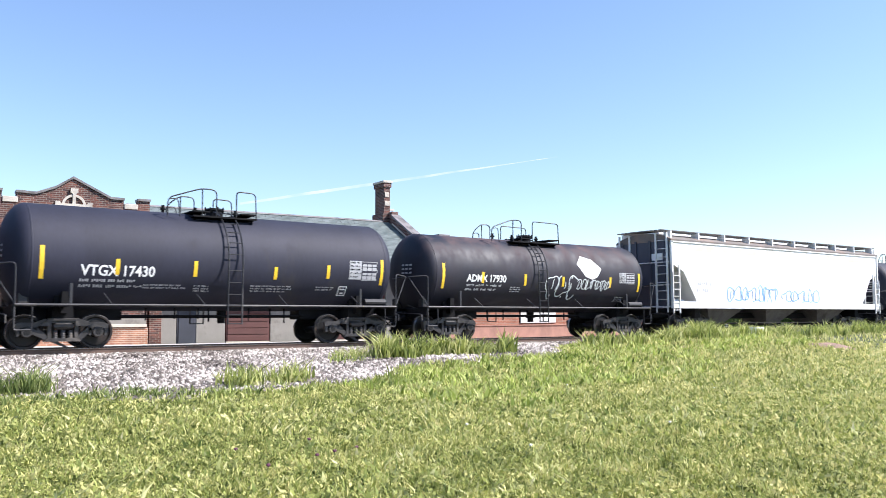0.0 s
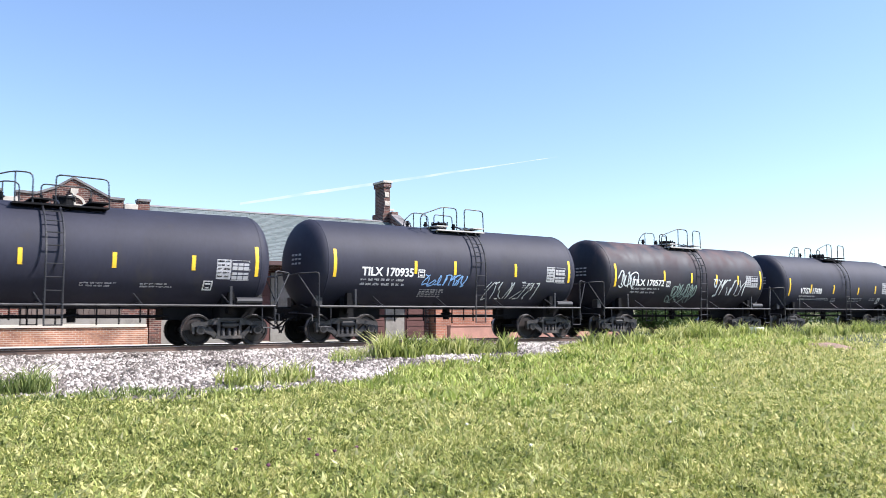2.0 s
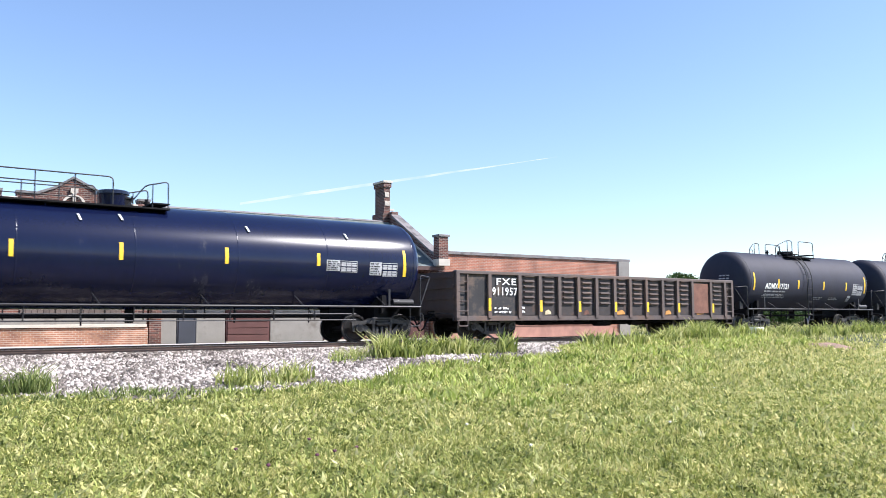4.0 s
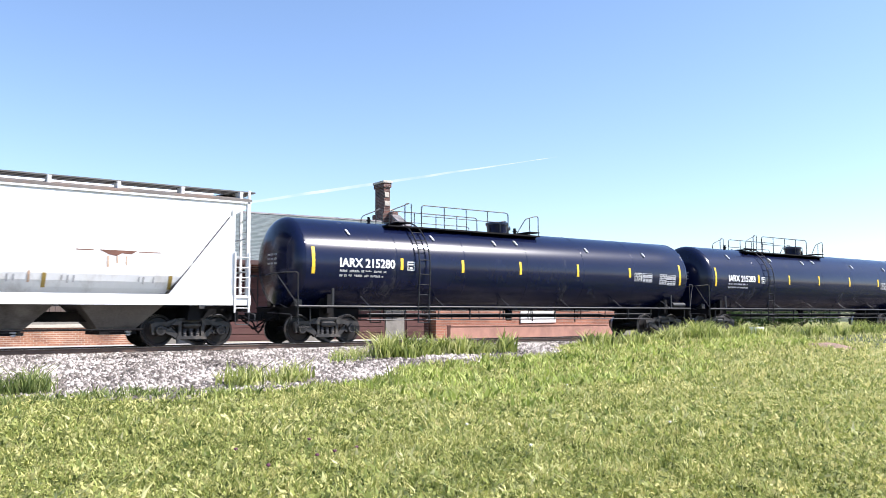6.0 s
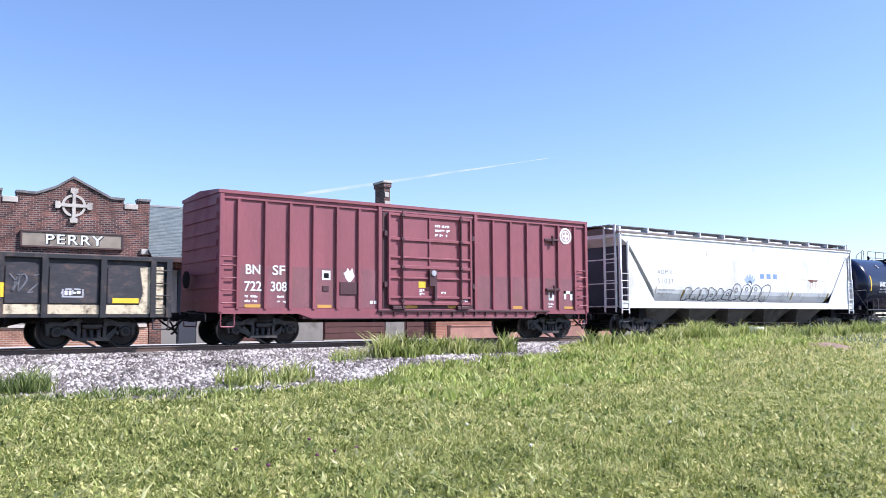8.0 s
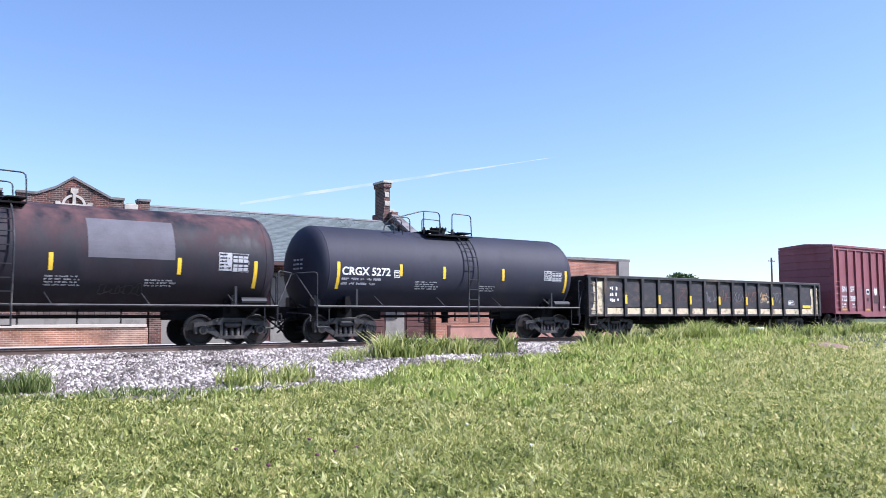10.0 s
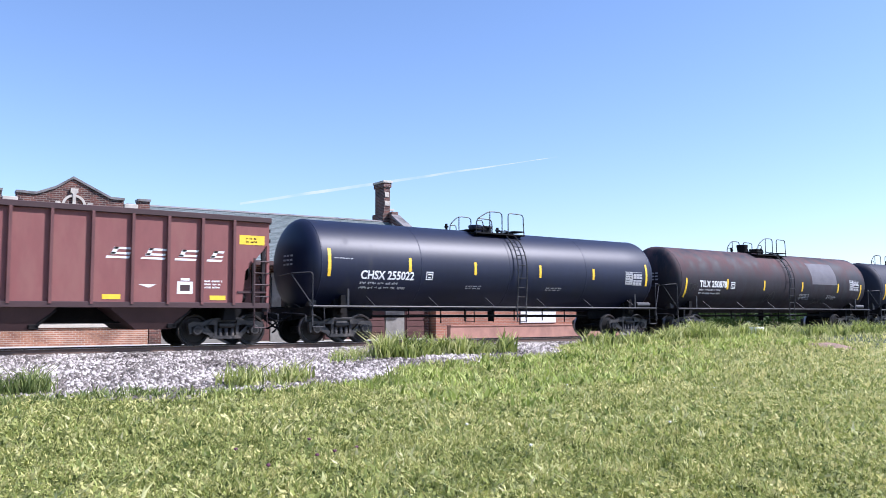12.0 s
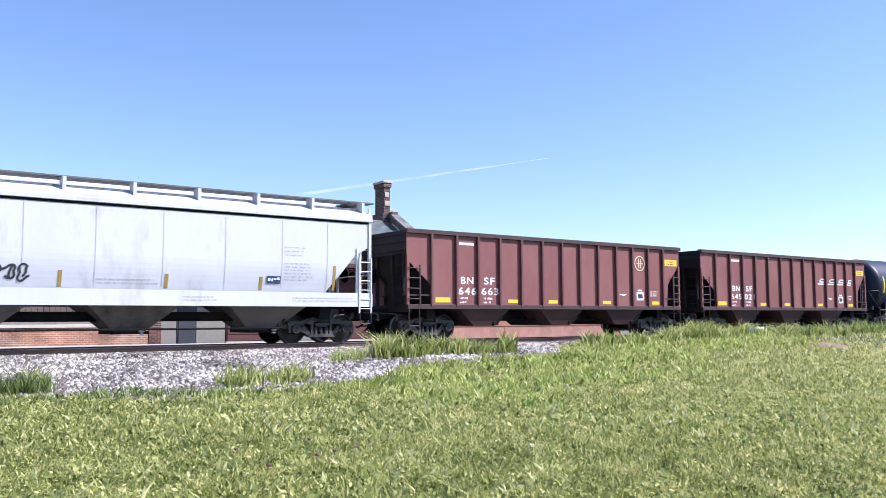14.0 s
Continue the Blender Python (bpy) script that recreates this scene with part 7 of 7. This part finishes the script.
def soup(name, verts, faces, mat, label, category, kind="stuff", parent=None):
    """One mesh of many small pieces: verts (pieces, points, 3), faces over one piece's points."""
    n, k, _ = verts.shape
    me = bpy.data.meshes.new(name)
    me.vertices.add(n * k)
    me.vertices.foreach_set("co", verts.reshape(-1).astype(np.float32))
    loops, starts, at = [], [], 0
    flat = np.concatenate([np.array(f) for f in faces])
    idx = (np.arange(n)[:, None] * k + flat[None, :]).reshape(-1)
    sizes = np.array([len(f) for f in faces])
    offs = np.concatenate([[0], np.cumsum(sizes)[:-1]])
    starts = (np.arange(n)[:, None] * len(flat) + offs[None, :]).reshape(-1)
    me.loops.add(len(idx))
    me.loops.foreach_set("vertex_index", idx.astype(np.int32))
    me.polygons.add(len(starts))
    me.polygons.foreach_set("loop_start", starts.astype(np.int32))
    me.update(calc_edges=True)
    me.validate()
    me.materials.append(mat)
    if parent:
        return tagged(part(name, me, mat, parent), kind=kind)
    return tagged(new(name, me), label, category, kind=kind)


def blades(x, y, height, width, lean=0.5):
    """Bent, tapering blades rooted at x, y."""
    n = len(x)
    z = np.array([ground_z(a, b) for a, b in zip(x, y)])
    w = rng.uniform(0, 2 * np.pi, n)
    f = rng.uniform(0, 2 * np.pi, n)
    bend = rng.uniform(0.1, 1.0, n) * lean * height
    dx, dy = np.cos(w), np.sin(w)
    sx, sy = np.cos(f) * width / 2, np.sin(f) * width / 2
    base = np.stack([x, y, z - 0.01], 1)
    mid = base + np.stack([dx * bend * 0.3, dy * bend * 0.3, height * 0.55], 1)
    tip = base + np.stack([dx * bend, dy * bend, height * rng.uniform(0.8, 1.0, n)], 1)
    s = np.stack([sx, sy, np.zeros(n)], 1)
    return np.stack([base - s, base + s, mid + s * 0.8, mid - s * 0.8, tip], 1)


BLADE = [(0, 1, 2, 3), (3, 2, 4)]


def gravel_edge(x):
    """How far south the ballast shoulder reaches."""
    return -8.1 - 1.7 * smooth(3, 5, x) + 0.5 * smooth(6, 8.5, x) + 2.7 * smooth(9.6, 13, x) + 3.6 * smooth(18, 22, x)


def build_ballast():
    xs = [-60 + 0.6 * i for i in range(260)]
    verts, faces = [], []
    rows = [0, 0.12, 0.25, 0.4, 0.55, 0.7, 0.85, 1.0]
    cols = len(rows) * 2
    for x in xs:
        e = gravel_edge(x) + 0.5 * noise.noise((x * 0.5, 0, 9))
        ys = [e + (-1.25 - e) * t for t in rows] + [1.25 + 1.6 * t for t in rows]
        for y in ys:
            z = ground_z(x, y) + 0.02
            bed = -0.2
            k = smooth(-3.2, -1.7, y) if y < 0 else 1 - smooth(1.7, 2.8, y)
            verts.append((x, y, z + (bed - z) * k))
    for i in range(len(xs) - 1):
        for j in range(cols - 1):
            a = i * cols + j
            faces.append((a, a + 1, a + cols + 1, a + cols))
    me = bpy.data.meshes.new("ballast")
    me.from_pydata(verts, [], faces)
    me.materials.append(M_BALLAST_BASE)
    bed = tagged(new("ballast_bed", me), "pale crushed limestone railway ballast", "ballast", kind="structure")
    n = 66000
    x = np.concatenate([rng.uniform(2, 15, 40000), rng.uniform(15, 24, 14000), rng.uniform(-8, 2, 5000), rng.uniform(24, 60, n - 59000)])
    e = np.array([gravel_edge(a) for a in x])
    t = rng.uniform(0, 1, n)
    y = e + (2.4 - e) * t - 0.3 * rng.random(n)
    z = np.array([ground_z(a, b) for a, b in zip(x, y)])
    k = np.clip((np.abs(y) - 1.7) / 1.5, 0, 1)
    k = k * k * (3 - 2 * k)
    z = np.where(np.abs(y) < 3.2, -0.2 + (z - -0.2) * k, z) + 0.015
    size = rng.uniform(0.028, 0.08, n)
    octa = np.array([(1, 0, -0.3), (0, 1, -0.3), (-1, 0, -0.3), (0, -1, -0.3), (0.35, 0.2, 0.75), (-0.35, -0.2, 0.75)], float)
    v = octa[None] * size[:, None, None] * rng.uniform(0.6, 1.3, (n, 6, 1))
    a = rng.uniform(0, 6.28, n)
    c, s = np.cos(a), np.sin(a)
    v = np.stack([v[..., 0] * c[:, None] - v[..., 1] * s[:, None], v[..., 0] * s[:, None] + v[..., 1] * c[:, None], v[..., 2]], 2)
    v += np.stack([x, y, z], 1)[:, None, :]
    soup("ballast_stones", v, [(0, 1, 4), (1, 5, 4), (1, 2, 5), (2, 3, 5), (3, 4, 5), (3, 0, 4)], M_BALLAST, "", "", parent=bed)


M_BALLAST_BASE = material("ballast_grit", (0.06, 0.053, 0.05), 0.9, vary=0.3, scale=4, bump=0.8, bump_scale=22)
build_ballast()


BARE = ((28.4, -9.5, 0.72, 1.1), (23.3, -7.3, 0.3, 0.5))


def grown(x, y):
    """Where nothing keeps the grass from growing."""
    keep = np.ones(len(x), bool)
    for bx, by, w, d in BARE:
        keep &= ((x - bx) / w) ** 2 + ((y - by) / d) ** 2 > rng.uniform(0.55, 1.05, len(x))
    return keep


def lawn_edge(x):
    return np.array([gravel_edge(a) for a in x]) + rng.normal(-0.15, 0.3, len(x))


def sector(n, r0, r1):
    """Points of the lawn in an arc before the standpoint."""
    a = np.radians(rng.uniform(4, 69, n))
    r = np.sqrt(rng.uniform(r0 ** 2, r1 ** 2, n))
    x, y = EYE[0] + r * np.sin(a), EYE[1] + r * np.cos(a)
    keep = (y < np.minimum(lawn_edge(x), -3.1)) & grown(x, y)
    return x[keep], y[keep]


def build_grass():
    sets = []
    for n, r0, r1, h, w in ((90000, 5.5, 11, (0.03, 0.12), 0.015), (70000, 11, 19, (0.04, 0.14), 0.025), (70000, 19, 34, (0.05, 0.18), 0.04), (45000, 34, 75, (0.1, 0.22), 0.05)):
        x, y = sector(n, r0, r1)
        patch = np.array([noise.noise((a * 0.5, b * 0.5, 5)) for a, b in zip(x, y)])
        clump = np.array([noise.noise((a * 4.5, b * 4.5, 8)) + 0.6 * noise.noise((a * 11, b * 11, 2)) for a, b in zip(x, y)])
        height = rng.uniform(*h, len(x)) * (1 + 0.5 * patch) * np.clip(1 + 1.2 * clump, 0.35, 1.9)
        sets.append(blades(x, y, height, w * rng.uniform(0.6, 1.4, len(x)), 1.0))
    x, y = rng.uniform(-30, 80, 60000), rng.uniform(-34, -5, 60000)
    keep = (y < lawn_edge(x)) & grown(x, y)
    x, y = x[keep], y[keep]
    sets.append(blades(x, y, rng.uniform(0.06, 0.14, len(x)), np.full(len(x), 0.02), 0.9))
    x, y = rng.uniform(30, 140, 30000), rng.uniform(4, 60, 30000)
    keep = (x > 40) | (y > 20)
    x, y = x[keep], y[keep]
    sets.append(blades(x, y, rng.uniform(0.15, 0.4, len(x)), np.full(len(x), 0.06), 0.7))
    flat = []
    for n, r0, r1, size in ((45000, 5.5, 11, 0.018), (42000, 11, 19, 0.03), (34000, 19, 36, 0.048)):
        x, y = sector(n, r0, r1)
        n = len(x)
        z = np.array([ground_z(a, b) for a, b in zip(x, y)]) + rng.uniform(0.02, 0.1, n)
        p = np.stack([x, y, z], 1)
        d = rng.normal(0, 1, (n, 3)) * np.array([1, 1, 1.1])
        d /= np.linalg.norm(d, axis=1)[:, None]
        e = np.cross(d, rng.normal(0, 1, (n, 3)) * np.array([0.5, 0.5, 1]))
        e /= np.linalg.norm(e, axis=1)[:, None]
        k = size * rng.uniform(0.5, 1.4, (n, 1))
        flat.append(np.stack([p - d * k * 1.4, p + e * k * 0.7, p + d * k * 1.4, p - e * k * 0.7], 1))
    soup("lawn_clover", np.concatenate(flat), [(0, 1, 2, 3)], M_GRASS, "low clover leaves among the lawn grass", "clover")
    soup("lawn_grass", np.concatenate(sets), BLADE, M_GRASS, "sunlit yellow-green rough-mown grass", "grass")


build_grass()


def weed_patch(name, spots, label, mat=None, wide=1.0):
    """Tufts of tall grass: (x, y, spread, blades, height)."""
    sets = []
    for x, y, spread, n, h in spots:
        px, py = rng.normal(x, spread, n), rng.normal(y, spread * 0.6, n)
        keep = (py < np.array([gravel_edge(a) for a in px]) + 3.2) & grown(px, py)
        px, py = px[keep], np.minimum(py[keep], -2.9)
        n = len(px)
        sets.append(blades(px, py, h * rng.uniform(0.2, 1.05, n) ** 1.2, wide * rng.uniform(0.014, 0.045, n), 1.0))
    soup(name, np.concatenate(sets), BLADE, mat or M_WEED, label, "tall grass")


pick = random.Random(12)
weed_patch("tall_grass", [(pick.uniform(12.9, 17.6), pick.uniform(-5.5, -4.5), 0.17, 75, pick.uniform(0.3, 0.85)) for _ in range(36)], "tall pale green grass clump beside the ballast", M_WEED_BRIGHT, 1.9)
weed_patch("tall_grass", [(x, -4.2 - pick.uniform(0, 1.4), 0.2, 60, pick.uniform(0.25, 0.85)) for x in [21.5 + 27 * (i + pick.random()) / 150 for i in range(150)]], "long unmown grass along the bank top", M_WEED_BRIGHT, 1.8)
weed_patch("tall_grass", [(26.0 + pick.uniform(0, 3), pick.uniform(-5, -4.1), 0.22, 130, pick.uniform(0.5, 0.95)) for _ in range(16)], "tallest grass clump on the bank", M_WEED_BRIGHT, 1.8)
weed_patch("tall_grass", [(x, gravel_edge(x) - 0.3 - 5.5 * pick.random() ** 1.3, 0.16, 24, pick.uniform(0.12, 0.36)) for x in [pick.uniform(9, 30) for _ in range(700)]], "coarse bright weeds over the upper lawn", M_WEED_COARSE, 2.0)
weed_patch("tall_grass", [(pick.uniform(1.5, 30), pick.uniform(-20, -8.5), 0.09, 9, pick.uniform(0.1, 0.24)) for _ in range(3000)], "uneven tufts scattered through the lawn", None, 1.2)
weed_patch("tall_grass", [(2.85 + pick.uniform(-1.0, 0.85), -7.1 + pick.uniform(-0.9, 0.4), 0.13, 60, pick.uniform(0.25, 0.7)) for _ in range(24)], "dark green grass clump on the gravel", M_WEED_DARK)
weed_patch("tall_grass", [(4.7, -5.4, 0.25, 140, 0.32), (5.1, -5.3, 0.2, 100, 0.3), (5.6, -4.4, 0.08, 50, 0.75), (4.4, -5.8, 0.3, 80, 0.25)] + [(pick.uniform(3.8, 5.8), pick.uniform(-6.2, -4.6), 0.12, 45, pick.uniform(0.15, 0.5)) for _ in range(11)], "thin weeds growing through the gravel", M_WEED_DARK)
weed_patch("tall_grass", [(x, gravel_edge(x) + pick.uniform(-0.9, 0.1), pick.uniform(0.1, 0.2), pick.randint(20, 60), pick.uniform(0.1, 0.34)) for x in [pick.uniform(5.2, 20) for _ in range(80)]], "ragged weeds where lawn meets gravel", M_WEED_BRIGHT, 1.3)
weed_patch("tall_grass", [(pick.uniform(7.2, 9.2), pick.uniform(-8.3, -7.3), 0.15, 45, pick.uniform(0.3, 0.65)) for _ in range(19)], "upright weeds leaning over the gravel edge", M_WEED_BRIGHT, 1.3)
weed_patch("tall_grass", [(pick.uniform(2.0, 7.0), -9.0 + pick.uniform(-0.6, 0.5), 0.16, 40, pick.uniform(0.1, 0.3)) for _ in range(50)], "short ragged weeds at the edge of the gravel", M_WEED_DARK)
weed_patch("tall_grass", [(11.6, -5.2, 0.35, 200, 0.4), (12.4, -4.6, 0.3, 180, 0.4), (12.0, -3.9, 0.2, 80, 0.3)], "small weed clump on the ballast")


def flower(x, y, mat, r, h, name, label):
    z = ground_z(x, y)
    ob = thing(name, label, "flower", "flowers in the lawn", at=pose(x, y, z))
    part("stem", rod(bmesh.new(), (0, 0, 0), (0.01, 0, h), 0.004, 5), M_STEM, ob)
    bm = bmesh.new()
    bmesh.ops.create_icosphere(bm, subdivisions=2, radius=r, matrix=Matrix.Translation((0.01, 0, h)) @ Matrix.Diagonal((1, 1, 0.8, 1)))
    for v in bm.verts:
        v.co += v.normal * r * 0.25 * noise.noise(v.co * 60)
    part("flower_head", bm, mat, ob)


M_STEM = material("green_stem", (0.1, 0.16, 0.04), 0.7)
M_CLOVER = material("pink_clover", (0.12, 0.03, 0.07), 0.7, vary=0.2, scale=30)
M_WHITE_FLOWER = material("white_flower", (0.75, 0.74, 0.68), 0.7, vary=0.1, scale=30)
for x, y in ((3.61, -17.61), (4.73, -16.3), (4.3, -17.31), (4.56, -17.22), (4.89, -17.12), (3.75, -16.48)):
    flower(x, y, M_CLOVER, 0.022, 0.12, "clover_flower", "small dark pink clover flower in the grass")
for x, y in ((7.0, -16.4), (12.6, -12.6), (14.5, -14.8), (9.4, -17.8), (6.5, -18.2), (17.2, -11.9)):
    flower(x, y, M_WHITE_FLOWER, 0.02, 0.12, "daisy_flower", "small white flower head in the grass")


def leafy(parent, name, centres, n, leaf, mat):
    """A crown of small leaves gathered in clumps."""
    pts = []
    for (cx, cy, cz, r) in centres:
        d = rng.normal(0, 1, (n, 3))
        d /= np.linalg.norm(d, axis=1)[:, None]
        pts.append(np.array([cx, cy, cz]) + d * r * rng.uniform(0.45, 1.0, (n, 1)) * np.array([1, 1, 0.85]))
    p = np.concatenate(pts)
    a, b = rng.normal(0, 1, p.shape), rng.normal(0, 1, p.shape)
    a /= np.linalg.norm(a, axis=1)[:, None]
    b -= a * (a * b).sum(1)[:, None]
    b /= np.linalg.norm(b, axis=1)[:, None]
    s = leaf * rng.uniform(0.6, 1.3, (len(p), 1))
    v = np.stack([p - a * s, p + b * s * 0.5, p + a * s, p - b * s * 0.5], 1)
    soup(name, v, [(0, 1, 2, 3)], mat, "", "", parent=parent)


def bush(x, y, w, h, label, name="bush", category="bush"):
    z = ground_z(x, y)
    ob = thing(name, label, category, at=pose(x, y, z))
    bm = bmesh.new()
    k = 5
    tips = []
    for i in range(k):
        a = 6.28 * i / k + rng.uniform(-0.4, 0.4)
        q = (math.cos(a) * w * 0.3, math.sin(a) * w * 0.3, h * rng.uniform(0.45, 0.7))
        rod(bm, (0, 0, h * 0.1), q, 0.03 + 0.012 * h, 6)
        tips.append(q)
    rod(bm, (0, 0, -0.1), (0, 0, h * 0.3), 0.05 + 0.03 * h, 8)
    part("trunk", bm, M_POLE, ob)
    cs = [(q[0], q[1], q[2], w * rng.uniform(0.22, 0.34)) for q in tips] + [(rng.uniform(-0.35, 0.35) * w, rng.uniform(-0.35, 0.35) * w, h * rng.uniform(0.35, 0.85), w * rng.uniform(0.14, 0.26)) for _ in range(9)]
    leafy(ob, "crown", cs, 420, 0.05 + 0.022 * h, M_LEAF)
    return ob


for x, y, w, h in ((39.5, 7.6, 2.6, 1.7), (42.0, 8.4, 3.0, 2.0), (45.0, 9.0, 3.2, 1.9), (48.5, 9.8, 3.4, 2.2), (53, 11, 4, 2.4), (59, 12, 4, 2.2), (66, 14, 5, 2.6)):
    bush(x, y, w, h, "low dark green bush behind the track")
bush(36.5, 24, 5.0, 5.4, "small leafy tree behind the brick annex", "tree", "tree")
bush(62.5, 24, 5.5, 5.2, "rounded leafy tree in the distance", "tree", "tree")
for x, y, w, h in ((150, 130, 16, 6.5), (175, 120, 18, 7), (200, 125, 16, 6), (230, 130, 20, 7), (260, 120, 18, 6.5), (300, 135, 22, 7)):
    bush(x, y, w, h, "distant line tree beyond the fields", "tree", "tree")


def utility_pole(x, y, h):
    ob = thing("utility_pole", "weathered wooden utility pole with a crossarm", "utility pole", at=pose(x, y, ground_z(x, y)))
    part("pole", rod(bmesh.new(), (0, 0, -0.5), (0, 0, h), 0.13, 10), M_POLE, ob)
    part("crossarm", box(bmesh.new(), -0.9, 0.9, -0.06, 0.06, h - 0.6, h - 0.48, 0.01), M_POLE, ob)
    for k in (-0.8, -0.3, 0.3, 0.8):
        part("insulator", lathe([(0, 0.03), (0.06, 0.04), (0.12, 0.025)], 8), M_STONE, ob, at=pose(k, 0, h - 0.48, 0, -90, 0))


utility_pole(118.5, 50, 10.2)


def marker_block(x, y):
    ob = thing("concrete_block", "small white-painted concrete block beside the rails", "concrete block", at=pose(x, y, ground_z(x, y) - 0.02))
    part("block", box(bmesh.new(), -0.28, 0.28, -0.2, 0.2, 0, 0.42, 0.03), M_WHITE, ob)
    part("cover_plate", box(bmesh.new(), -0.24, 0.24, -0.16, 0.16, 0.42, 0.44, 0.005), M_PIPE, ob)


marker_block(31.3, -4.7)


def streak(name, x0, z0, x1, z1, width, label):
    """A thin, high streak of ice cloud far beyond the place."""
    bm = bmesh.new()
    rows = []
    for i in range(40):
        t = i / 39
        w = width * (0.35 + 0.65 * math.sin(math.pi * min(1.0, 0.15 + t))) * (1 - 0.3 * t)
        x, z, k = x0 + (x1 - x0) * t, z0 + (z1 - z0) * t, 2 * noise.noise((t * 9, z0, 0))
        rows.append((bm.verts.new((x, 2200, z - w + k)), bm.verts.new((x, 2200, z + w + k))))
    for (a, b), (c, d) in zip(rows, rows[1:]):
        bm.faces.new((a, c, d, b))
    tagged(new(name, mesh_of(bm, M_CLOUD)), label, "contrail", kind="structure")


def cloud_material():
    m = bpy.data.materials.new("thin_ice_cloud")
    m.use_nodes = True
    nodes, link = m.node_tree.nodes, m.node_tree.links.new
    tr, em, mx = nodes.new("ShaderNodeBsdfTransparent"), nodes.new("ShaderNodeEmission"), nodes.new("ShaderNodeMixShader")
    # The streak glows by itself in place of the sunlight it would scatter.
    em.inputs[0].default_value, em.inputs[1].default_value = (0.9, 0.95, 1.0, 1), 0.66
    tc, ns, mr = nodes.new("ShaderNodeTexCoord"), nodes.new("ShaderNodeTexNoise"), nodes.new("ShaderNodeMapRange")
    ns.inputs["Scale"].default_value, ns.inputs["Detail"].default_value = 0.012, 6
    mr.inputs[1].default_value, mr.inputs[2].default_value, mr.inputs[3].default_value, mr.inputs[4].default_value = 0.3, 0.7, 0.05, 0.75
    link(tc.outputs["Object"], ns.inputs[0]), link(ns.outputs[0], mr.inputs[0]), link(mr.outputs[0], mx.inputs[0])
    link(tr.outputs[0], mx.inputs[1]), link(em.outputs[0], mx.inputs[2]), link(mx.outputs[0], nodes["Material Output"].inputs[0])
    return m


M_CLOUD = cloud_material()
streak("contrail", 940, 325, 2160, 592, 5.0, "thin white contrail across the blue sky")


def bare_patch(x, y, w, d):
    bm = bmesh.new()
    ring = []
    for i in range(28):
        a = 6.2832 * i / 28
        k = 1 + 0.25 * noise.noise((math.cos(a) * 2, math.sin(a) * 2, 1))
        px, py = x + w * k * math.cos(a), y + d * k * math.sin(a)
        ring.append(bm.verts.new((px, py, ground_z(px, py) - 0.02)))
    outer = [(v.co.x, v.co.y) for v in ring]
    for t, lift in ((0.75, 0.1), (0.45, 0.2), (0.15, 0.24)):
        row = []
        for ox, oy in outer:
            px, py = x + (ox - x) * t, y + (oy - y) * t
            row.append(bm.verts.new((px, py, ground_z(px, py) + lift * w * 0.95 + 0.03 * noise.noise((px * 5, py * 5, 0)))))
        for i in range(28):
            j = (i + 1) % 28
            bm.faces.new((ring[i], ring[j], row[j], row[i]))
        ring = row
    bm.faces.new(ring)
    tagged(new("bare_patch", mesh_of(bm, M_EARTH)), "bare reddish earth in the grass", "ground", kind="structure")


M_EARTH = material("bare_reddish_earth", (0.30, 0.20, 0.14), 0.95, vary=0.25, scale=3, bump=0.6, bump_scale=18)
for spot in BARE:
    bare_patch(*spot)
# ---- the train rolls east at a steady pace ----
BEATS = (0, 0.5, 1, 1.5, 2, 2.5, 3, 5.5, 6, 6.5, 7, 7.5, 8, 10.5, 11, 11.5, 12, 12.5, 13, 13.5, 14)
SHIFT = (1.14, 2.2, 0.69, 1.66, 0.24, 1.33, 1.45, 0.08, 0.32, 0.51, -0.09, 0.14, -0.55, -2.22, -1.97, -1.8, -2.36, -2.17, -2.85, -1.76, -2.36)


def motions():
    for car, centre in CARS:
        walk(car, [(t, pose(centre + SPEED * t + d, 0, 0)) for t, d in zip(BEATS, SHIFT)])
    turn = math.degrees(SPEED / WHEEL_R)
    for ws, x, phase in WHEELSETS:
        walk(ws, [(i / FPS, pose(x, 0, WHEEL_R, 0, phase + turn * i / FPS, 0)) for i in range(14 * FPS + 1)])


motions()
